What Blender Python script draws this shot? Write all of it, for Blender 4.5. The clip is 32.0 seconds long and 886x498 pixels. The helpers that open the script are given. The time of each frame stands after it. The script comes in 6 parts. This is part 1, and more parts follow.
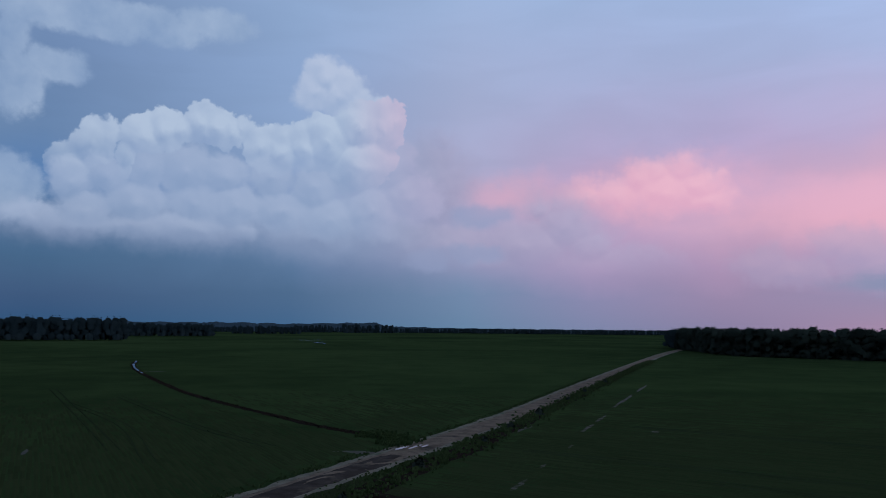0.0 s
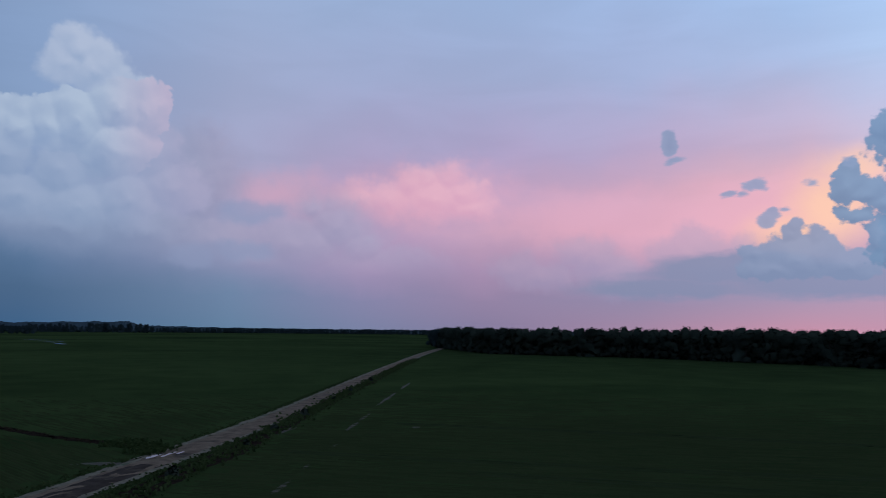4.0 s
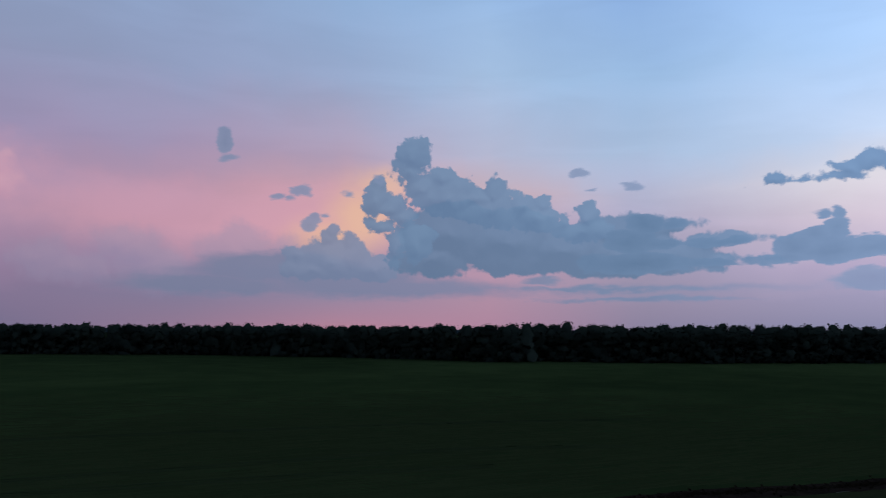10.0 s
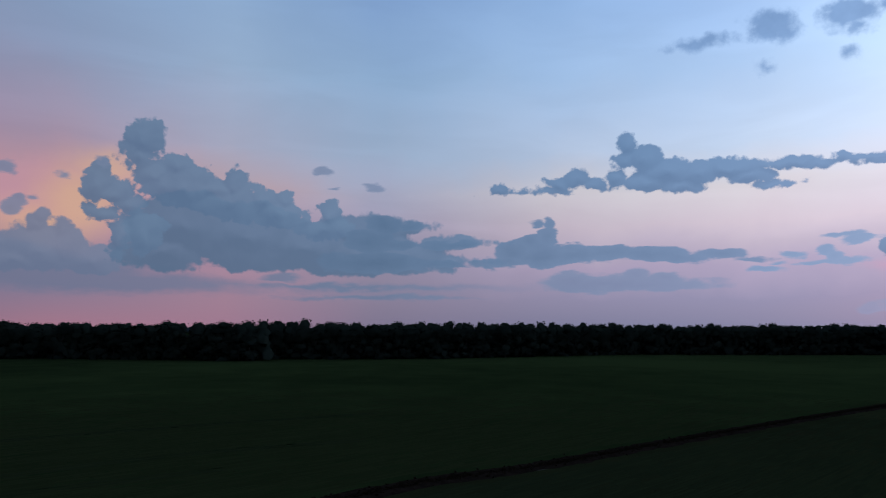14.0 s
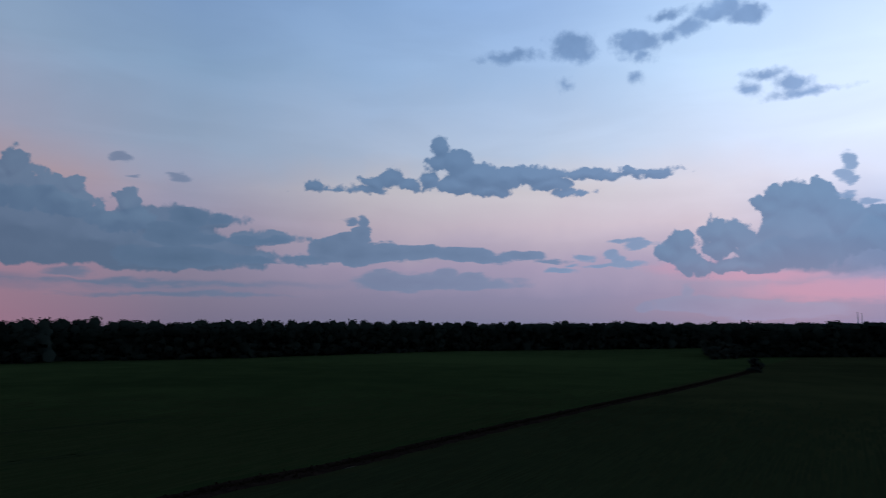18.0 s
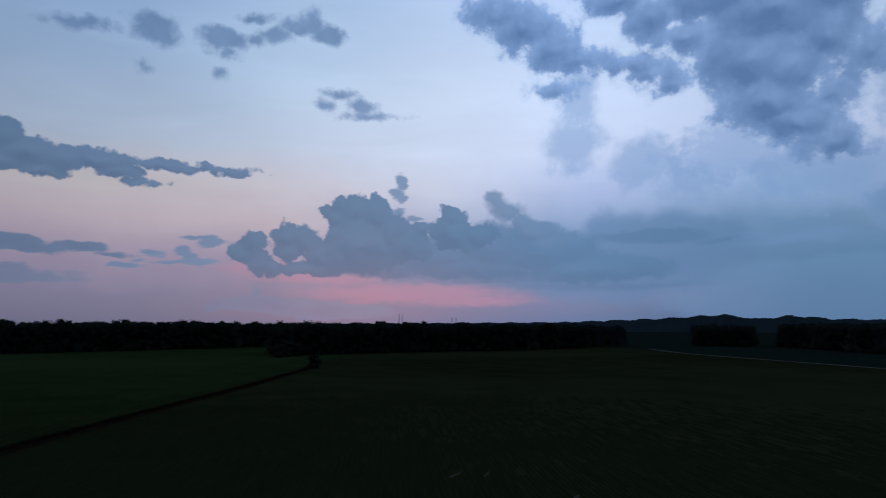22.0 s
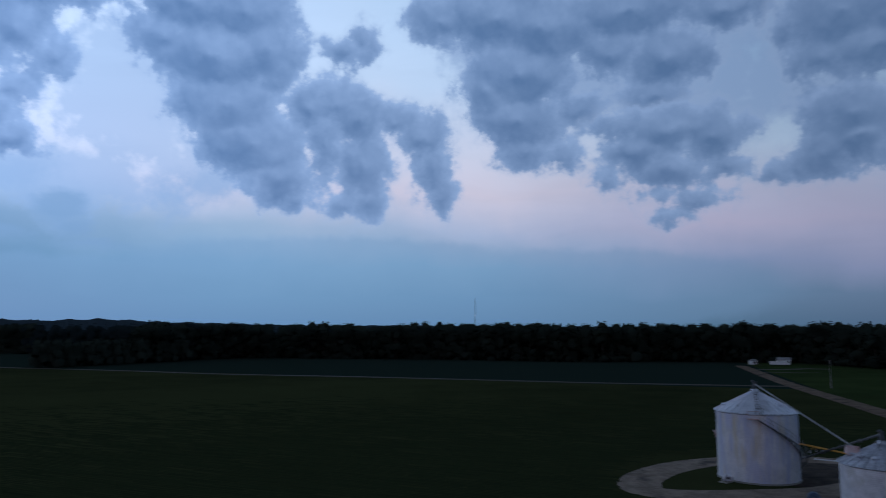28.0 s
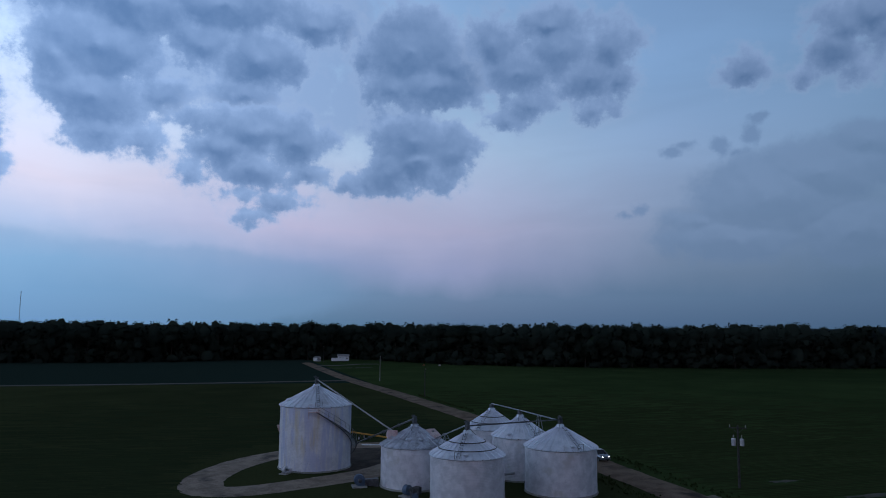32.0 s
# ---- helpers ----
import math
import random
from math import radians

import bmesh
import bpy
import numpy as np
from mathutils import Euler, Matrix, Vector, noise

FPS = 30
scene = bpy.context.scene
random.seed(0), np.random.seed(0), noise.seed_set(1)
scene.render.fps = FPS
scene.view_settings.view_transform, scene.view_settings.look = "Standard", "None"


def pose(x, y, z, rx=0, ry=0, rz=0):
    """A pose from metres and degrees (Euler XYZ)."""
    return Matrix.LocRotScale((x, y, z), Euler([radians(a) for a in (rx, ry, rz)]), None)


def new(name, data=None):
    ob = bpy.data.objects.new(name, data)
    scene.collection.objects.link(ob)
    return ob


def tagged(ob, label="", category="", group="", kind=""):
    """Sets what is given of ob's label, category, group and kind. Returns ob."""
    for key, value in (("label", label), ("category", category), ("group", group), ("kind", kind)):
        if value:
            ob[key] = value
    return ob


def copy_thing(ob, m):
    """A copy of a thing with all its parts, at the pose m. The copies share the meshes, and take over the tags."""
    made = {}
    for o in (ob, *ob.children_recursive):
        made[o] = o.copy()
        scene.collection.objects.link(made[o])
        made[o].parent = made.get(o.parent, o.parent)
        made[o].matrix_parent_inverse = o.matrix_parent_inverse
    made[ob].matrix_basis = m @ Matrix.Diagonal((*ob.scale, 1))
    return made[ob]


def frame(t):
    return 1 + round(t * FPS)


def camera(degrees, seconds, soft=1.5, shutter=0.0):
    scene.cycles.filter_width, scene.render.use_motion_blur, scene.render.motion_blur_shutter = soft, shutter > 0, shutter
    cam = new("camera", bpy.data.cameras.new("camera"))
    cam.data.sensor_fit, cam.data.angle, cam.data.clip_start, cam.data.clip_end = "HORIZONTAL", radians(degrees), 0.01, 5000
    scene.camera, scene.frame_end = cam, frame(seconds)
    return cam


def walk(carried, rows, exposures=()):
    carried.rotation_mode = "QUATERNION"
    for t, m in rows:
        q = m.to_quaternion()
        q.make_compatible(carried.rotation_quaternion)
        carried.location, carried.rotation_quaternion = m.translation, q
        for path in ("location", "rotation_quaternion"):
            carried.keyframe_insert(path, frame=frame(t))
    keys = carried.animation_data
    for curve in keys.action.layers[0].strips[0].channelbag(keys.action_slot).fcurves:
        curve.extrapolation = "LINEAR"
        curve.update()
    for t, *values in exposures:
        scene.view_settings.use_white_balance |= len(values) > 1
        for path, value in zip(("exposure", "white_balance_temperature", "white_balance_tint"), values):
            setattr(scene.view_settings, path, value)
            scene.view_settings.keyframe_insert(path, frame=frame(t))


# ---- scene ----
EYE = 20.0  # the drone hovers at this height and only turns
cam = camera(64.4, 32.0, 0.9, 0.5)
PATH = [
    (0, -0.00, 6.50, 0.46), (0.5, -0.99, 6.52, 0.50), (1, -2.93, 6.54, 0.55),
    (1.5, -5.03, 6.55, 0.55), (2, -7.35, 6.57, 0.52), (2.5, -9.73, 6.58, 0.50),
    (3, -12.70, 6.59, 0.52), (3.5, -15.59, 6.60, 0.54), (4, -18.55, 6.62, 0.53),
    (4.5, -21.55, 6.63, 0.49), (5, -24.56, 6.65, 0.45), (5.5, -27.56, 6.66, 0.41),
    (6, -30.66, 6.65, 0.38), (6.5, -33.54, 6.64, 0.36), (7, -36.62, 6.62, 0.34),
    (7.5, -39.54, 6.60, 0.32), (8, -42.60, 6.58, 0.33), (8.5, -45.48, 6.56, 0.33),
    (9, -48.54, 6.55, 0.32), (9.5, -51.43, 6.55, 0.33), (10, -54.39, 6.56, 0.33),
    (10.5, -57.09, 6.56, 0.30), (11, -59.97, 6.56, 0.27), (11.5, -62.65, 6.55, 0.26),
    (12, -65.52, 6.53, 0.25), (12.5, -68.16, 6.52, 0.23), (13, -70.95, 6.50, 0.22),
    (13.5, -73.27, 6.48, 0.23), (14, -75.39, 6.46, 0.24), (14.5, -77.25, 6.44, 0.22),
    (15, -78.97, 6.42, 0.19), (15.5, -80.35, 6.41, 0.17), (16, -81.70, 6.39, 0.16),
    (16.5, -83.33, 6.38, 0.14), (17, -84.97, 6.36, 0.11), (17.5, -87.07, 6.34, 0.06),
    (18, -90.58, 6.32, 0.06), (18.5, -94.96, 6.32, 0.08), (19, -99.20, 6.31, 0.10),
    (19.5, -103.16, 6.30, 0.12), (20, -107.41, 6.30, 0.15), (20.5, -111.57, 6.29, 0.17),
    (21, -115.98, 6.30, 0.16), (21.5, -120.15, 6.32, 0.17), (22, -124.53, 6.33, 0.18),
    (22.5, -128.66, 6.34, 0.21), (23, -133.15, 6.35, 0.25), (23.5, -137.72, 6.37, 0.24),
    (24, -142.55, 6.40, 0.25), (24.5, -147.17, 6.44, 0.29), (25, -152.13, 6.46, 0.29),
    (25.5, -157.48, 6.46, 0.25), (26, -163.11, 6.47, 0.21), (26.5, -168.89, 6.48, 0.15),
    (27, -174.89, 6.50, 0.07), (27.5, -180.55, 6.51, 0.04), (28, -186.57, 6.50, 0.07),
    (28.5, -192.29, 6.50, 0.14), (29, -198.35, 6.52, 0.22), (29.5, -204.09, 6.52, 0.29),
    (30, -208.68, 6.52, 0.32), (30.5, -210.71, 6.52, 0.35), (31, -213.95, 6.54, 0.42),
    (31.5, -218.51, 6.54, 0.44), (32, -220.09, 6.53, 0.37),
]
walk(cam, [(t, pose(0, 0, EYE, 90 + p, 0, y) @ pose(0, 0, 0, 0, 0, r)) for t, y, p, r in PATH],
     [(0, 0.0), (3, -0.05), (7, -0.27), (10, -0.46), (13, -0.69), (14.5, -0.80), (17, -0.88), (20, -1.21), (24, -1.38), (26.5, -1.0), (28, -0.82), (31, -0.49), (32, -0.46)])

# ---- sky: dusk after a storm; u is the bearing in degrees, v the elevation ----
world = bpy.data.worlds.new("dusk_sky")
scene.world = world
world.use_nodes = True
wt = world.node_tree
wt.nodes.clear()


def lin(hexa):
    """Linear colour of a hex code."""
    out = []
    for i in (0, 2, 4):
        c = int(hexa[i:i + 2], 16) / 255
        out.append(c / 12.92 if c < 0.04045 else ((c + 0.055) / 1.055) ** 2.4)
    return (*out, 1.0)


def plug(tree, sock, value):
    if isinstance(value, bpy.types.NodeSocket):
        tree.links.new(value, sock)
    elif value is not None:
        sock.default_value = value


def math_node(tree, op, a, b=None, c=None, clamp=False):
    n = tree.nodes.new("ShaderNodeMath")
    n.operation, n.use_clamp = op, clamp
    for s, v in zip(n.inputs, (a, b, c)):
        plug(tree, s, v)
    return n.outputs[0]


def vec_node(tree, op, a, b=None, c=None, out=0):
    n = tree.nodes.new("ShaderNodeVectorMath")
    n.operation = op
    for s, v in zip(n.inputs, (a, b, c)):
        plug(tree, s, v)
    return n.outputs[out]


def noise_node(tree, vec, scale, detail=4.0, rough=0.55, distort=0.0):
    n = tree.nodes.new("ShaderNodeTexNoise")
    plug(tree, n.inputs["Vector"], vec)
    for k, v in (("Scale", scale), ("Detail", detail), ("Roughness", rough), ("Distortion", distort)):
        n.inputs[k].default_value = v
    return n


def mix_node(tree, fac, a, b):
    n = tree.nodes.new("ShaderNodeMix")
    n.data_type = "RGBA"
    plug(tree, n.inputs[0], fac)
    plug(tree, n.inputs[6], a)
    plug(tree, n.inputs[7], b)
    return n.outputs[2]


def range_node(tree, v, a, b, c=0.0, d=1.0, kind="SMOOTHSTEP"):
    n = tree.nodes.new("ShaderNodeMapRange")
    n.interpolation_type = kind
    for s, x in zip(n.inputs, (v, a, b, c, d)):
        plug(tree, s, x)
    return n.outputs[0]


coord = wt.nodes.new("ShaderNodeTexCoord").outputs["Generated"]
sep = wt.nodes.new("ShaderNodeSeparateXYZ")
wt.links.new(coord, sep.inputs[0])
bearing = math_node(wt, "MULTIPLY", math_node(wt, "ARCTAN2", sep.outputs[0], sep.outputs[1]), 57.29578)
U = math_node(wt, "SUBTRACT", math_node(wt, "FLOORED_MODULO", math_node(wt, "ADD", bearing, 60.0), 360.0), 60.0)
V = math_node(wt, "MULTIPLY", math_node(wt, "ARCSINE", sep.outputs[2]), 57.29578)
comb = wt.nodes.new("ShaderNodeCombineXYZ")
wt.links.new(U, comb.inputs[0])
wt.links.new(V, comb.inputs[1])
UV = comb.outputs[0]
big_noise = noise_node(wt, coord, 9.0, 4.0, 0.5)
soft_warp = vec_node(wt, "MULTIPLY", vec_node(wt, "SUBTRACT", big_noise.outputs["Color"], (0.5, 0.5, 0.5)), (9.0, 5.0, 0.0))
UVS = vec_node(wt, "ADD", UV, soft_warp)

# the clear and hazy sky behind the clouds: one row of colours for each bearing, from the horizon up
LEVELS = (0.0, 2.5, 5.0, 8.0, 11.0, 14.0, 20.0, 28.0)
SKY_ROWS = {
    -60: "3d6390 406695 436b99 4b75a6 567faf 6e8aad 7590b4 7692b8",
    -30: "30547c 325781 36608a 466b99 537bb3 6481ae 6e87b3 7891ba",
    -12: "43678f 456991 5475a0 6a84b1 8c9fc8 8ba2cc 8da4cf 94acd6",
    2: "6986a8 6e88ae 868fb8 a19fc6 a9a5cc aaaad0 a5afd6 9db3dc",
    12: "7d84a8 8786ae a490b9 bb9dc3 c0a0c6 aea1c8 a3abd2 9db3dc",
    22: "867c9e 9381a5 a88bb0 c49cba bf9fc2 ae9fc6 a2aad0 9db3dc",
    34: "a2839f 8e84a6 a48eb1 d3a0b8 cca2bd b5a1c4 a2acd2 9cb4de",
    46: "c28aa0 a18caa ac90ae e6a8ae e0aab6 c0a6c0 a5b2d6 9ab8e2",
    58: "b98aa2 b78fa8 c097b0 c4a4be d8b2bb bebcd6 aec4e6 9dbce8",
    70: "8d829d 978aa6 a094b0 b0a4c0 b8b5d0 aebedc a0bbe0 8eade0",
    84: "7d7b97 9088a6 a896b2 c4afbe cfc2ca b8c1da a5bce0 92b0de",
    100: "767a96 8785a5 a898b4 cbb6c2 d6c8ce c0c8de aec2e4 99b3e0",
    112: "6f7997 8583a4 a296b2 ccb9c6 d8ccd8 d0d5ea c6d6f0 acc4ea",
    124: "5f7699 7c80a2 8089ad a2aac8 ccccdf d8dcf2 d2dcf4 b6c8ec",
    136: "56749a 757fa3 6884aa 849cc2 b0bade d0d5f0 d2dcf6 bcccee",
    152: "496b91 4e7299 5a7fa5 6e90b8 9fb7de c4cff0 c8d7f4 b8ccf0",
    170: "4d749d 5c88b0 6e96be 90a9cb c2c2de c8cfea bed2f4 b4ccf2",
    190: "527aa4 628fba 769fc8 a0b0d4 c8c4dc c8cde8 b8cff2 accaf0",
    208: "557899 6689b0 8499c4 b1b0d2 b6bbdc adc3e4 9bbce6 90b2e2",
    222: "546f92 6983a8 919cc6 aaadd2 a9b6da a4bde0 8fb4e0 84a8da",
    238: "4f6c90 5c7ba0 7088ac 8197bc 8ca4cc 8eabd6 84a8d8 7a9fd2",
    256: "4b688a 52749a 5a7ca2 6485ac 7090b8 789bc6 769cca 7297c8",
    300: "4d6f95 50739a 54789f 5f83ab 6b8db4 7795bb 7e9bc2 7f9dc6",
}
u_unit = math_node(wt, "DIVIDE", math_node(wt, "ADD", U, 60.0), 360.0)
v_soft = math_node(wt, "ADD", V, math_node(wt, "MULTIPLY", math_node(wt, "SUBTRACT", big_noise.outputs["Fac"], 0.5), 3.0))
sky_colour = None
for k, level in enumerate(LEVELS):
    ramp = wt.nodes.new("ShaderNodeValToRGB")
    wt.links.new(u_unit, ramp.inputs[0])
    for i, (at, row) in enumerate(SKY_ROWS.items()):
        e = ramp.color_ramp.elements[i] if i < 2 else ramp.color_ramp.elements.new(1.0)
        e.position = (at + 60) / 360
        e.color = lin(row.split()[k])
    if k == 0:
        sky_colour = ramp.outputs[0]
    else:
        # low levels stay level with the horizon, high ones billow
        v_here = V if level < 4 else v_soft
        sky_colour = mix_node(wt, range_node(wt, v_here, LEVELS[k - 1], level, kind="LINEAR"), sky_colour, ramp.outputs[0])

THUNDERHEAD = [
    (-27.0, 13.4, 1.57, 1.7), (-26.1, 13.9, 0.61, 1.06), (-28.7, 11.5, 1.3, 1.68), (-24.8, 12.3, 0.77, 0.99), (-23.6, 14.4, 1.58, 1.41), (-22.2, 14.8, 1.38, 1.25),
    (-20.9, 15.0, 1.24, 1.01), (-19.4, 15.7, 1.51, 1.52), (-18.3, 15.5, 1.62, 1.53), (-17.1, 15.0, 1.29, 1.38), (-16.4, 15.5, 0.74, 0.95), (-14.9, 14.1, 1.45, 1.57),
    (-13.2, 13.9, 1.52, 1.67), (-11.4, 14.3, 1.81, 1.86), (-9.6, 14.9, 2.2, 2.22), (-6.9, 16.2, 2.23, 2.04), (-4.9, 16.1, 1.5, 1.96), (-4.0, 16.7, 0.66, 1.16),
    (-6.8, 13.3, 2.78, 2.25),
]
THUNDER_TOWER = [
    (-9.8, 19.7, 1.66, 1.63), (-8.7, 18.7, 1.86, 1.91), (-10.6, 18.8, 1.65, 1.47), (-7.6, 17.5, 2.05, 1.76), (-5.7, 16.8, 1.69, 1.51),
]
THUNDER_LOBES = [
    (-28.2, 10.5, 1.53, 1.45), (-26.0, 11.2, 1.74, 1.56), (-23.1, 11.9, 1.67, 1.68), (-20.4, 12.0, 2.14, 2.05), (-17.5, 11.9, 1.88, 1.48), (-19.7, 9.6, 2.23, 1.55),
    (-16.5, 9.6, 2.06, 1.49), (-13.9, 12.0, 1.85, 1.59), (-10.4, 11.4, 2.17, 1.8), (-7.6, 12.6, 2.49, 1.98), (-4.5, 12.9, 2.24, 2.08), (-23.9, 9.3, 2.42, 1.51),
    (-27.3, 8.5, 2.35, 1.39), (-13.0, 9.3, 2.3, 1.61), (-9.2, 8.8, 2.54, 1.72), (-5.8, 9.6, 2.58, 2.01), (-2.6, 10.7, 2.52, 2.1), (-30.5, 7.8, 2.28, 0.95),
    (-20.2, 7.6, 2.86, 1.12), (-16.0, 7.4, 1.11, 0.66), (-24.2, 7.5, 3.09, 0.92),
]
THUNDER_SKIRT = [
    (-10.3, 7.3, 4.93, 2.26), (-4.4, 7.4, 5.06, 2.75), (0.7, 6.6, 4.16, 2.39), (6.7, 6.8, 3.65, 2.28), (9.9, 8.3, 2.53, 2.17), (11.7, 6.3, 1.95, 1.98),
    (8.1, 9.6, 1.55, 1.0), (9.3, 9.9, 1.36, 0.63), (3.5, 5.2, 5.05, 1.65), (13.4, 4.7, 5.23, 1.79), (-19.0, 7.6, 7.45, 1.48), (-27.2, 7.5, 6.24, 1.06),
    (-1.2, 11.6, 3.27, 3.65),
]
DUSK_DENT = [
    (2.7, 9.1, 2.04, 0.92), (4.0, 9.3, 1.85, 0.73), (2.4, 6.1, 2.31, 0.83), (-1.1, 5.6, 1.85, 0.92),
]
PINK_HEADS = [
    (14.0, 10.7, 2.2, 1.51), (15.8, 11.8, 1.48, 1.14), (17.3, 12.1, 1.11, 1.05), (19.0, 12.4, 1.34, 1.03), (17.9, 10.8, 2.54, 1.74), (20.2, 11.3, 1.65, 1.12),
    (12.0, 10.5, 1.79, 1.34), (20.8, 9.9, 1.63, 0.86),
]
VEIL_PUFFS = [
    (24.4, 5.0, 1.92, 1.17), (26.4, 4.4, 2.22, 1.07), (29.4, 6.5, 1.55, 1.2), (31.1, 5.5, 1.83, 1.42), (32.2, 4.6, 1.99, 1.56), (41.5, 5.7, 1.58, 1.35),
    (40.2, 5.0, 2.17, 1.07), (38.0, 6.2, 2.56, 1.77), (44.2, 5.0, 1.79, 1.0),
]
SUNSET_BANK = [
    (51.9, 14.0, 1.31, 1.4), (51.7, 12.8, 1.22, 0.91), (51.2, 13.3, 0.66, 0.72), (54.2, 12.3, 0.98, 0.68), (55.7, 11.6, 0.89, 0.68), (54.6, 10.7, 2.8, 1.56),
    (52.9, 11.5, 1.31, 0.91), (57.2, 10.7, 1.86, 0.78), (58.5, 11.1, 0.6, 0.82), (58.3, 9.7, 2.5, 1.28), (60.9, 10.0, 1.29, 0.87), (62.6, 10.1, 0.78, 0.77),
    (62.1, 9.1, 1.92, 1.18), (64.3, 8.8, 0.68, 0.68), (66.0, 9.1, 0.76, 0.72), (65.8, 8.0, 1.96, 0.99), (48.8, 10.5, 0.92, 1.14), (50.0, 9.9, 1.11, 0.64),
    (49.4, 8.3, 1.29, 0.78), (51.0, 9.1, 1.3, 0.78), (50.6, 6.8, 0.92, 1.29), (52.3, 7.0, 1.11, 1.65),
]
SUNSET_BODY = [
    (55.1, 7.9, 3.9, 2.48), (59.8, 7.2, 5.05, 2.56), (64.3, 6.6, 4.94, 1.99), (68.3, 6.0, 3.92, 1.7), (53.7, 5.8, 3.05, 1.56), (68.3, 8.2, 1.31, 0.54),
    (69.6, 8.5, 0.78, 0.58), (71.0, 8.3, 0.94, 0.62), (72.1, 6.0, 3.36, 1.31), (70.3, 8.0, 1.49, 0.83), (68.0, 7.8, 2.78, 1.1), (73.1, 8.2, 1.21, 0.41),
    (71.3, 7.1, 1.85, 0.6), (76.5, 6.9, 2.39, 0.41), (74.8, 6.8, 1.84, 0.6), (67.1, 5.8, 6.87, 1.29), (75.4, 5.5, 3.03, 0.32), (69.8, 4.9, 5.98, 0.41),
]
SUNSET_LOW = [
    (45.5, 5.7, 2.8, 1.55), (45.1, 7.3, 0.77, 0.68), (45.4, 7.9, 0.32, 0.45), (46.7, 6.9, 0.55, 0.82), (47.5, 6.2, 0.46, 0.64), (47.0, 5.4, 1.27, 1.09),
    (48.8, 5.1, 1.83, 1.1), (44.0, 4.9, 2.23, 0.9), (42.8, 5.9, 1.07, 0.54),
]
SUNSET_SCRAPS = [
    (42.9, 11.0, 0.67, 0.4), (42.4, 10.8, 0.54, 0.27), (41.0, 10.4, 0.62, 0.27), (41.9, 10.3, 0.4, 0.18), (43.5, 8.3, 0.72, 0.59), (43.9, 8.8, 0.45, 0.36),
    (44.7, 9.0, 0.27, 0.14), (46.7, 10.9, 0.28, 0.18), (69.8, 11.3, 0.7, 0.4), (69.4, 11.5, 0.44, 0.22), (65.5, 12.5, 0.72, 0.27), (66.6, 11.2, 0.36, 0.13),
    (49.1, 12.1, 0.42, 0.32), (36.7, 14.6, 0.6, 0.86), (37.0, 13.3, 0.51, 0.26),
]
WEST_CLOUDS = [
    (90.4, 14.4, 0.75, 0.72), (90.2, 13.2, 1.21, 0.9), (89.4, 11.9, 0.74, 0.68), (91.6, 13.2, 1.5, 1.18), (93.5, 12.2, 2.15, 1.09), (91.8, 11.5, 1.77, 0.73),
    (94.3, 11.0, 1.4, 0.59), (95.7, 12.0, 1.87, 0.91), (97.9, 12.1, 2.05, 0.77), (99.2, 11.5, 1.67, 0.59), (101.1, 10.8, 1.39, 0.23), (86.4, 12.0, 1.1, 0.72),
    (85.0, 11.6, 1.18, 0.54), (87.5, 11.6, 1.01, 0.5), (83.9, 11.1, 1.98, 0.31), (80.0, 11.2, 0.79, 0.26), (81.9, 11.0, 1.77, 0.22), (102.2, 12.2, 2.03, 0.36),
    (103.8, 12.0, 1.55, 0.36), (106.8, 12.2, 2.15, 0.27), (108.1, 11.9, 1.33, 0.22), (105.4, 12.4, 0.82, 0.18),
]
LOW_WEST = [
    (84.1, 8.5, 0.58, 0.59), (84.0, 7.4, 0.76, 0.99), (83.1, 8.5, 0.4, 0.18), (82.5, 6.9, 1.1, 0.67), (81.2, 6.2, 1.66, 0.8), (83.8, 5.9, 2.67, 0.9),
    (86.1, 6.0, 1.99, 0.77), (88.8, 6.0, 3.02, 0.55), (91.8, 5.9, 2.77, 0.55), (94.3, 5.5, 2.03, 0.37), (97.2, 5.8, 2.03, 0.41), (79.4, 5.3, 2.57, 0.35),
    (99.4, 5.3, 1.1, 0.14), (73.0, 8.2, 1.04, 0.43), (70.5, 8.5, 1.31, 0.67), (71.6, 6.8, 2.34, 0.42), (75.4, 6.8, 3.13, 0.39), (70.1, 5.3, 4.19, 0.83),
    (75.3, 5.2, 3.68, 0.26), (69.3, 7.0, 1.88, 1.0),
]
PALE_BANDS = [
    (88.4, 3.6, 4.99, 0.68), (85.9, 3.9, 1.8, 0.64), (90.7, 4.2, 0.92, 0.46), (93.0, 3.9, 1.47, 0.46), (90.6, 3.5, 5.93, 0.46), (110.9, 1.7, 3.82, 0.57),
    (109.7, 2.5, 0.43, 0.53), (115.4, 1.3, 4.82, 0.68), (106.6, 1.5, 0.62, 0.31), (62.5, 4.0, 1.17, 0.23), (66.9, 3.3, 4.82, 0.13), (69.9, 2.5, 5.11, 0.13),
]
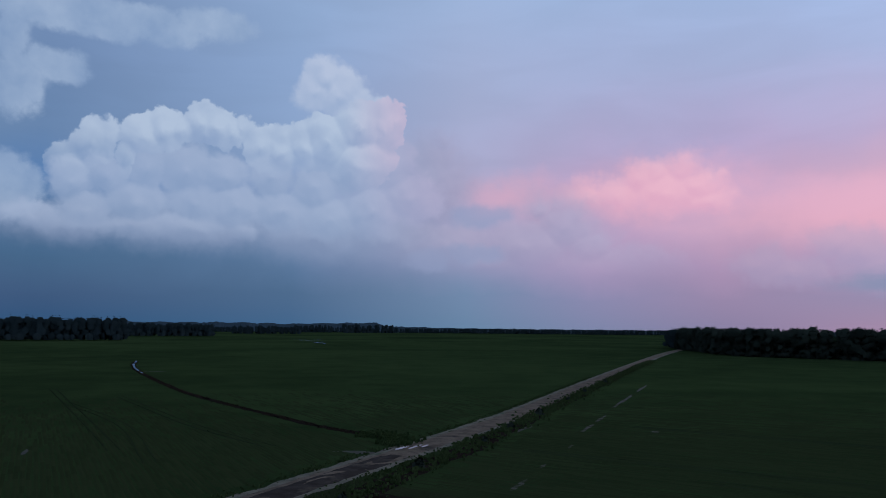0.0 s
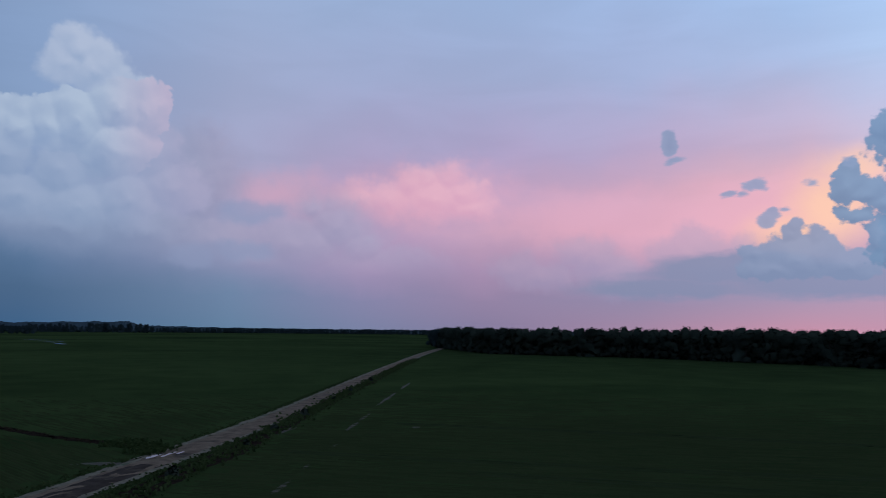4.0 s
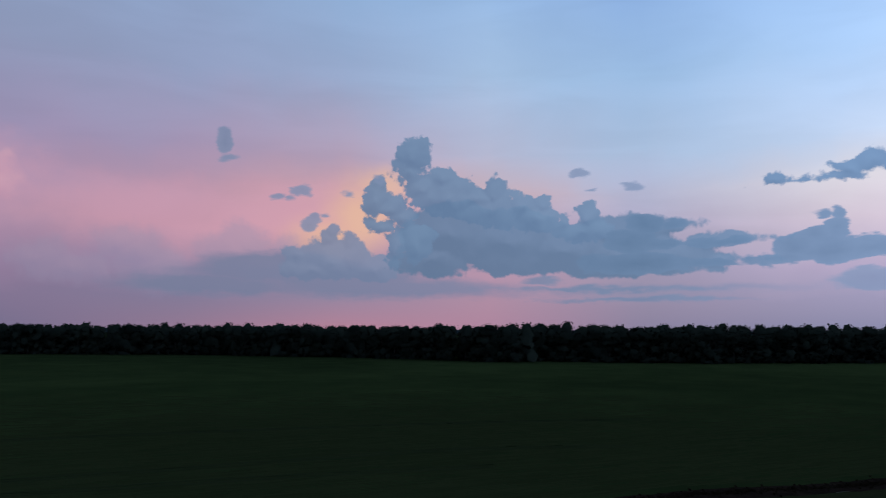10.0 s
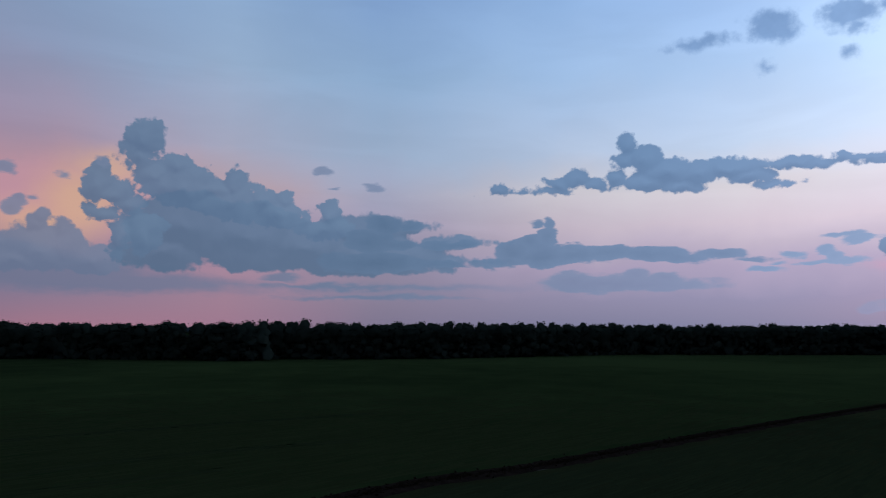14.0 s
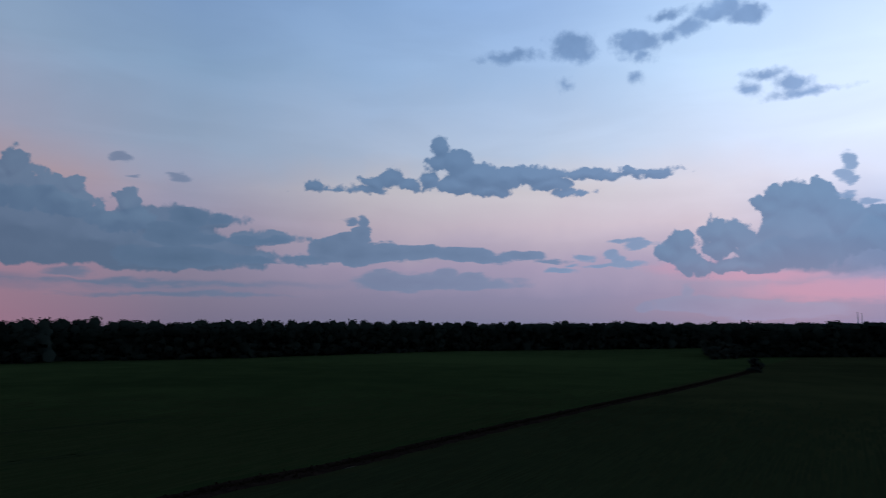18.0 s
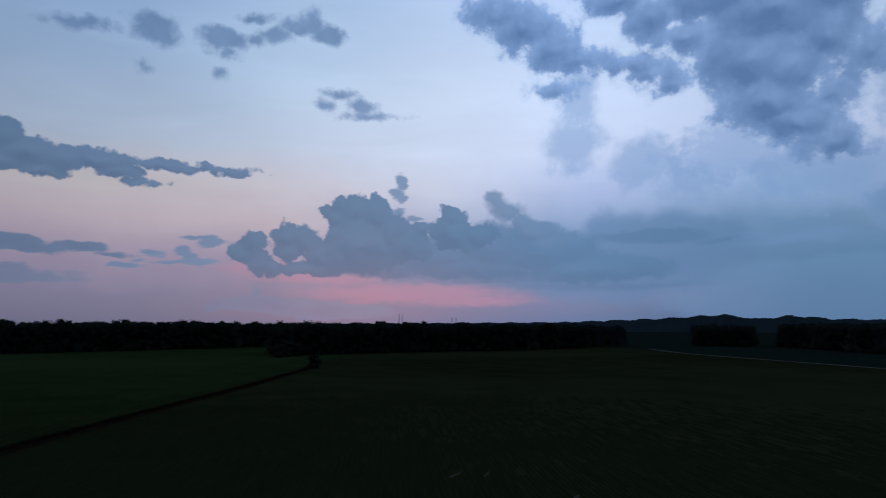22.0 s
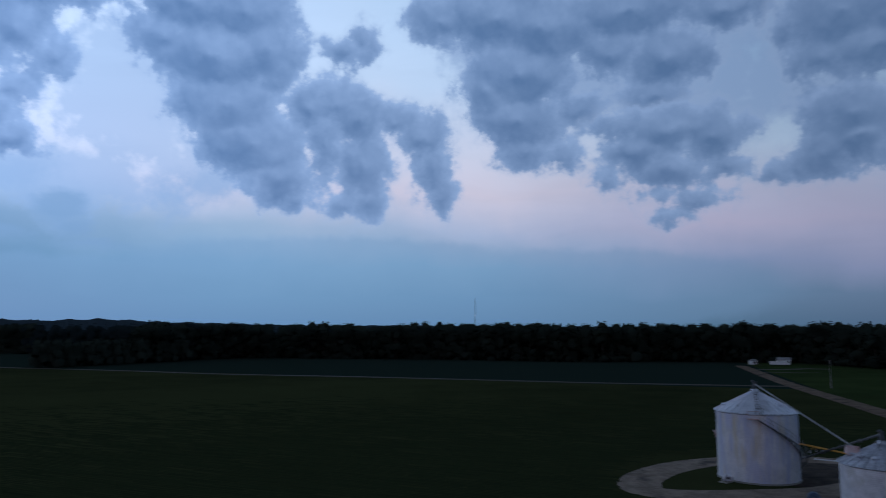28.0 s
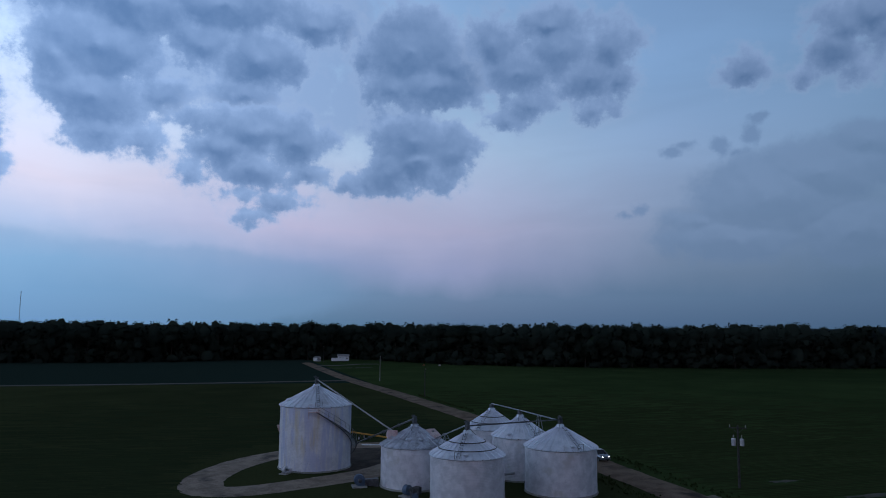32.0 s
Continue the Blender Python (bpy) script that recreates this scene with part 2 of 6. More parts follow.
FAR_BANK = [
    (109.4, 6.6, 0.78, 0.76), (108.5, 5.8, 1.03, 0.57), (109.9, 5.0, 1.21, 0.89), (110.7, 4.6, 0.87, 0.62), (111.8, 7.1, 1.06, 0.94), (113.4, 6.7, 1.25, 1.08),
    (114.6, 5.7, 1.61, 1.09), (112.1, 5.9, 1.06, 1.08), (113.4, 4.7, 2.67, 0.63), (116.1, 5.7, 1.63, 1.64), (114.9, 9.2, 0.54, 0.54), (115.7, 8.8, 0.73, 0.54),
    (117.5, 9.6, 1.19, 1.14), (116.2, 9.7, 0.46, 0.59), (118.9, 8.8, 1.47, 1.55), (120.3, 7.7, 1.48, 1.56), (117.9, 6.7, 3.01, 2.47), (121.7, 6.5, 2.12, 1.38),
    (123.0, 8.1, 0.79, 0.6), (125.5, 8.9, 1.12, 0.87), (124.8, 8.2, 0.84, 0.74), (125.6, 7.5, 1.85, 1.38), (127.4, 7.5, 1.67, 0.83),
]
FAR_BODY = [
    (118.8, 5.2, 5.02, 1.19), (123.9, 5.7, 4.15, 1.66), (128.5, 6.6, 3.68, 1.74), (129.0, 10.4, 0.7, 0.68), (128.4, 10.5, 0.42, 0.41), (129.8, 9.3, 0.79, 0.59),
    (130.8, 8.6, 0.78, 0.5), (132.0, 7.6, 2.46, 0.91), (132.6, 6.1, 4.08, 1.73), (136.6, 4.7, 5.28, 1.17), (125.3, 5.0, 5.98, 1.1),
]
FAR_SCRAPS = [
    (121.1, 11.6, 0.47, 0.64), (120.7, 10.9, 0.51, 0.46), (121.1, 10.4, 0.47, 0.32), (105.1, 6.7, 1.24, 0.17), (106.3, 6.4, 1.0, 0.17), (120.8, 9.5, 0.46, 0.14),
    (122.2, 8.9, 0.65, 0.18), (101.9, 5.6, 0.73, 0.18), (104.2, 5.8, 0.5, 0.36), (104.3, 4.9, 1.62, 0.18), (104.5, 5.3, 0.45, 0.36), (100.1, 4.5, 0.82, 0.18),
    (100.8, 5.0, 0.46, 0.14),
]
DARK_FOOT = [
    (129.9, 4.0, 9.07, 0.46), (137.0, 3.3, 6.99, 0.31), (141.0, 7.1, 4.26, 0.53), (147.2, 6.6, 2.37, 0.25),
]
HIGH_SCRAPS = [
    (95.7, 21.4, 1.72, 0.39), (97.1, 21.6, 1.14, 0.34), (94.5, 21.3, 0.76, 0.26), (101.3, 22.0, 1.61, 0.93), (102.3, 21.4, 1.03, 0.6), (100.7, 22.6, 1.14, 0.59),
    (106.5, 21.7, 1.83, 0.84), (106.1, 22.4, 1.38, 0.42), (107.0, 20.8, 0.91, 0.51), (108.8, 22.0, 0.81, 0.41), (101.0, 19.1, 0.56, 0.44), (100.7, 19.4, 0.38, 0.43),
    (106.3, 19.3, 0.37, 0.21), (110.6, 22.6, 1.24, 0.57), (112.4, 23.4, 1.31, 0.56), (114.8, 22.9, 1.27, 0.64), (113.5, 23.8, 1.21, 0.64), (117.7, 17.7, 1.13, 0.49),
    (114.7, 17.5, 0.84, 0.46), (115.9, 18.5, 1.0, 0.29), (118.5, 16.9, 1.59, 0.16), (108.9, 23.6, 1.09, 0.33),
]
OVERHEAD_A = [
    (128.9, 24.8, 1.93, 1.03), (131.4, 23.7, 2.07, 1.46), (133.8, 22.1, 2.01, 1.33), (136.1, 21.1, 1.76, 0.8), (134.0, 18.9, 0.91, 0.43), (139.2, 25.2, 2.18, 0.98),
    (141.7, 23.8, 1.91, 1.34), (144.2, 22.1, 2.1, 0.85), (140.0, 20.4, 1.41, 0.34), (141.7, 19.5, 1.23, 0.44), (143.1, 18.7, 0.95, 0.35), (146.9, 25.0, 4.32, 1.9),
    (150.7, 23.4, 4.76, 2.77), (154.6, 24.3, 3.76, 2.39), (157.8, 24.6, 2.31, 1.63), (148.9, 20.0, 3.8, 2.26), (151.8, 19.1, 2.45, 2.44), (149.9, 16.8, 3.11, 1.78),
    (151.8, 15.0, 2.52, 1.52), (154.0, 13.4, 1.75, 0.9), (154.3, 20.7, 1.68, 1.88), (154.2, 16.6, 0.93, 0.57), (156.8, 19.3, 1.2, 1.03),
]
OVERHEAD_B = [
    (166.0, 24.7, 3.82, 2.48), (170.1, 24.5, 3.55, 2.58), (164.1, 21.9, 2.36, 1.53), (168.1, 20.9, 4.94, 2.67), (172.2, 21.8, 2.39, 3.25), (169.0, 17.4, 4.16, 2.66),
    (171.1, 14.7, 3.95, 2.61), (173.3, 11.9, 2.61, 1.91), (174.7, 10.5, 1.58, 0.82), (175.6, 17.8, 1.6, 1.76), (177.7, 17.9, 1.86, 1.58), (176.9, 15.1, 1.39, 2.23),
    (179.7, 16.8, 2.02, 1.93), (180.1, 13.2, 2.0, 2.5), (180.4, 10.2, 1.08, 1.08), (178.3, 10.1, 0.91, 0.64), (182.5, 16.7, 1.35, 1.22), (184.8, 15.5, 1.86, 1.48),
    (185.7, 13.0, 1.22, 1.66), (186.5, 10.7, 0.69, 0.97), (178.4, 22.0, 1.59, 0.76), (179.9, 22.9, 0.65, 0.58),
]
OVERHEAD_C = [
    (186.3, 24.6, 2.66, 1.65), (191.1, 24.8, 4.8, 2.49), (194.9, 23.9, 4.31, 2.51), (193.0, 20.5, 4.28, 2.6), (190.2, 19.2, 2.18, 1.75), (193.0, 16.8, 3.31, 2.05),
    (193.3, 14.3, 1.88, 1.17), (196.2, 13.8, 1.31, 0.72), (197.7, 17.4, 1.88, 1.06), (202.1, 24.7, 5.13, 2.05), (204.8, 21.0, 3.46, 2.11), (203.8, 18.0, 2.1, 1.21),
    (209.3, 23.8, 3.08, 1.36), (200.6, 21.6, 2.81, 1.7),
]
OVERHEAD_E = [
    (205.1, 15.5, 4.3, 1.58), (202.5, 14.0, 2.37, 1.51), (204.4, 12.4, 2.51, 1.07), (207.9, 14.7, 2.36, 1.56), (209.0, 12.4, 1.12, 0.52), (204.9, 8.9, 0.89, 0.36),
    (206.6, 10.1, 1.14, 0.4), (203.9, 10.4, 0.72, 0.45), (200.0, 12.1, 0.74, 0.63), (201.4, 15.9, 1.84, 0.88),
]
OVERHEAD_THIN = [
    (208.8, 19.8, 3.07, 2.09), (212.2, 18.6, 2.1, 2.48), (210.8, 16.4, 3.83, 1.1), (213.6, 22.1, 2.08, 2.39), (206.5, 17.8, 2.67, 1.54), (199.2, 23.4, 2.36, 1.67),
    (209.8, 23.5, 6.18, 2.94), (200.6, 19.5, 7.18, 2.55), (215.6, 16.6, 4.24, 1.78), (224.0, 21.2, 5.08, 2.54), (191.8, 21.8, 4.93, 2.38), (207.1, 18.2, 5.13, 2.19),
    (229.9, 19.9, 3.96, 2.09),
]
OVERHEAD_F = [
    (217.3, 22.4, 3.95, 2.7), (219.5, 19.7, 3.63, 1.79), (215.9, 19.4, 2.24, 1.44), (221.1, 21.3, 2.95, 1.89), (217.7, 15.3, 3.4, 1.79), (215.6, 12.7, 1.74, 1.84),
    (214.0, 11.7, 0.81, 0.76), (219.2, 12.6, 1.35, 1.22), (220.8, 14.5, 1.75, 1.82), (218.0, 13.8, 2.3, 1.47), (224.0, 21.5, 2.09, 1.83), (212.3, 11.5, 0.74, 0.34),
]
OVERHEAD_D = [
    (224.2, 22.9, 1.8, 1.64), (226.4, 20.6, 2.36, 1.49), (229.9, 22.4, 2.28, 2.0), (227.5, 18.0, 1.55, 1.01), (225.4, 16.8, 1.14, 0.51), (232.3, 19.9, 2.27, 1.37),
    (234.1, 22.1, 1.75, 1.55), (234.5, 19.6, 1.02, 0.87), (232.6, 17.5, 1.21, 0.65), (229.1, 24.0, 2.57, 1.18), (244.0, 19.2, 1.04, 0.8), (247.9, 18.5, 0.52, 0.31),
    (250.2, 20.2, 1.58, 1.28), (251.0, 21.4, 1.77, 1.48), (252.8, 21.6, 1.84, 1.81), (251.7, 18.4, 0.69, 0.68),
]
SOUTH_SCRAPS = [
    (238.4, 13.7, 0.85, 0.43), (239.4, 14.2, 0.67, 0.34), (242.1, 14.0, 0.57, 0.76), (244.2, 14.7, 0.55, 0.74), (244.9, 15.8, 0.78, 0.33), (235.7, 9.5, 0.52, 0.44),
    (234.8, 8.9, 0.44, 0.22), (243.0, 13.4, 0.48, 0.25),
]
SOUTH_VEIL = [
    (245.2, 9.9, 5.74, 3.32), (249.0, 11.6, 5.39, 2.4), (242.8, 7.1, 5.53, 1.87), (250.6, 7.1, 4.49, 2.38), (240.4, 8.5, 2.46, 1.03), (251.9, 13.2, 3.06, 1.54),
]
LEFT_TUFTS = [
    (-29.8, 18.4, 2.24, 1.07), (-32.1, 16.6, 1.76, 2.25), (-32.7, 19.9, 1.05, 2.18), (-18.9, 22.9, 2.86, 1.12), (-22.2, 21.8, 2.54, 0.99),
    (-28.2, 22.1, 8.08, 1.49), (-32.3, 9.6, 2.41, 2.32),
]
PINK_GLOW = [
    (17.9, 11, 4.94, 2.26), (6.8, 10.7, 5.45, 1.45), (31.3, 8.8, 4.25, 1.77), (31.4, 9.2, 8.76, 2.2), (40.2, 9.2, 5.78, 2.49),
]
GOLD_GLOW = [
    (47.8, 9, 2.42, 2.11), (45.6, 7.3, 2.78, 1.47), (49.3, 11.7, 1.87, 0.91),
]
LOW_BANDS = [
    (41.1, 4.9, 5.98, 1.13), (46.2, 4.1, 7.14, 0.98), (36, 3.4, 6.43, 0.84), (49.8, 3.3, 10.48, 0.77), (65.3, 3.2, 4.07, 0.23),
    (39.9, 4.4, 6.33, 0.69), (74.2, 3.3, 5.06, 0.22), (70.7, 2.6, 2.64, 0.18),
]
SOFT_STREAKS = [
    (135.3, 14.6, 2.28, 2.19), (135.7, 17.9, 1.38, 3), (140.9, 12.8, 2.79, 2.02), (144.2, 11.1, 1.87, 1.37), (152.1, 11.1, 4.6, 1.64),
    (157.6, 8.5, 1.88, 1.36), (165, 9.4, 1.05, 1.31), (168, 10.9, 2.42, 1.28),
]
LOW_SCRAPS = [
    (157.6, 8.8, 1.61, 1.17), (158.7, 7.3, 1.15, 0.63), (151.6, 6.6, 3.43, 0.41), (159.7, 6.1, 1.67, 0.31), (153.9, 6.9, 1.37, 0.27),
]
FAR_SHEET = [
    (128, 5, 7.33, 1.59), (134.2, 5.3, 7.42, 2.55), (140.9, 5.6, 7.17, 3.41),
]
PINK_LINE = [
    (121.4, 2.7, 7.38, 0.77), (127.5, 2.1, 3.75, 0.4), (115.1, 3.9, 5.01, 0.46), (110.5, 4.6, 3.23, 0.41),
]
BLUE_SHEET = [
    (157.8, 2.5, 16.8, 2.82), (178.2, 3.5, 19.15, 3.87), (196.4, 3.1, 16.48, 3.26),
]
WISPS = [(162.0, 17.5, 5.5, 5.5), (147.5, 13.2, 5.0, 2.0), (158.0, 10.8, 7.5, 2.2), (167.5, 12.5, 4.0, 2.2)]


def puff_group(puffs, blend=0.25):
    """A node group that gives the distance in degrees to the rim of a heap of puffs, below 0 inside."""
    g = bpy.data.node_groups.new("puffs", "ShaderNodeTree")
    g.interface.new_socket("UV", in_out="INPUT", socket_type="NodeSocketVector")
    g.interface.new_socket("Depth", in_out="OUTPUT", socket_type="NodeSocketFloat")
    uv = g.nodes.new("NodeGroupInput").outputs[0]
    field = None
    for cu, cv, ru, rv in puffs:
        r = min(math.sqrt(ru * rv), 1.6 * min(ru, rv))
        d = vec_node(g, "LENGTH", vec_node(g, "MULTIPLY_ADD", uv, (1 / ru, 1 / rv, 0.0), (-cu / ru, -cv / rv, 0.0)), out=1)
        d = math_node(g, "MULTIPLY_ADD", d, r, -r)
        field = d if field is None else math_node(g, "SMOOTH_MIN", field, d, blend)
    g.links.new(field, g.nodes.new("NodeGroupOutput").inputs[0])
    return g


def depth(group, uv):
    n = wt.nodes.new("ShaderNodeGroup")
    n.node_tree = group
    wt.links.new(uv, n.inputs[0])
    return n.outputs[0]


def billows(uv, sizes):
    """Rounded heads, in degrees by which they push the rim out (below 0) or in."""
    out = None
    for size, weight in sizes:
        n = wt.nodes.new("ShaderNodeTexVoronoi")
        n.voronoi_dimensions, n.feature = "2D", "SMOOTH_F1"
        n.inputs["Scale"].default_value = 1.0 / size
        n.inputs["Smoothness"].default_value = 0.35
        n.inputs["Detail"].default_value = 0.0
        wt.links.new(uv, n.inputs["Vector"])
        d = math_node(wt, "MULTIPLY_ADD", n.outputs["Distance"], size * weight, -0.42 * size * weight)
        out = d if out is None else math_node(wt, "ADD", out, d)
    return out


def shifted(uv, scale, reach, detail=2.0, stretch=(1.0, 1.0, 1.0)):
    """The same directions, moved by noise."""
    n = noise_node(wt, vec_node(wt, "MULTIPLY", UV, stretch), scale, detail, 0.5)
    return vec_node(wt, "ADD", uv, vec_node(wt, "MULTIPLY", vec_node(wt, "SUBTRACT", n.outputs["Color"], (0.5, 0.5, 0.5)), (reach, reach, 0.0)))


TOWARD_LIGHT = (0.14, 0.42, 0.0)
P = shifted(UV, 0.6, 1.1, 3.0)
P_LIT = vec_node(wt, "ADD", P, TOWARD_LIGHT)
SIZES = ((2.9, 0.30), (1.25, 0.30))
lump = billows(P, SIZES)
lump_lit = billows(P_LIT, SIZES)
small_lump = billows(P, ((0.48, 0.6),))
frayed = noise_node(wt, UV, 0.55, 7.0, 0.62)
fray = math_node(wt, "MULTIPLY", math_node(wt, "SUBTRACT", frayed.outputs["Fac"], 0.5), 4.2)
frayed_lit = noise_node(wt, vec_node(wt, "ADD", UV, (0.2, 0.7, 0.0)), 0.55, 4.0, 0.55)
fray_lit = math_node(wt, "MULTIPLY", math_node(wt, "SUBTRACT", frayed_lit.outputs["Fac"], 0.5), 4.2)
# wind draws the low scraps out sideways
DRAWN = shifted(UV, 1.0, 1.1, 4.0, (0.45, 1.3, 1.0))
drawn_noise = noise_node(wt, vec_node(wt, "MULTIPLY", UV, (0.6, 1.5, 1.0)), 1.0, 6.0, 0.6)
drawn = math_node(wt, "MULTIPLY", math_node(wt, "SUBTRACT", drawn_noise.outputs["Fac"], 0.5), 1.5)
faint = noise_node(wt, UV, 0.28, 4.0, 0.55).outputs["Fac"]


def tone(f, dark, light, a=0.0, b=1.0):
    return mix_node(wt, range_node(wt, f, a, b, kind="LINEAR"), lin(dark), lin(light))


def heap_of(sky, puffs, dark, light, soft=0.12, strength=0.97, lumps=1.0, fade=None, span=(-0.55, 0.6), side=None, grow=0.16, blend=0.4, rough=0.26):
    """Heaped cloud with rounded heads, lighter where it faces the light."""
    g = puff_group(puffs, blend)
    here = math_node(wt, "MULTIPLY_ADD", lump, lumps, depth(g, P))
    lit = math_node(wt, "MULTIPLY_ADD", lump_lit, lumps, depth(g, P_LIT))
    slope = math_node(wt, "ADD", math_node(wt, "SUBTRACT", lit, here), math_node(wt, "MULTIPLY_ADD", math_node(wt, "SUBTRACT", faint, 0.5), 0.9, math_node(wt, "MULTIPLY", fray, 0.10)))
    rim = math_node(wt, "ADD", math_node(wt, "MULTIPLY_ADD", small_lump, lumps, here), math_node(wt, "MULTIPLY_ADD", fray, rough, -grow))
    colour = tone(slope, dark, light, *span)
    if side is not None:
        other, u0, u1 = side
        colour = mix_node(wt, range_node(wt, U, u0, u1), colour, tone(slope, *other, *span))
    alpha = range_node(wt, rim, soft, -soft, 0.0, strength)
    if fade is not None:
        alpha = math_node(wt, "MULTIPLY", alpha, fade)
    return mix_node(wt, alpha, sky, colour)


def scraps(sky, puffs, dark, light, soft=0.15, strength=0.9, torn_by=0.6, lumps=0.3):
    """Torn low scraps, drawn out by the wind."""
    d = depth(puff_group(puffs, 0.15), DRAWN)
    d = math_node(wt, "ADD", d, math_node(wt, "ADD", math_node(wt, "MULTIPLY_ADD", drawn, torn_by, -0.07), math_node(wt, "MULTIPLY", lump, lumps)))
    colour = tone(math_node(wt, "ADD", math_node(wt, "MULTIPLY", d, 0.5), faint), light, dark, 0.6, -0.2)
    return mix_node(wt, range_node(wt, d, soft, -soft, 0.0, strength), sky, colour)


def veil(sky, puffs, colour, soft=1.0, strength=0.6, rag=0.5, path=None):
    """Thin cloud with no clear rim."""
    d = depth(puff_group(puffs, 0.5), path or P)
    if rag:
        d = math_node(wt, "MULTIPLY_ADD", fray, rag, d)
    return mix_node(wt, range_node(wt, d, soft, -soft, 0.0, strength), sky, colour)


def overcast(sky, puffs, strength=0.95, rag=1.0):
    """Ragged cloud seen from below: thin pale rims, dark bellies."""
    g = puff_group(puffs, 0.8)
    base = math_node(wt, "MULTIPLY_ADD", lump, 0.8, depth(g, P))
    slope = math_node(wt, "SUBTRACT", math_node(wt, "MULTIPLY_ADD", lump_lit, 0.8, depth(g, P_LIT)), base)
    slope = math_node(wt, "ADD", slope, math_node(wt, "MULTIPLY", math_node(wt, "SUBTRACT", fray_lit, fray), 0.2))
    here = math_node(wt, "SUBTRACT", math_node(wt, "MULTIPLY_ADD", fray, rag, base), 0.62)
    thick = range_node(wt, here, 0.2, -1.7)
    bright = math_node(wt, "SUBTRACT", math_node(wt, "MULTIPLY_ADD", slope, 0.42, 0.80), math_node(wt, "MULTIPLY", thick, 0.50))
    bright = math_node(wt, "ADD", bright, math_node(wt, "MULTIPLY", math_node(wt, "SUBTRACT", faint, 0.5), 0.65))
    colour = tone(bright, "5373a3", "8ba7d6", 0.0, 1.0)
    sky = mix_node(wt, range_node(wt, here, 1.0, -0.2, 0.0, 0.36), sky, lin("98afd8"))
    return mix_node(wt, range_node(wt, here, 0.36, -0.46, 0.0, strength), sky, colour)


streaks = noise_node(wt, vec_node(wt, "MULTIPLY", UV, (0.07, 0.30, 0.0)), 1.0, 4.0, 0.5, 0.6).outputs["Fac"]
thin_cloud = range_node(wt, streaks, 0.3, 0.7, 0.965, 1.035)
sky = vec_node(wt, "MULTIPLY", sky_colour, range_node(wt, V, 1.0, 8.0, 1.0, thin_cloud))
# glow of the storm's lit side
sky = veil(sky, PINK_GLOW, lin("e6a9c0"), 2.4, 0.5, 0.7, UVS)
sky = heap_of(sky, PINK_HEADS, "e2a5c0", "f4b9ca", 0.8, 0.55, 1.0)
sky = veil(sky, GOLD_GLOW, lin("fcc6a4"), 1.8, 0.7, 0.2)
# the thunderhead
sky = veil(sky, LEFT_TUFTS, tone(faint, "839bc4", "a3b5d6", 0.3, 0.7), 0.5, 0.8, 0.5)
sky = heap_of(sky, THUNDER_SKIRT, "8494ba", "95a4c8", 1.7, 0.85, 1.0, range_node(wt, V, 3.4, 7.8), (-0.6, 0.7), (("9c97bc", "ada4c6"), -8.0, 4.0))
sky = heap_of(sky, THUNDER_TOWER, "9fb0d4", "bac4e1", 0.45, 0.9, 0.9, None, (-0.5, 0.5))
low_fade = range_node(wt, V, 5.6, 9.4)
sky = heap_of(sky, THUNDER_LOBES, "8b9fc6", "a4b2d4", 0.5, 0.8, 0.8, low_fade, (-0.7, 0.6), (("a1a1c8", "b4add0"), -9.0, 0.0), 0.1, 0.5)
sky = heap_of(sky, THUNDERHEAD, "8a9fc8", "b6c4e0", 0.12, 0.92, 0.9, range_node(wt, V, 10.5, 15.0, 0.2, 1.0), (-0.75, 0.5), (("a5a7cc", "c8b8d6"), -9.0, -3.0), 0.16, 0.35, 0.2)
sky = veil(sky, DUSK_DENT, lin("8f9bc3"), 0.6, 0.6, 0.3)
sky = heap_of(sky, VEIL_PUFFS, "9e93b6", "ae9cba", 0.7, 0.5, 1.0)
# bands near the horizon
sky = veil(sky, PINK_LINE, lin("c98aa6"), 0.5, 0.45, 0.15, DRAWN)
sky = veil(sky, BLUE_SHEET, lin("6f93bd"), 0.7, 0.45, 0.0)
sky = veil(sky, LOW_BANDS, lin("7d86a8"), 0.6, 0.85, 0.12, DRAWN)
sky = scraps(sky, PALE_BANDS, "6c7ea2", "7688aa", 0.2, 0.8, 0.3, 0.15)
# the bank that hides the afterglow
sky = heap_of(sky, SUNSET_LOW, "7785a8", "8591b2", 0.2, 0.92, 0.9, rough=0.4)
sky = heap_of(sky, SUNSET_BODY, "617a9d", "6f86a9", 0.22, 0.96, 0.8, rough=0.35)
sky = heap_of(sky, SUNSET_BANK, "667fa4", "768fb2", 0.17, 0.95, 1.2, rough=0.6, blend=0.25)
sky = scraps(sky, SUNSET_SCRAPS, "7a8aad", "8b98ba", 0.16, 0.85, 0.4, 0.3)
sky = scraps(sky, LOW_WEST, "5d789c", "6a83a7", 0.14, 0.93, 0.35, 0.6)
sky = heap_of(sky, WEST_CLOUDS, "5a769c", "6985ab", 0.17, 0.95, 0.7, grow=0.02, blend=0.1, rough=0.5)
# the second bank, thinning into a sheet of rain cloud
sky = veil(sky, FAR_SHEET, lin("5f81aa"), 0.9, 0.75, 0.2, UVS)
sky = veil(sky, DARK_FOOT, lin("52769c"), 0.3, 0.6, 0.1, DRAWN)
sky = heap_of(sky, FAR_BODY, "4c7399", "547ba1", 0.4, 0.75, 0.8)
sky = heap_of(sky, FAR_BANK, "4c7298", "567da2", 0.15, 0.94, 1.0, grow=0.06, blend=0.15, rough=0.5)
sky = scraps(sky, FAR_SCRAPS, "6483a9", "7590b4", 0.14, 0.9, 0.4, 0.3)
sky = veil(sky, SOFT_STREAKS, lin("7f9eca"), 1.1, 0.62, 0.9)
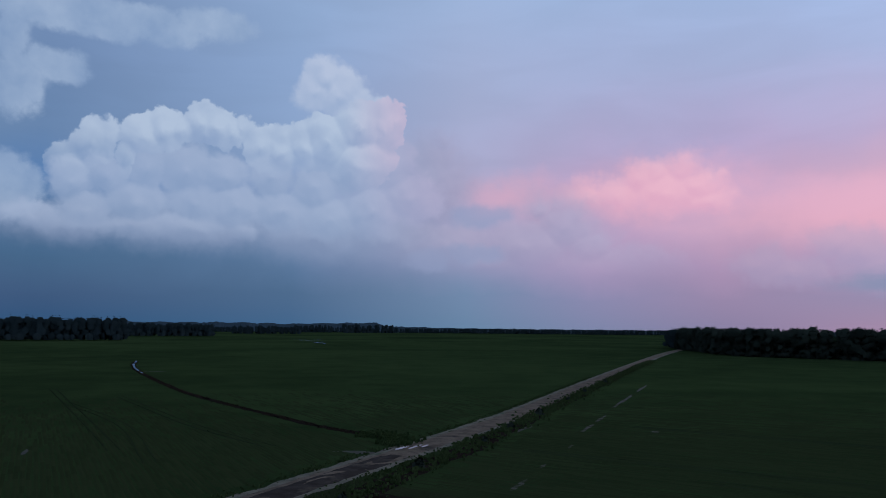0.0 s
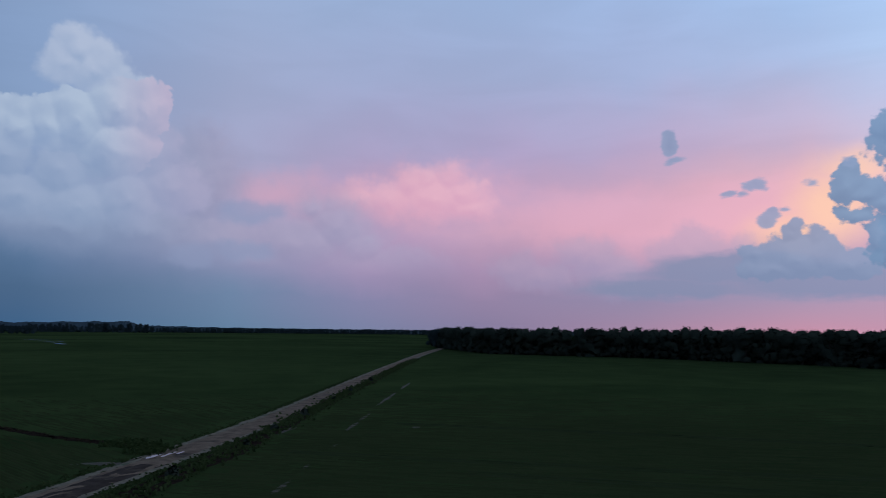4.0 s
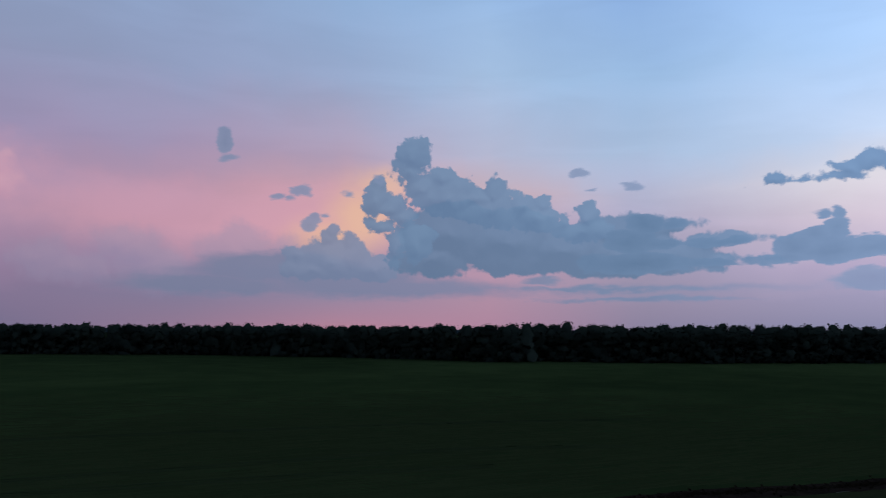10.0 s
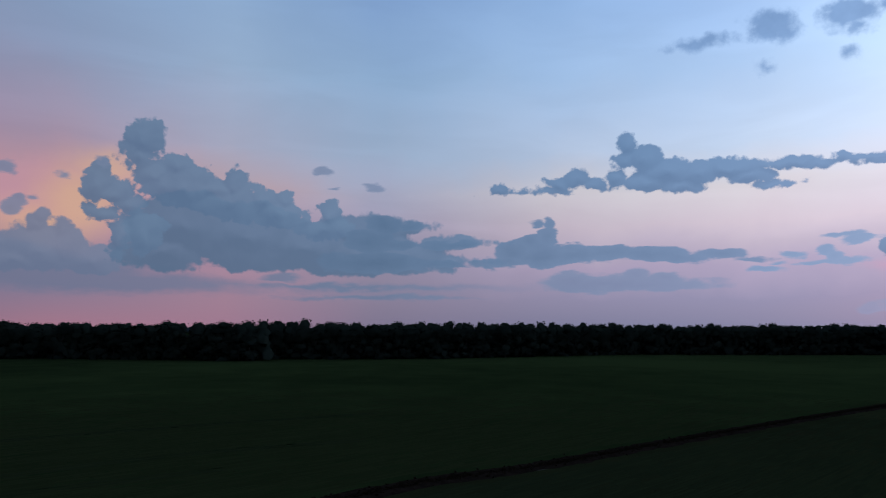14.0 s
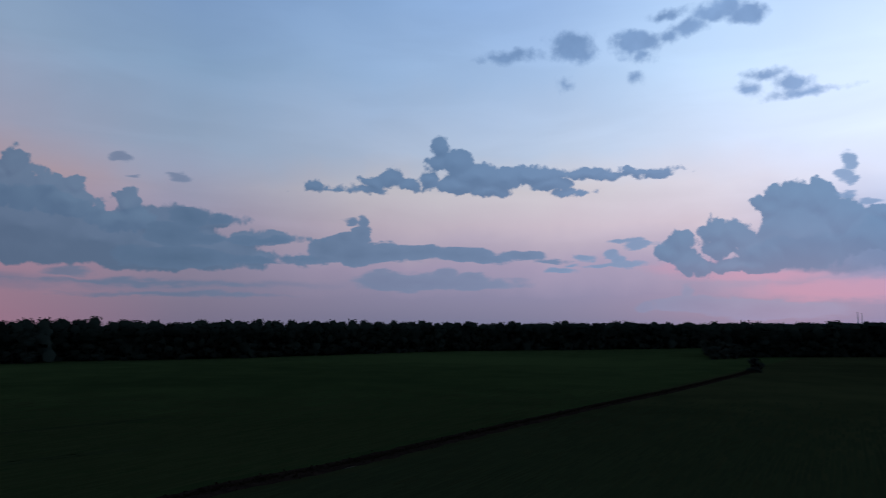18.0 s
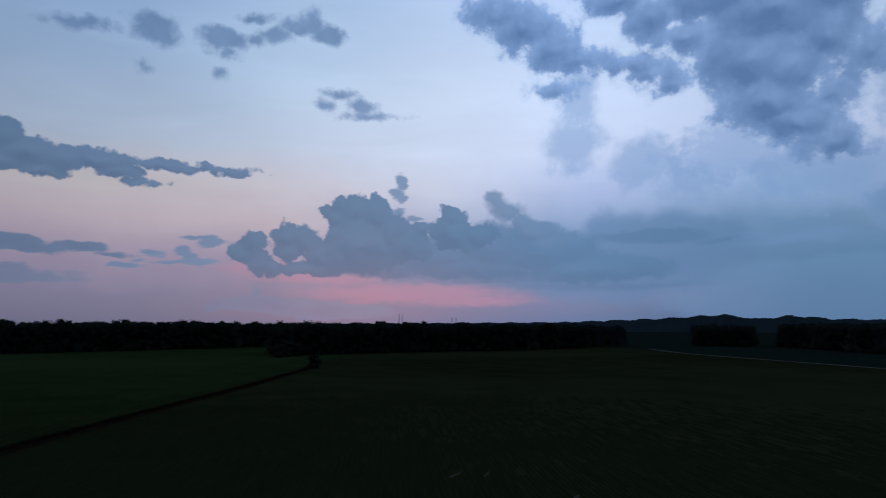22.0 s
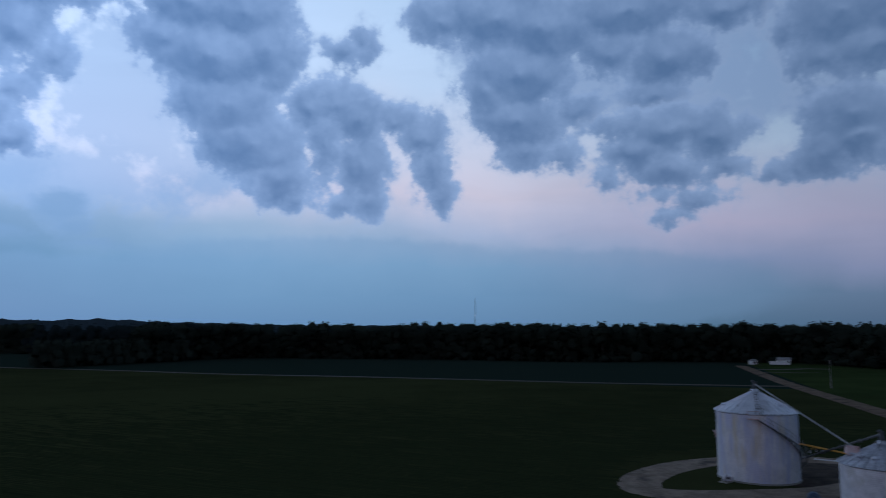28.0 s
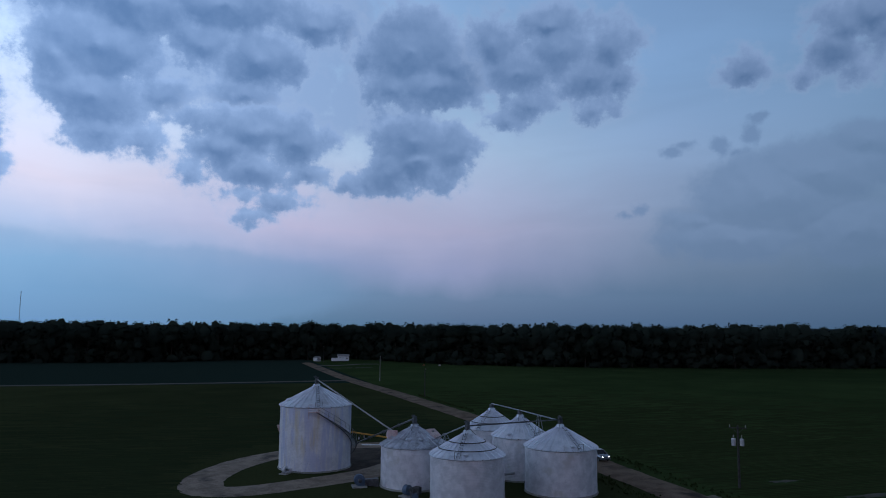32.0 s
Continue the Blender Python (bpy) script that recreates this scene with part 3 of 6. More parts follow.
sky = veil(sky, WISPS, lin("86a3d0"), 1.3, 0.6, 1.9)
sky = veil(sky, LOW_SCRAPS, lin("6f91bc"), 0.6, 0.7, 0.3, DRAWN)
sky = heap_of(sky, SOUTH_VEIL, "6482ac", "728fba", 0.9, 0.7, 1.0)
sky = veil(sky, SOUTH_SCRAPS, lin("6b89b6"), 0.35, 0.7, 0.45)
sky = veil(sky, HIGH_SCRAPS, tone(faint, "6480aa", "7b97c2", 0.3, 0.7), 0.45, 0.85, 0.5)
# the broken deck overhead
sky = veil(sky, OVERHEAD_THIN, lin("86a2d0"), 1.0, 0.85, 0.9)
for cloud in (OVERHEAD_A, OVERHEAD_C, OVERHEAD_E, OVERHEAD_B, OVERHEAD_F, OVERHEAD_D):
    sky = overcast(sky, cloud)
# the west, where the sun went down, is the brightest quarter
gain = wt.nodes.new("ShaderNodeValToRGB")
wt.links.new(u_unit, gain.inputs[0])
for i, (at, g) in enumerate(((-60, 0.5), (0, 0.5), (37, 0.59), (71, 0.70), (84, 0.86), (107, 1.08), (135, 1.34), (156, 1.16), (180, 0.98), (214, 0.70), (256, 0.56), (300, 0.5))):
    e = gain.color_ramp.elements[i] if i < 2 else gain.color_ramp.elements.new(1.0)
    red, blue = np.interp(at, (-60, 0, 45, 90, 133, 186, 230), (0.96, 0.96, 0.95, 0.89, 0.90, 0.98, 1.0)), np.interp(at, (0, 90, 133, 186, 230), (0.97, 1.03, 1.05, 0.97, 0.97))
    e.position, e.color = (at + 60) / 360, (g * red, g, g * blue, 1)
sky = vec_node(wt, "MULTIPLY", sky, vec_node(wt, "MULTIPLY", gain.outputs[0], (2.0, 2.0, 2.0)))
# unseen dark storm deck added over the zenith, above the view, dims the ground
sky = mix_node(wt, range_node(wt, V, 28.0, 42.0), sky, mix_node(wt, range_node(wt, big_noise.outputs["Fac"], 0.35, 0.65), lin("46566e"), lin("6a7a94")))

sky_tex = wt.nodes.new("ShaderNodeTexSky")
sky_tex.sky_type, sky_tex.sun_disc = "NISHITA", False
sky_tex.sun_elevation, sky_tex.sun_rotation = radians(0.5), radians(118)
glow = wt.nodes.new("ShaderNodeBackground")
wt.links.new(sky_tex.outputs[0], glow.inputs[0])
glow.inputs[1].default_value = 0.02
clouded = wt.nodes.new("ShaderNodeBackground")
wt.links.new(sky, clouded.inputs[0])
clouded.inputs[1].default_value = 0.97
both = wt.nodes.new("ShaderNodeAddShader")
wt.links.new(glow.outputs[0], both.inputs[0])
wt.links.new(clouded.outputs[0], both.inputs[1])
wout = wt.nodes.new("ShaderNodeOutputWorld")
wt.links.new(both.outputs[0], wout.inputs[0])
world.cycles.sampling_method = "MANUAL"
world.cycles.sample_map_resolution = 512

# ---- materials ----
def surface(name, dark, light, scale=1.0, rough=0.8, metal=0.0, bump=0.0, fine=12.0, spots=None, spec=0.3):
    """A material that varies between two colours at two scales, with fine relief. Scale is per metre."""
    m = bpy.data.materials.new(name)
    m.use_nodes = True
    t = m.node_tree
    b = t.nodes["Principled BSDF"]
    pos = t.nodes.new("ShaderNodeNewGeometry").outputs["Position"]
    coarse = noise_node(t, pos, scale, 4.0, 0.6)
    small = noise_node(t, pos, scale * fine, 3.0, 0.6)
    f = math_node(t, "ADD", math_node(t, "MULTIPLY", coarse.outputs[0], 0.6), math_node(t, "MULTIPLY", small.outputs[0], 0.4))
    col = mix_node(t, range_node(t, f, 0.36, 0.64), (*dark, 1), (*light, 1))
    if spots:
        col = mix_node(t, range_node(t, noise_node(t, pos, scale * 0.37, 5.0, 0.65).outputs[0], 0.55, 0.68), col, (*spots, 1))
    plug(t, b.inputs["Base Color"], col)
    plug(t, b.inputs["Roughness"], range_node(t, small.outputs[0], 0.3, 0.7, max(rough - 0.1, 0.03), min(rough + 0.1, 1)))
    b.inputs["Metallic"].default_value = metal
    b.inputs["Specular IOR Level"].default_value = spec
    if bump:
        bn = t.nodes.new("ShaderNodeBump")
        bn.inputs["Strength"].default_value = 0.6
        bn.inputs["Distance"].default_value = bump
        t.links.new(small.outputs[0], bn.inputs["Height"])
        t.links.new(bn.outputs[0], b.inputs["Normal"])
    return m


def foliage(name, dark, light):
    """Leaves whose tone varies from clump to clump and from plant to plant."""
    m = bpy.data.materials.new(name)
    m.use_nodes = True
    t = m.node_tree
    b = t.nodes["Principled BSDF"]
    rnd = t.nodes.new("ShaderNodeObjectInfo").outputs["Random"]
    geo = t.nodes.new("ShaderNodeNewGeometry")
    f = math_node(t, "ADD", math_node(t, "MULTIPLY", rnd, 0.4), math_node(t, "MULTIPLY", geo.outputs["Random Per Island"], 0.6))
    patch = noise_node(t, geo.outputs["Position"], 0.03, 3.0, 0.6).outputs[0]
    f = math_node(t, "ADD", math_node(t, "MULTIPLY", f, 0.6), math_node(t, "MULTIPLY", patch, 0.4))
    plug(t, b.inputs["Base Color"], mix_node(t, range_node(t, f, 0.2, 0.8), (*dark, 1), (*light, 1)))
    b.inputs["Roughness"].default_value = 0.75
    b.inputs["Specular IOR Level"].default_value = 0.0
    return m


GRAVEL = surface("gravel", (0.105, 0.074, 0.053), (0.21, 0.152, 0.11), 0.35, 0.95, 0, 0.02, 14, (0.05, 0.04, 0.033), 0.03)
WET_GRAVEL = surface("wet_gravel", (0.034, 0.025, 0.021), (0.066, 0.050, 0.041), 0.5, 0.9, 0, 0.02, 14, (0.10, 0.075, 0.058), 0.02)
SAND = surface("sandy_shoulder", (0.10, 0.082, 0.055), (0.20, 0.165, 0.115), 0.5, 0.95, 0, 0.03, 10, (0.05, 0.07, 0.03))
PALE_TRACK = surface("pale_track", (0.042, 0.038, 0.029), (0.068, 0.061, 0.048), 0.4, 0.95, 0, 0.02, 8)
PALE_GRAVEL = surface("pale_gravel", (0.17, 0.13, 0.10), (0.31, 0.245, 0.19), 0.4, 0.95, 0, 0.02, 10, (0.09, 0.075, 0.062), 0.1)
SOIL = surface("damp_soil", (0.014, 0.010, 0.008), (0.032, 0.022, 0.017), 0.6, 0.95, 0, 0.05, 9, None, 0.0)
YARD = surface("trodden_yard", (0.030, 0.024, 0.020), (0.085, 0.068, 0.055), 0.45, 0.95, 0, 0.04, 9, (0.025, 0.03, 0.014), 0.05)
BARE = surface("bare_field_soil", (0.035, 0.032, 0.022), (0.085, 0.072, 0.05), 0.6, 0.95, 0, 0.02, 7, (0.03, 0.045, 0.018))
WATER = surface("still_water", (0.012, 0.014, 0.014), (0.02, 0.022, 0.02), 0.8, 0.08, 0, 0.0, 5, None, 0.6)
BARK = surface("bark", (0.03, 0.025, 0.02), (0.07, 0.06, 0.05), 1.5, 0.95, 0, 0.03)
CROP_LEAF = foliage("crop_leaves", (0.027, 0.036, 0.014), (0.037, 0.047, 0.019))
# backlit tone of the south-east rows in the colour; also for wheel lines
DARK_CROP = foliage("dark_crop_leaves", (0.025, 0.034, 0.016), (0.032, 0.043, 0.019))
WEEDS = foliage("rank_grass", (0.022, 0.036, 0.012), (0.05, 0.066, 0.025))
DRY_WEEDS = foliage("dry_ditch_weeds", (0.022, 0.016, 0.010), (0.055, 0.036, 0.024))
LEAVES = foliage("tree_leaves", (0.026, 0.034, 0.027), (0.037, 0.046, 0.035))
# haze of distance put into the leaf colour: darker and bluer than LEAVES
FAR_LEAVES = foliage("haze_tinted_far_leaves", (0.017, 0.025, 0.026), (0.024, 0.033, 0.033))
# distance haze is mixed into this pale blue-grey forest colour
HAZY_HILL = foliage("hazy_hill_forest", (0.036, 0.054, 0.066), (0.046, 0.066, 0.080))
GALV = surface("galvanised_steel", (0.58, 0.58, 0.62), (0.82, 0.81, 0.85), 1.0, 0.5, 0.35, 0.006, 14, (0.60, 0.59, 0.59))
STAINED = surface("stained_galvanised_steel", (0.62, 0.62, 0.66), (0.80, 0.79, 0.82), 0.5, 0.5, 0.3, 0.0, 6)


def add_streaks(m):
    """Faint yellow and bluish streaks that run down a wall."""
    t = m.node_tree
    b = t.nodes["Principled BSDF"]
    was = b.inputs["Base Color"].links[0].from_socket
    pos = t.nodes.new("ShaderNodeNewGeometry").outputs["Position"]
    run = vec_node(t, "MULTIPLY", pos, (1.0, 1.0, 0.16))
    col = mix_node(t, range_node(t, noise_node(t, run, 0.7, 5.0, 0.6).outputs[0], 0.52, 0.68, 0.0, 0.6), was, (0.62, 0.52, 0.33, 1))
    col = mix_node(t, range_node(t, noise_node(t, run, 0.9, 4.0, 0.6, 0.5).outputs[0], 0.46, 0.62, 0.0, 0.6), col, (0.46, 0.50, 0.70, 1))
    plug(t, b.inputs["Base Color"], col)


add_streaks(STAINED)
ROOF_STEEL = surface("roof_steel", (0.62, 0.66, 0.74), (0.80, 0.83, 0.90), 0.7, 0.42, 0.4, 0.0, 5, (0.56, 0.58, 0.63))
STREAKED = surface("streaked_roof_steel", (0.36, 0.38, 0.43), (0.62, 0.65, 0.72), 0.9, 0.5, 0.4, 0.0, 4, (0.25, 0.25, 0.27))
DARK_STEEL = surface("weathered_dark_steel", (0.07, 0.075, 0.08), (0.15, 0.155, 0.16), 2.0, 0.55, 0.6)
TUBE_STEEL = surface("auger_tube_steel", (0.22, 0.23, 0.24), (0.36, 0.37, 0.38), 1.2, 0.5, 0.6)
RED_PAINT = surface("faded_red_paint", (0.50, 0.34, 0.33), (0.72, 0.58, 0.57), 1.5, 0.6, 0.0, 0.0, 5, (0.45, 0.25, 0.23))
YELLOW_PAINT = surface("yellow_paint", (0.42, 0.20, 0.03), (0.55, 0.28, 0.05), 2.0, 0.5)
RUST = surface("rusty_orange_paint", (0.16, 0.06, 0.025), (0.26, 0.11, 0.045), 2.0, 0.8)
PALE_WOOD = surface("weathered_pale_wood", (0.17, 0.16, 0.145), (0.28, 0.265, 0.24), 3.0, 0.9, 0, 0.01)
BLUE_PAINT = surface("blue_grey_paint", (0.06, 0.10, 0.16), (0.12, 0.17, 0.24), 2.0, 0.5, 0.2)
CONCRETE = surface("concrete", (0.24, 0.23, 0.22), (0.38, 0.37, 0.35), 0.8, 0.9, 0, 0.01)
POLE_WOOD = surface("pole_wood", (0.03, 0.028, 0.025), (0.065, 0.06, 0.054), 3.0, 0.9, 0, 0.01)
WHITE_PAINT = surface("white_paint", (0.62, 0.63, 0.64), (0.80, 0.80, 0.80), 0.7, 0.6)
SHINGLE = surface("grey_roofing", (0.20, 0.20, 0.21), (0.32, 0.32, 0.33), 0.8, 0.85)
RUBBER = surface("black_rubber", (0.012, 0.012, 0.012), (0.025, 0.025, 0.025), 3.0, 0.85)
CAR_PAINT = surface("silver_car_paint", (0.26, 0.265, 0.28), (0.31, 0.315, 0.33), 2.0, 0.25, 0.6, 0, 5, None, 0.5)
GLASS_DARK = surface("dark_window_glass", (0.012, 0.014, 0.016), (0.02, 0.022, 0.025), 1.0, 0.06, 0, 0, 5, None, 0.7)


def glowing(name, colour, strength):
    m = bpy.data.materials.new(name)
    m.use_nodes = True
    b = m.node_tree.nodes["Principled BSDF"]
    b.inputs["Base Color"].default_value = (0.8, 0.8, 0.8, 1)
    b.inputs["Emission Color"].default_value = (*colour, 1)
    b.inputs["Emission Strength"].default_value = strength
    return m


LAMP_LIT = glowing("lit_headlight", (1.0, 0.93, 0.85), 14.0)
BEACON_LIT = glowing("lit_beacon", (0.9, 0.95, 1.0), 2.0)


def ground_material():
    """Fields of low crops seen from above: patches, wheel lines and thin places."""
    m = bpy.data.materials.new("field_ground")
    m.use_nodes = True
    t = m.node_tree
    b = t.nodes["Principled BSDF"]
    pos = t.nodes.new("ShaderNodeNewGeometry").outputs["Position"]
    wide = noise_node(t, pos, 0.0035, 4.0, 0.55, 0.6).outputs[0]
    mid = noise_node(t, pos, 0.05, 4.0, 0.6).outputs[0]
    fine = noise_node(t, pos, 2.2, 3.0, 0.7).outputs[0]
    f = math_node(t, "ADD", math_node(t, "MULTIPLY", wide, 0.55), math_node(t, "ADD", math_node(t, "MULTIPLY", mid, 0.25), math_node(t, "MULTIPLY", fine, 0.2)))
    col = mix_node(t, range_node(t, f, 0.36, 0.62), (0.023, 0.037, 0.014, 1), (0.046, 0.070, 0.025, 1))
    thin = range_node(t, noise_node(t, pos, 0.018, 6.0, 0.68).outputs[0], 0.62, 0.76, 0.0, 0.5)
    col = mix_node(t, thin, col, (0.055, 0.058, 0.028, 1))
    # backlit darkening painted south of the creek; a bluish crop beyond the farm track
    def side(ox, oy, nx, ny):
        d = vec_node(t, "DOT_PRODUCT", vec_node(t, "SUBTRACT", pos, (ox, oy, 0)), (nx, ny, 0), out=1)
        return range_node(t, d, -0.5, 0.5)
    col = mix_node(t, math_node(t, "MULTIPLY", side(80, 33, -0.573, -0.818), side(-51, 15, 0.92, -0.39)), col, vec_node(t, "MULTIPLY", col, (1.04, 0.80, 0.96)))
    col = mix_node(t, math_node(t, "MULTIPLY", side(5, -304, -0.46, -0.889), side(-51, 15, 0.92, -0.39)), col, (0.021, 0.034, 0.027, 1))
    plug(t, b.inputs["Base Color"], col)
    b.inputs["Roughness"].default_value = 0.9
    b.inputs["Specular IOR Level"].default_value = 0.0
    bn = t.nodes.new("ShaderNodeBump")
    bn.inputs["Strength"].default_value = 0.7
    bn.inputs["Distance"].default_value = 0.25
    t.links.new(fine, bn.inputs["Height"])
    t.links.new(bn.outputs[0], b.inputs["Normal"])
    return m


GROUND = ground_material()

# ---- building helpers ----
rng = np.random.default_rng(7)


def part(name, bm, material, parent=None, label="", smooth=False):
    """Links a bmesh as one mesh object under a thing or a part."""
    me = bpy.data.meshes.new(name)
    bm.to_mesh(me)
    bm.free()
    me.materials.append(material)
    if smooth:
        me.polygons.foreach_set("use_smooth", [True] * len(me.polygons))
    ob = new(name, me)
    if parent is not None:
        ob.parent = parent
    if label:
        ob["label"] = label
    return ob


def raw_mesh(name, verts, faces, material, parent=None, smooth=False, normals=None):
    """Links plain arrays as one mesh object."""
    me = bpy.data.meshes.new(name)
    me.from_pydata([tuple(v) for v in verts], [], [tuple(f) for f in faces])
    me.materials.append(material)
    if smooth:
        me.polygons.foreach_set("use_smooth", [True] * len(me.polygons))
    if normals is not None:
        me.polygons.foreach_set("use_smooth", [True] * len(me.polygons))
        me.normals_split_custom_set_from_vertices([tuple(n) for n in normals])
    ob = new(name, me)
    if parent is not None:
        ob.parent = parent
    return ob


def outward(verts, centres):
    """Unit vectors up and away from the middle of a crown, as its leaves lie."""
    n = np.array(verts, float) - np.array(centres, float)
    n = 0.6 * n / np.maximum(np.linalg.norm(n, axis=1), 1e-6)[:, None]
    n[:, 2] += 0.9
    return n / np.maximum(np.linalg.norm(n, axis=1), 1e-6)[:, None]


def agree(verts, faces):
    """Turns each face so that it looks away from the trunk."""
    out = []
    for f in faces:
        a, b, c = (np.array(verts[i], float) for i in f[:3])
        out.append(f if np.dot(np.cross(b - a, c - a), (a[0] + c[0], a[1] + c[1], 1.5)) > 0 else tuple(f)[::-1])
    return out


def thing(name, m, label, category, group=""):
    """An empty at the base of a thing."""
    ob = new(name)
    ob.matrix_basis = m
    return tagged(ob, label, category, group)


def box(bm, size, at=(0, 0, 0), rot=None, bevel=0.0):
    m = Matrix.Translation(at) @ (rot or Matrix.Identity(4)) @ Matrix.Diagonal((*size, 1))
    r = bmesh.ops.create_cube(bm, size=1.0, matrix=m)
    if bevel:
        edges = list({e for v in r["verts"] for e in v.link_edges})
        bmesh.ops.bevel(bm, geom=edges, offset=bevel, segments=2, affect="EDGES", profile=0.6)
    return bm


def rod(bm, a, b, r, r2=None, seg=10):
    """A round bar from a to b."""
    a, b = Vector(a), Vector(b)
    d = b - a
    m = Matrix.Translation((a + b) / 2) @ d.to_track_quat("Z", "Y").to_matrix().to_4x4()
    bmesh.ops.create_cone(bm, cap_ends=True, segments=seg, radius1=r, radius2=r if r2 is None else r2, depth=d.length, matrix=m)
    return bm


def lathe(bm, profile, seg=64, start=0.0, end=2 * math.pi):
    """Turns a profile of (radius, height) round the z axis."""
    closed = abs(end - start - 2 * math.pi) < 1e-6
    n = seg if closed else seg + 1
    rings = []
    for r, z in profile:
        rings.append([bm.verts.new((r * math.cos(start + (end - start) * i / seg), r * math.sin(start + (end - start) * i / seg), z)) for i in range(n)])
    for a, b in zip(rings, rings[1:]):
        for i in range(seg):
            j = (i + 1) % n
            bm.faces.new((a[i], a[j], b[j], b[i]))
    return bm


def resample(pts, step):
    """Points along a smooth line through pts, about step apart."""
    p = [np.array(q, float) for q in pts]
    p = [2 * p[0] - p[1]] + p + [2 * p[-1] - p[-2]]
    out = []
    for i in range(1, len(p) - 2):
        n = max(1, int(np.linalg.norm(p[i + 1] - p[i]) / step))
        for k in range(n):
            s = k / n
            out.append(0.5 * (2 * p[i] + (p[i + 1] - p[i - 1]) * s + (2 * p[i - 1] - 5 * p[i] + 4 * p[i + 1] - p[i + 2]) * s * s
                              + (3 * p[i] - p[i - 1] - 3 * p[i + 1] + p[i + 2]) * s ** 3))
    out.append(p[-2])
    return np.array(out)


def strip(name, pts, profile, material, step=2.0, wobble=0.15, rise=0.0, parent=None):
    """A band along a line with a cross-section of (offset to the right, height)."""
    line = resample(pts, step)
    tang = np.gradient(line, axis=0)
    tang /= np.linalg.norm(tang, axis=1)[:, None]
    right = np.stack([tang[:, 1], -tang[:, 0]], 1)
    k = len(profile)
    verts, faces = [], []
    for i, (p, r) in enumerate(zip(line, right)):
        for j, (o, z) in enumerate(profile):
            edge = j in (0, k - 1)
            q = p + r * (o + (rng.normal(0, wobble) if wobble else 0))
            verts.append((q[0], q[1], z + (0 if edge else rng.normal(0, rise) if rise else 0)))
    for i in range(len(line) - 1):
        for j in range(k - 1):
            a = i * k + j
            faces.append((a, a + 1, a + k + 1, a + k))
    return raw_mesh(name, verts, faces, material, parent, True)


# ---- ground: one sheet to the horizon ----
rings = [0] + [20 * 1.12 ** i for i in range(49)]
rings = [r for r in rings if r < 4950] + [4950]
seg = 144
verts, faces = [(0, 0, 0)], []
for r in rings[1:]:
    for i in range(seg):
        a = 2 * math.pi * i / seg
        lift = 0.0 if r < 1000 else 0.6 * noise.noise(Vector((r * math.cos(a) * 0.004, r * math.sin(a) * 0.004, 3.0)))
        verts.append((r * math.cos(a), r * math.sin(a), lift))
for i in range(seg):
    faces.append((0, 1 + i, 1 + (i + 1) % seg))
for k in range(len(rings) - 2):
    for i in range(seg):
        a, b = 1 + k * seg + i, 1 + k * seg + (i + 1) % seg
        faces.append((a, a + seg, b + seg, b))
ground = tagged(raw_mesh("ground", verts, faces, GROUND, None, True), "flat green crop fields running to wooded horizons", "field", "", "structure")

# the straight gravel road, its sandy shoulders and the ditch along it
ROAD = [(-208, -371), (-158, -250), (-131, -175), (-104, -104), (-79, -48), (-51, 15), (-20.5, 86), (-12, 104.5), (-3.9, 122), (18.6, 173), (68.2, 303), (175, 574), (250, 749), (276, 805), (330, 930)]
road = strip("road", ROAD, [(-3.0, 0.05), (-2.0, 0.17), (-1.0, 0.21), (0, 0.25), (1.0, 0.21), (2.0, 0.17), (3.0, 0.05)], GRAVEL, 3.0, 0.1, 0.015)
tagged(road, "straight damp gravel farm road between crop fields", "road", "", "structure")
for name, prof in (("road_shoulder", [(-4.3, 0.01), (-3.8, 0.09), (-3.3, 0.12), (-2.7, 0.075)]), ("road_shoulder", [(2.7, 0.075), (3.2, 0.10), (3.9, 0.01)])):
    tagged(strip(name, [p for p in ROAD if p[1] > -60], prof, SAND, 2.0, 0.3, 0.02), "pale sandy edge of the gravel road with weeds", "road shoulder", "", "structure")

DAMP = [(-33, 57), (-20.5, 86), (-12, 104.5), (-7.5, 114)]
tagged(strip("damp_road_bed", DAMP, [(-1.5, 0.205), (-0.9, 0.225), (0, 0.262), (1.0, 0.225), (2.0, 0.18), (2.8, 0.085)], WET_GRAVEL, 1.5, 0.09, 0.004), "dark rain-soaked stretch of the gravel road", "road", "", "structure")

TRACK = [(447, -546), (346, -470), (238, -417), (123, -362), (60, -326), (5, -304), (-42, -282), (-90, -259), (-152, -236)]
tagged(strip("farm_track", TRACK, [(-2.2, 0.01), (-1.1, 0.16), (0, 0.10), (1.1, 0.16), (2.2, 0.01)], PALE_TRACK, 3.0, 0.12, 0.01),
       "narrow pale dirt farm track between two crops", "track", "", "structure")
LOOP = [(-78, -97), (-72, -103), (-64, -106.5), (-55, -105), (-48, -102.5), (-41, -97.5), (-36.5, -91.5), (-35.8, -87), (-40, -84.2), (-47, -83.6), (-55, -83.6), (-62, -85.5), (-70, -90), (-79, -95), (-90, -97), (-97, -96)]
tagged(strip("loop_drive", LOOP, [(-2.8, 0.01), (-1.8, 0.09), (-0.9, 0.07), (0, 0.10), (0.9, 0.07), (1.8, 0.09), (2.8, 0.01)], PALE_GRAVEL, 1.2, 0.07, 0.012),
       "looped gravel drive round the tall grain bin", "drive", "", "structure")
yard_pts = [(-66 + 13 * math.cos(a), -93 + 9.5 * math.sin(a)) for a in np.linspace(0, 2 * math.pi, 40, endpoint=False)]
yv = [(-66, -93, 0.06)] + [(x + rng.normal(0, 0.5), y + rng.normal(0, 0.5), 0.012) for x, y in yard_pts]
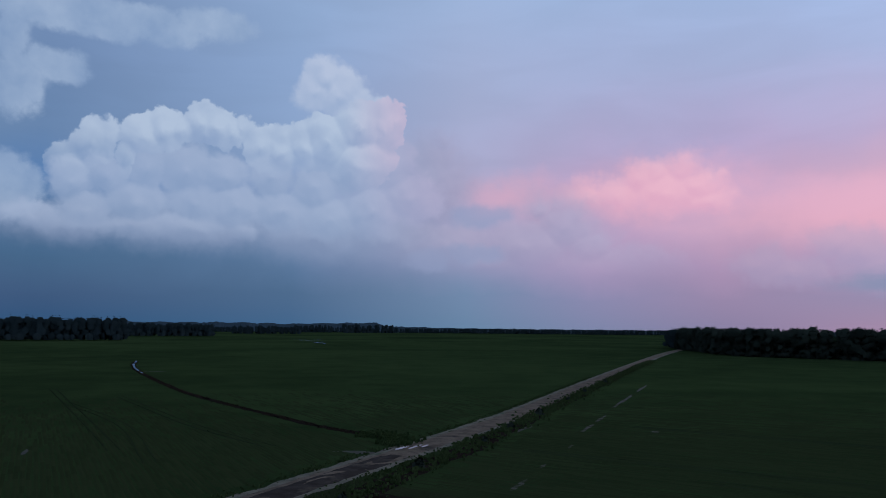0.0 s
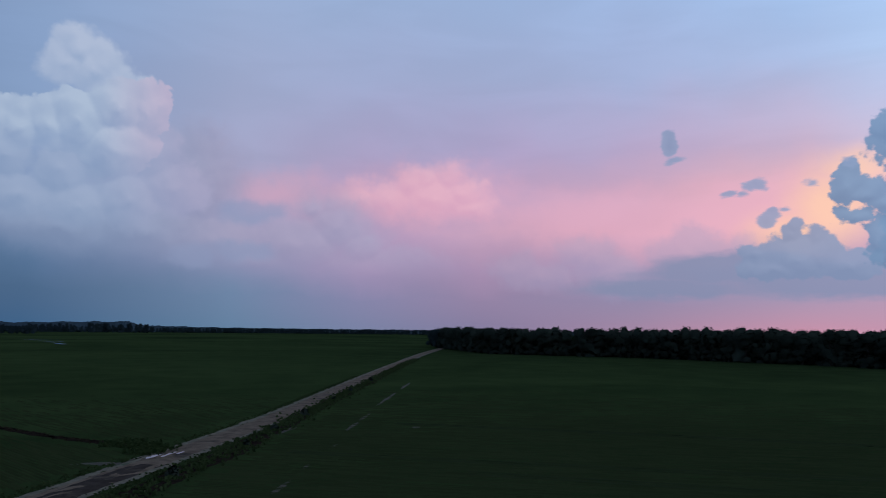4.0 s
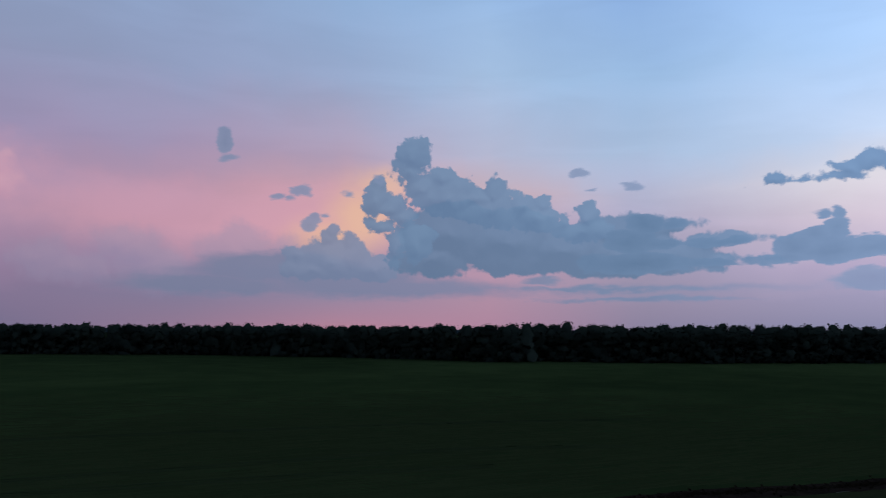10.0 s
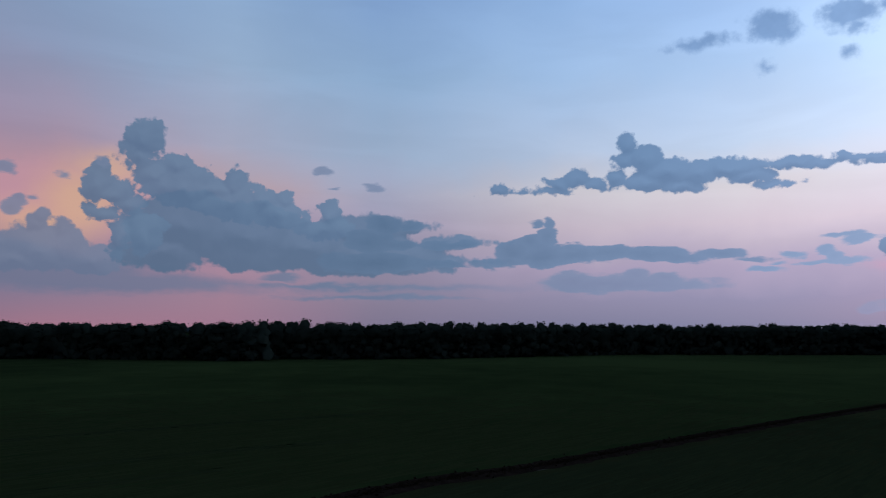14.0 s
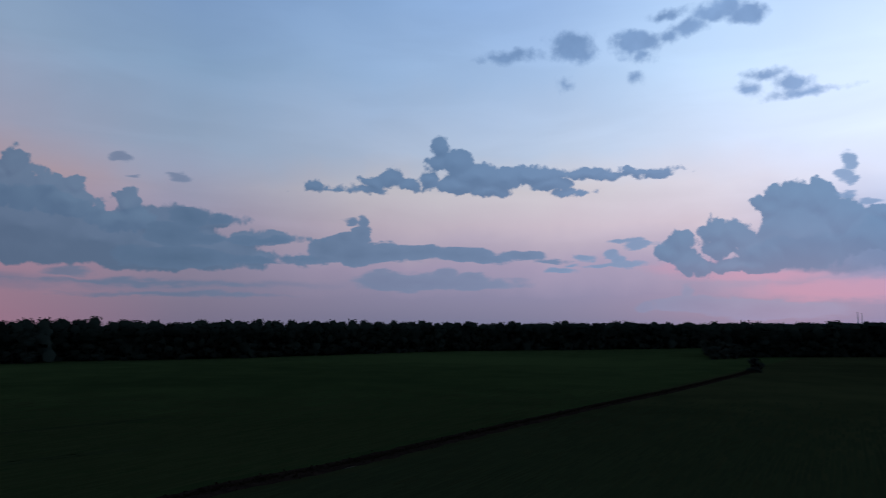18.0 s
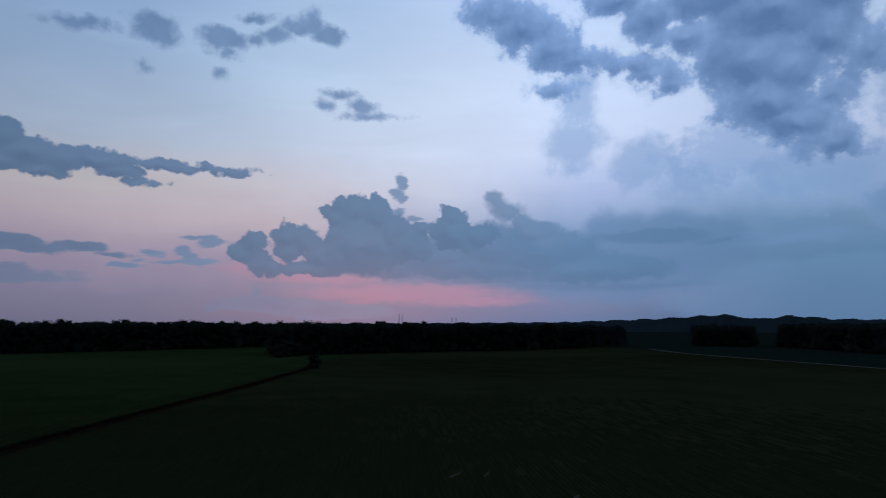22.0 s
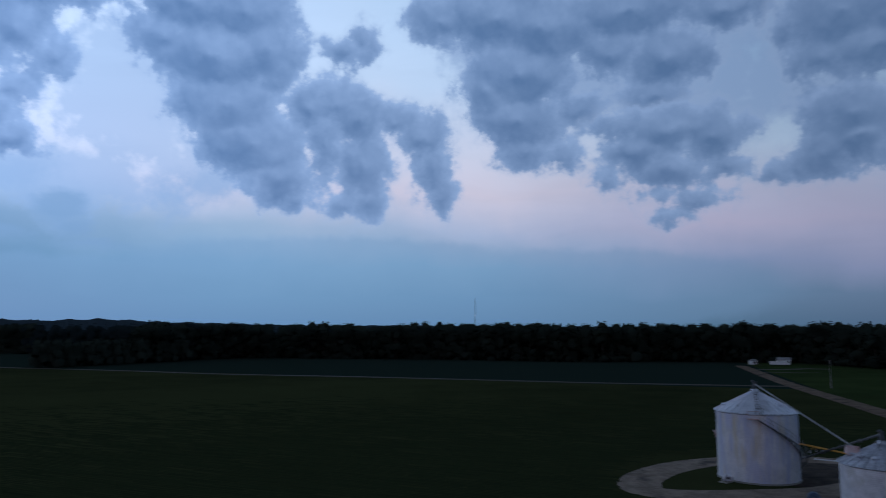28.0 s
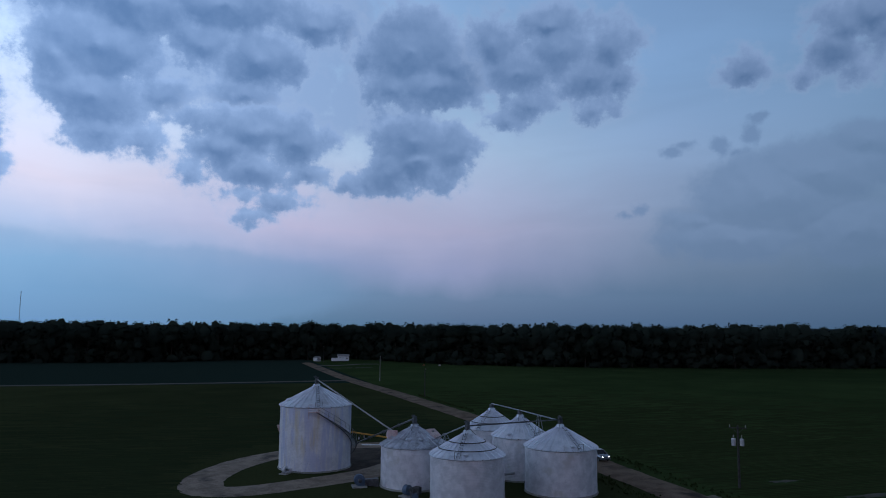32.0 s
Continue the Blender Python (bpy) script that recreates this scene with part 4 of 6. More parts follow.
tagged(raw_mesh("yard", yv, [(0, 1 + i, 1 + (i + 1) % 40) for i in range(40)], YARD, None, True), "dark trodden soil yard between the bins", "yard", "", "structure")

# the creek ditch that passes under the road, and the roadside ditch
CREEK_NW = [(-6, 130), (-18, 140), (-32, 156), (-73, 211), (-98, 252), (-135, 318), (-158, 365), (-177, 412)]
CREEK_SE = [(-8, 86), (14, 72), (46, 53), (80, 33), (92, 25.5), (107, 12.5), (135, -7), (179, -39), (230, -78), (272, -108), (318, -140), (364, -166)]
DITCH_PROFILE = [(-2.6, 0.0), (-1.7, 0.14), (-1.1, 0.2), (-0.6, 0.06), (0, 0.03), (0.6, 0.06), (1.1, 0.2), (1.7, 0.14), (2.6, 0.0)]
for pts, k in ((CREEK_NW, 0.38), (CREEK_SE, 1.0)):
    tagged(strip("creek_ditch", pts, [(o * k, z) for o, z in DITCH_PROFILE], SOIL, 1.5, 0.25, 0.03), "narrow muddy creek ditch with dark soil banks", "ditch", "", "structure")
ROADSIDE = [(-20, 62), (-9.1, 89.8), (-3, 106), (4.5, 121.3), (11.9, 141.3), (36.6, 206.6), (60, 267.9), (103.3, 381.8), (142, 480)]
tagged(strip("roadside_ditch", ROADSIDE, [(-2.2, 0.02), (-1.2, 0.16), (0, 0.03), (1.2, 0.16), (2.2, 0.0)], SOIL, 2.0, 0.25, 0.05), "shallow weedy ditch beside the gravel road", "ditch", "", "structure")


def puddle(at, length, width, turn, seed):
    """Still water with an uneven rim."""
    r = np.random.default_rng(seed)
    n = 22
    c, s = math.cos(turn), math.sin(turn)
    vs = [(0.0, 0.0, 0.0)]
    for i in range(n):
        a = 2 * math.pi * i / n
        k = 1 + r.normal(0, 0.18)
        x, y = length / 2 * math.cos(a) * k, width / 2 * math.sin(a) * k
        vs.append((c * x - s * y, s * x + c * y, 0.0))
    ob = raw_mesh("puddle", vs, [(0, 1 + i, 1 + (i + 1) % n) for i in range(n)], WATER)
    ob.location = at
    return tagged(ob, "still puddle of water reflecting the dusk sky", "puddle", "puddles", "structure")


for k, (x, y, l, w, a) in enumerate(((-6.6, 120.4, 5.5, 1.0, 1.15), (-4.4, 121.6, 5.0, 0.8, 1.15), (-2.8, 122.6, 3.0, 0.6, 1.2))):
    puddle((x, y, 0.26), l, w, a, k)
for k, i in enumerate((0.66, 0.72, 0.76, 0.80, 0.84, 0.88, 0.955, 0.985)):
    line = resample(CREEK_NW, 2.0)
    j = int(i * (len(line) - 1))
    d = line[min(j + 1, len(line) - 1)] - line[j - 1]
    puddle((line[j][0], line[j][1], 0.3), 11 + 5 * (k % 3), 0.8 + 0.4 * (k % 2), math.atan2(d[1], d[0]), 40 + k)
for k, (x, y, l) in enumerate(((-165, 950, 90), (-205, 1100, 70), (-235, 1230, 80))):
    puddle((x, y, 0.6), l, 5, 1.9 + 0.4 * k, 60 + k)

# thin bare strips where the crop failed along wheel lines
BARE_SPOTS = [(10.2, 94.3, 7, 0.8, 22), (15, 107, 3, 0.6, 22), (22.4, 125, 5, 0.7, 22), (30, 148, 12, 0.9, 22), (36, 163, 14, 1.0, 22), (52, 205, 40, 1.0, 22), (70, 250, 30, 1.1, 22),
              (16.5, 146, 12, 1.6, 24), (42.5, 143, 3, 1.5, 22), (-66.4, 115.3, 6, 0.8, 160), (-12, 117, 9, 2.2, 105), (-130, 320, 14, 2.0, 60),
              (104, 12.6, 4, 1.2, 125), (-98.3, -44.9, 6, 1.2, 110), (-99, -34, 9, 1.5, 112), (80, -57, 5, 0.5, 150), (78, -61, 4, 0.4, 140), (62, -62, 4, 0.6, 160)]
for k, (x, y, l, w, brg) in enumerate(BARE_SPOTS):
    r = np.random.default_rng(90 + k)
    n = 18
    a0 = radians(90 - brg)
    c, s = math.cos(a0), math.sin(a0)
    vs = [(x, y, 0.02)]
    for i in range(n):
        a = 2 * math.pi * i / n
        kk = 1 + r.normal(0, 0.2)
        px, py = l / 2 * math.cos(a) * kk, w / 2 * math.sin(a) * kk
        vs.append((x + c * px - s * py, y + s * px + c * py, 0.008))
    tagged(raw_mesh("bare_patch", vs, [(0, 1 + i, 1 + (i + 1) % n) for i in range(n)], BARE), "bare pale soil patch in the crop", "bare soil", "bare patches", "structure")


# ---- crop rows: low leafy ridges near the drone ----
def dist_to(px, py, pts, step=4.0):
    """Distance of many points to a line."""
    line = resample(pts, step)
    out = np.full(len(px), 1e9)
    for q in line:
        out = np.minimum(out, np.hypot(px - q[0], py - q[1]))
    return out


def crop_rows(name, bearing, near, far, az0, az1, material, label, side=None, spacing=0.76, seg_len=5.0):
    """Rows of plants between two distances and two bearings, clear of roads and ditches."""
    a = radians(90 - bearing)
    along, across = np.array([math.cos(a), math.sin(a)]), np.array([-math.sin(a), math.cos(a)])
    n = int(far / spacing)
    k, s = np.meshgrid(np.arange(-n, n + 1) * spacing, np.arange(-far, far, seg_len), indexing="ij")
    s = s + rng.uniform(0, seg_len, k.shape[0])[:, None]
    px = (along[0] * s + across[0] * k).ravel()
    py = (along[1] * s + across[1] * k).ravel()
    d = np.hypot(px, py)
    az = np.degrees(np.arctan2(px, py))
    az = np.where(az < -60, az + 360, az)
    keep = (d > near) & (d < far) & (az > az0) & (az < az1)
    if side is not None:
        keep &= side(px, py)
    px, py = px[keep], py[keep]
    keep = (dist_to(px, py, ROAD) > 8.0) & (dist_to(px, py, CREEK_SE) > 5.0) & (dist_to(px, py, CREEK_NW) > 5.0) & (dist_to(px, py, ROADSIDE) > 4.5)
    keep &= (np.hypot(px + 60, py + 88) > 27) & (np.hypot(px + 66, py + 66) > 22) & (dist_to(px, py, LOOP) > 4.0)
    for x, y, l, w, brg in BARE_SPOTS:
        b = radians(90 - brg)
        ex, ey = px - x, py - y
        keep &= ((ex * math.cos(b) + ey * math.sin(b)) / (l * 0.5)) ** 2 + ((-ex * math.sin(b) + ey * math.cos(b)) / (w * 0.5 + 0.4)) ** 2 > 1
    d = np.hypot(px, py)
    gap = rng.random(len(px)) > np.where(d < 0.55 * far, 0.02, 0.02 + 0.98 * (d - 0.55 * far) / (0.45 * far))
    px, py = px[keep & gap], py[keep & gap]
    m = len(px)
    h = rng.uniform(0.03, 0.07, m)
    w = rng.uniform(0.22, 0.36, m)
    j = rng.normal(0, 0.06, (m, 2))
    cx, cy = px + j[:, 0], py + j[:, 1]
    hl = seg_len * 0.5 * rng.uniform(0.85, 1.25, m)
    V = np.zeros((m, 6, 3))
    for q, (sa, sc, z) in enumerate(((-1, -1, 0), (-1, 1, 0), (-0.8, 0, 1), (1, -1, 0), (1, 1, 0), (0.8, 0, 1))):
        V[:, q, 0] = cx + along[0] * hl * sa + across[0] * w * sc
        V[:, q, 1] = cy + along[1] * hl * sa + across[1] * w * sc
        V[:, q, 2] = h * z + 0.005
    base = (np.arange(m) * 6)[:, None]
    quads = np.concatenate([base + np.array([0, 3, 5, 2]), base + np.array([1, 2, 5, 4])]).tolist()
    tris = np.concatenate([base + np.array([0, 2, 1]), base + np.array([3, 4, 5])]).tolist()
    return tagged(raw_mesh(name, V.reshape(-1, 3), quads + tris, material), label, "crop rows", "", "stuff")


def south_of_creek(x, y):
    return (x - 80) * -0.573 + (y - 33) * -0.818 > 0


def east_of_road(x, y):
    return x > np.interp(y, [p[1] for p in ROAD], [p[0] for p in ROAD])


crop_rows("east_crop_rows", 120, 72, 250, -14, 140, CROP_LEAF, "low green crop plants in straight rows", lambda x, y: ~south_of_creek(x, y) & east_of_road(x, y))
crop_rows("south_east_crop_rows", 120, 72, 220, 60, 240, DARK_CROP, "low crop plants in rows, backlit dark tone put into their green", lambda x, y: south_of_creek(x, y) & east_of_road(x, y))
crop_rows("north_west_crop_rows", 150, 76, 240, -40, 10, CROP_LEAF, "low green crop plants in slanting rows", lambda x, y: ~east_of_road(x, y))
crop_rows("west_crop_rows", 112, 90, 260, 215, 262, CROP_LEAF, "low dark green crop plants beyond the road", lambda x, y: ~east_of_road(x, y))

# wheel lines pressed into the crop
WHEEL_LINES = [
    [(-100, 190), (-66, 148), (-43, 107)], [(-124, 228), (-79, 158), (-53, 117)], [(-92, 205), (-53, 150), (-29, 122)],
    [(14, 120), (60, 92), (98, 70), (122, 46)], [(40, 150), (88, 118), (130, 86), (160, 58)], [(36, 96), (66, 76), (92, 56)],
]
for pts in WHEEL_LINES:
    for off in (-0.9, 0.9):
        tagged(strip("wheel_line", pts, [(off - 0.16, 0.03), (off, 0.16), (off + 0.16, 0.03)], DARK_CROP, 2.0, 0.08, 0.02), "dark wheel line pressed through the crop", "wheel line", "", "structure")


# ---- weeds along ditches and shoulders ----
def tuft_band(name, pts, offset, spread, count, size, material, label, step=1.0):
    """Many blades and clumps scattered along a line."""
    line = resample(pts, step)
    tang = np.gradient(line, axis=0)
    tang /= np.linalg.norm(tang, axis=1)[:, None]
    right = np.stack([tang[:, 1], -tang[:, 0]], 1)
    i = rng.integers(0, len(line), count)
    o = offset + rng.normal(0, spread, count)
    c = line[i] + right[i] * o[:, None] + rng.normal(0, 0.4, (count, 2))
    verts, faces = [], []
    for (x, y) in c:
        s = size * rng.uniform(0.5, 1.5)
        turn = rng.uniform(0, math.pi)
        for q in range(3):
            a = turn + q * 1.05
            dx, dy = math.cos(a) * s * 0.55, math.sin(a) * s * 0.55
            lx, ly = rng.normal(0, 0.25, 2) * s
            b = len(verts)
            verts += [(x - dx, y - dy, 0.02), (x + dx, y + dy, 0.02), (x + dx * 0.7 + lx, y + dy * 0.7 + ly, s * rng.uniform(0.6, 1.0)), (x - dx * 0.6 + lx, y - dy * 0.6 + ly, s)]
            faces.append((b, b + 1, b + 2, b + 3))
    return tagged(raw_mesh(name, verts, faces, material), label, "weeds", "", "stuff")


tuft_band("ditch_weeds", ROADSIDE, 0.0, 1.5, 4200, 0.42, WEEDS, "rank green grass in the roadside ditch")
tuft_band("creek_weeds", CREEK_NW, 0.0, 0.55, 2600, 0.2, DRY_WEEDS, "brown and green weeds along the creek banks")
tuft_band("creek_weeds", CREEK_SE, 0.0, 0.75, 9000, 0.24, DRY_WEEDS, "dark reddish weeds along the creek banks")
tuft_band("shoulder_grass", [p for p in ROAD if -120 < p[1] < 320], 4.8, 0.7, 2600, 0.22, WEEDS, "tufts of grass beside the gravel road")
tuft_band("shoulder_grass", [p for p in ROAD if -250 < p[1] < 320], -5.2, 0.6, 2600, 0.22, WEEDS, "tufts of grass beside the gravel road")
tuft_band("culvert_weeds", [(-9, 124), (-7, 128), (-10, 134), (-14, 138)], 0, 1.6, 420, 0.5, WEEDS, "overgrown weeds round the culvert")

# ---- woods ----
def crown_mesh(name, seed, height, spread, leaves, bare=0.22):
    """A crown of uneven lobes covered with leaf clumps, on its own mesh."""
    r = np.random.default_rng(seed)
    lobes = []
    for k in range(r.integers(17, 22)):
        f = r.uniform(0, 1)
        z = height * (bare + (0.95 - bare) * f)
        reach = spread * (1 - max(0.0, f - 0.55) * 1.1) * r.uniform(0.25, 0.7)
        a = r.uniform(0, 2 * math.pi)
        lobes.append((math.cos(a) * reach, math.sin(a) * reach, z, spread * r.uniform(0.38, 0.62), height * r.uniform(0.09, 0.15)))
    lobes.append((0, 0, height * 0.84, spread * 0.45, height * 0.16))
    verts, faces, mids = [], [], []
    for lx, ly, lz, lr, lh in lobes:
        n = leaves // len(lobes)
        d = r.normal(0, 1, (n, 3))
        d /= np.linalg.norm(d, axis=1)[:, None]
        d *= (r.uniform(0.5, 1.1, n) ** 0.5)[:, None]
        for dx, dy, dz in d:
            c = np.array((lx + dx * lr, ly + dy * lr, lz + dz * lh))
            u, v = r.normal(0, 1, 3), r.normal(0, 1, 3)
            u, v = u / np.linalg.norm(u), v / np.linalg.norm(v)
            s = r.uniform(0.22, 0.5)
            b = len(verts)
            verts += [c - u * s, c + v * s * 0.7, c + u * s, c - v * s * 0.7 + r.normal(0, 0.15, 3)]
            faces.append((b, b + 1, b + 2, b + 3))
        # dense inner foliage of the lobe
        b = len(verts)
        m = 6
        for q, (hz, hr) in enumerate(((-0.6, 0.35), (0, 0.62), (0.6, 0.35))):
            for i in range(m):
                a = 2 * math.pi * (i + q * 0.5) / m
                k = hr * r.uniform(0.75, 1.1)
                verts.append(np.array((lx + math.cos(a) * lr * k, ly + math.sin(a) * lr * k, lz + hz * lh)))
        for q in range(2):
            for i in range(m):
                j = (i + 1) % m
                faces.append((b + q * m + i, b + q * m + j, b + (q + 1) * m + j, b + (q + 1) * m + i))
        faces.append(tuple(b + 2 * m + i for i in range(m)))
        mids += [(lx * 0.25, ly * 0.25, min(lz - lh, height * 0.6))] * (len(verts) - len(mids))
    ns = outward(verts, mids)
    return verts, agree(verts, faces), ns


def trunk_bm(seed, height, girth):
    r = random.Random(seed)
    bm = bmesh.new()
    at, rad = Vector((0, 0, -0.1)), girth
    for k in range(4):
        to = at + Vector((r.uniform(-0.35, 0.35), r.uniform(-0.35, 0.35), height * 0.2))
        rod(bm, at, to, rad, rad * 0.78, 7)
        at, rad = to, rad * 0.78
    for k in range(6):
        a, z = r.uniform(0, 6.28), height * r.uniform(0.3, 0.7)
        s = r.uniform(1.8, 3.6)
        rod(bm, (0, 0, z), (math.cos(a) * s, math.sin(a) * s, z + s * 0.8), girth * 0.35, girth * 0.1, 5)
    return bm


TREE_KINDS = [(21.5, 6.4), (20.5, 6.0), (22.3, 5.8), (19.5, 6.6), (21.0, 7.0)]
tree_models = []
for k, (hgt, spr) in enumerate(TREE_KINDS):
    model = thing("tree", pose(0, 0, -400), "dark leafy broadleaf tree at the edge of the wood", "tree", "trees at the edge of the woods")
    part("trunk", trunk_bm(20 + k, hgt, 0.32), BARK, model)
    vs, fs, ns = crown_mesh("crown", 50 + k, hgt, spr, 2400, 0.02)
    raw_mesh("crown", vs, fs, LEAVES, model, False, ns)
    tree_models.append(model)

# edges of the woods: points along the edge, height of the trees, depth of rows behind
EDGES = [
    ([(266, 790), (250, 690), (243, 590), (270, 545), (324, 486), (352, 410), (376, 348), (384, 270), (389, 220)], 1.0),
    ([(410, 236), (443, 154), (499, 84), (586, 0), (618, -90), (648, -170), (690, -280)], 1.04),
    ([(474, -186), (482, -295), (480, -418), (512, -535)], 1.0),
    ([(484, -672), (446, -711)], 1.0),
    ([(420, -735), (330, -660), (262, -602)], 1.05),
    ([(130, -446), (80, -505), (8, -490), (-59, -466), (-130, -432), (-205, -424), (-262, -396), (-268, -330), (-286, -280), (-346, -214), (-448, -146)], 1.03),
]
used = [False] * len(tree_models)
inner_spots = []
for pts, tall in EDGES:
    line = resample(pts, 8.4)
    for q in line:
        out = q / np.linalg.norm(q)
        for row in range(1, 7):
            p = q + out * (row * 8.0 + rng.uniform(-2, 2)) + rng.normal(0, 2.2, 2)
            inner_spots.append((p[0], p[1], tall * (rng.uniform(0.98, 1.12) if rng.random() > 0.06 else rng.uniform(1.12, 1.2))))
        p = q + rng.normal(0, 1.6, 2)
        k = int(rng.integers(0, len(tree_models)))
        s = tall * (rng.uniform(0.74, 1.04) if rng.random() > 0.05 else rng.uniform(1.0, 1.08))
        m = pose(p[0], p[1], 0, 0, 0, rng.uniform(0, 360))
        if not used[k]:
            used[k] = True
            t_ob = tree_models[k]
            t_ob.matrix_basis = m
        else:
            t_ob = copy_thing(tree_models[k], m)
        t_ob.scale = (s * rng.uniform(1.15, 1.7), s * rng.uniform(1.15, 1.7), s)


def wood(name, spots, material, label, lobes=6, quads=110, height=21.0, spread=6.6):
    """Many crowns of lumps and leaf clumps as one far wood."""
    shapes = []
    for k in range(6):
        r = np.random.default_rng(300 + k)
        vs, fs = [], []
        for q in range(lobes):
            f = (q + 0.5) / lobes
            z = height * (0.1 + 0.8 * f)
            reach = spread * 0.5 * (1 - f)
            a = r.uniform(0, 6.28)
            cx, cy = math.cos(a) * reach, math.sin(a) * reach
            lr, lh = spread * r.uniform(0.6, 0.9) * (1.1 - 0.35 * f), height * 0.15
            b = len(vs)
            for hz, hr in ((-0.9, 0.5), (0.1, 0.8), (0.85, 0.38)):
                for i in range(6):
                    aa = 6.283 * i / 6 + r.uniform(-0.2, 0.2)
                    kk = hr * r.uniform(0.7, 1.15)
                    vs.append((cx + math.cos(aa) * lr * kk, cy + math.sin(aa) * lr * kk, z + (hz + r.uniform(-0.15, 0.15)) * lh))
            for w in range(2):
                for i in range(6):
                    j = (i + 1) % 6
                    fs.append((b + w * 6 + i, b + w * 6 + j, b + w * 6 + 6 + j, b + w * 6 + 6 + i))
            fs.append(tuple(b + 12 + i for i in range(6)))
        for q in range(quads):
            f = r.uniform(0.35, 1.0)
            a = r.uniform(0, 6.28)
            rad = spread * (1.15 - 0.75 * f) * r.uniform(0.6, 1.05)
            c = np.array((math.cos(a) * rad, math.sin(a) * rad, height * (0.2 + 0.8 * f)))
            u, v = r.normal(0, 1, 3), r.normal(0, 1, 3)
            s = r.uniform(0.35, 0.8)
            b = len(vs)
            u, v = u / np.linalg.norm(u) * s, v / np.linalg.norm(v) * s
            vs += [tuple(c - u), tuple(c + v * 0.7), tuple(c + u), tuple(c - v * 0.7)]
            fs.append((b, b + 1, b + 2, b + 3))
        vs = np.array(vs)
        mids = np.stack([vs[:, 0] * 0, vs[:, 1] * 0, np.minimum(vs[:, 2] * 0.8, height * 0.62)], 1)
        ns = outward(vs, mids)
        shapes.append((vs, agree(vs, fs), ns))
    all_v, all_f, all_n, n = [], [], [], 0
    for x, y, s in spots:
        vs, fs, ns = shapes[int(rng.integers(0, 6))]
        a = rng.uniform(0, 6.28)
        c, si = math.cos(a), math.sin(a)
        all_n.append(np.stack([ns[:, 0] * c - ns[:, 1] * si, ns[:, 0] * si + ns[:, 1] * c, ns[:, 2]], 1))
        c, si = c * s, si * s
        w = np.stack([x + vs[:, 0] * c - vs[:, 1] * si, y + vs[:, 0] * si + vs[:, 1] * c, vs[:, 2] * s], 1)
        all_v.append(w)
        all_f += [tuple(i + n for i in f) for f in fs]
        n += len(vs)
    return tagged(raw_mesh(name, np.concatenate(all_v), all_f, material, None, False, np.concatenate(all_n)), label, "woods", "", "stuff")


wood("woods", inner_spots, LEAVES, "dense dark broadleaf woods behind the field edge")


def belt(pts, step, rows, tall, gap=9.0):
    out = []
    for q in resample(pts, step):
        o = q / np.linalg.norm(q)
        for row in range(rows):
            p = q + o * (row * gap + rng.uniform(-3, 3)) + rng.normal(0, step * 0.3, 2)
            out.append((p[0], p[1], tall * rng.uniform(0.85, 1.15)))
    return out


far_spots = belt([(-640, 880), (-574, 921), (-500, 962), (-446, 984)], 9, 5, 1.45)
far_spots += belt([(-650, 1425), (-580, 1480), (-504, 1533)], 11, 4, 1.3)
far_spots += belt([(-640, 2180), (-526, 2200), (-450, 2210)], 16, 4, 1.2)
far_spots += belt([(-610, 2960), (-540, 3000), (-480, 3010)], 18, 3, 1.6)
far_spots += belt([(-400, 2900), (-300, 2960), (-215, 2960)], 18, 3, 1.7)
far_spots += belt([(-1500, 2700), (-900, 3100), (-300, 3250), (200, 3200), (700, 3050), (1100, 2900)], 11, 3, 1.1)
far_spots += belt([(-448, -146), (-560, -60), (-640, 60), (-700, 300), (-690, 600), (-650, 860)], 12, 3, 1.05)
far_spots += belt([(690, -280), (760, -420), (800, -600)], 12, 3, 1.05)
far_spots += belt([(520, -540), (560, -640)], 10, 3, 1.0)
far_spots += belt([(262, -602), (200, -570), (150, -520), (110, -480)], 10, 4, 1.05)
far_spots += belt([(262, 800), (300, 900), (420, 1000)], 12, 3, 1.0)
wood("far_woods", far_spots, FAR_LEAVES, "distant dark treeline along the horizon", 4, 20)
thicket_spots = belt([(163, -384), (150, -402), (132, -428), (110, -455)], 5, 4, 0.62, 6.0)
wood("willow_thicket", thicket_spots, LEAVES, "rounded leafy thicket at the field corner", 5, 140)


def ridge(name, dist, stops, label, seed):
    """A far wooded hill range: heights by bearing, with a tufted skyline."""
    r = np.random.default_rng(seed)
    a0, a1 = stops[0][0], stops[-1][0]
    n = int((a1 - a0) * 9)
    verts, faces = [], []
    for i in range(n + 1):
        a = a0 + (a1 - a0) * i / n
        h = np.interp(a, [s[0] for s in stops], [s[1] for s in stops]) * (1 + 0.05 * math.sin(a * 3.1) + r.uniform(-0.03, 0.03))
        for k, (dd, hh) in enumerate(((-260, 0.0), (-120, 0.55), (-40, 0.86), (20, 1.0), (160, 0.7))):
            d = dist + dd + r.uniform(-8, 8)
            verts.append((d * math.sin(radians(a)), d * math.cos(radians(a)), h * hh + (r.uniform(-1.5, 2.0) if k else -1)))
    for i in range(n):
        for k in range(4):
            b = i * 5 + k
            faces.append((b, b + 5, b + 6, b + 1))
    return tagged(raw_mesh(name, verts, faces, HAZY_HILL), label, "hills", "", "structure")


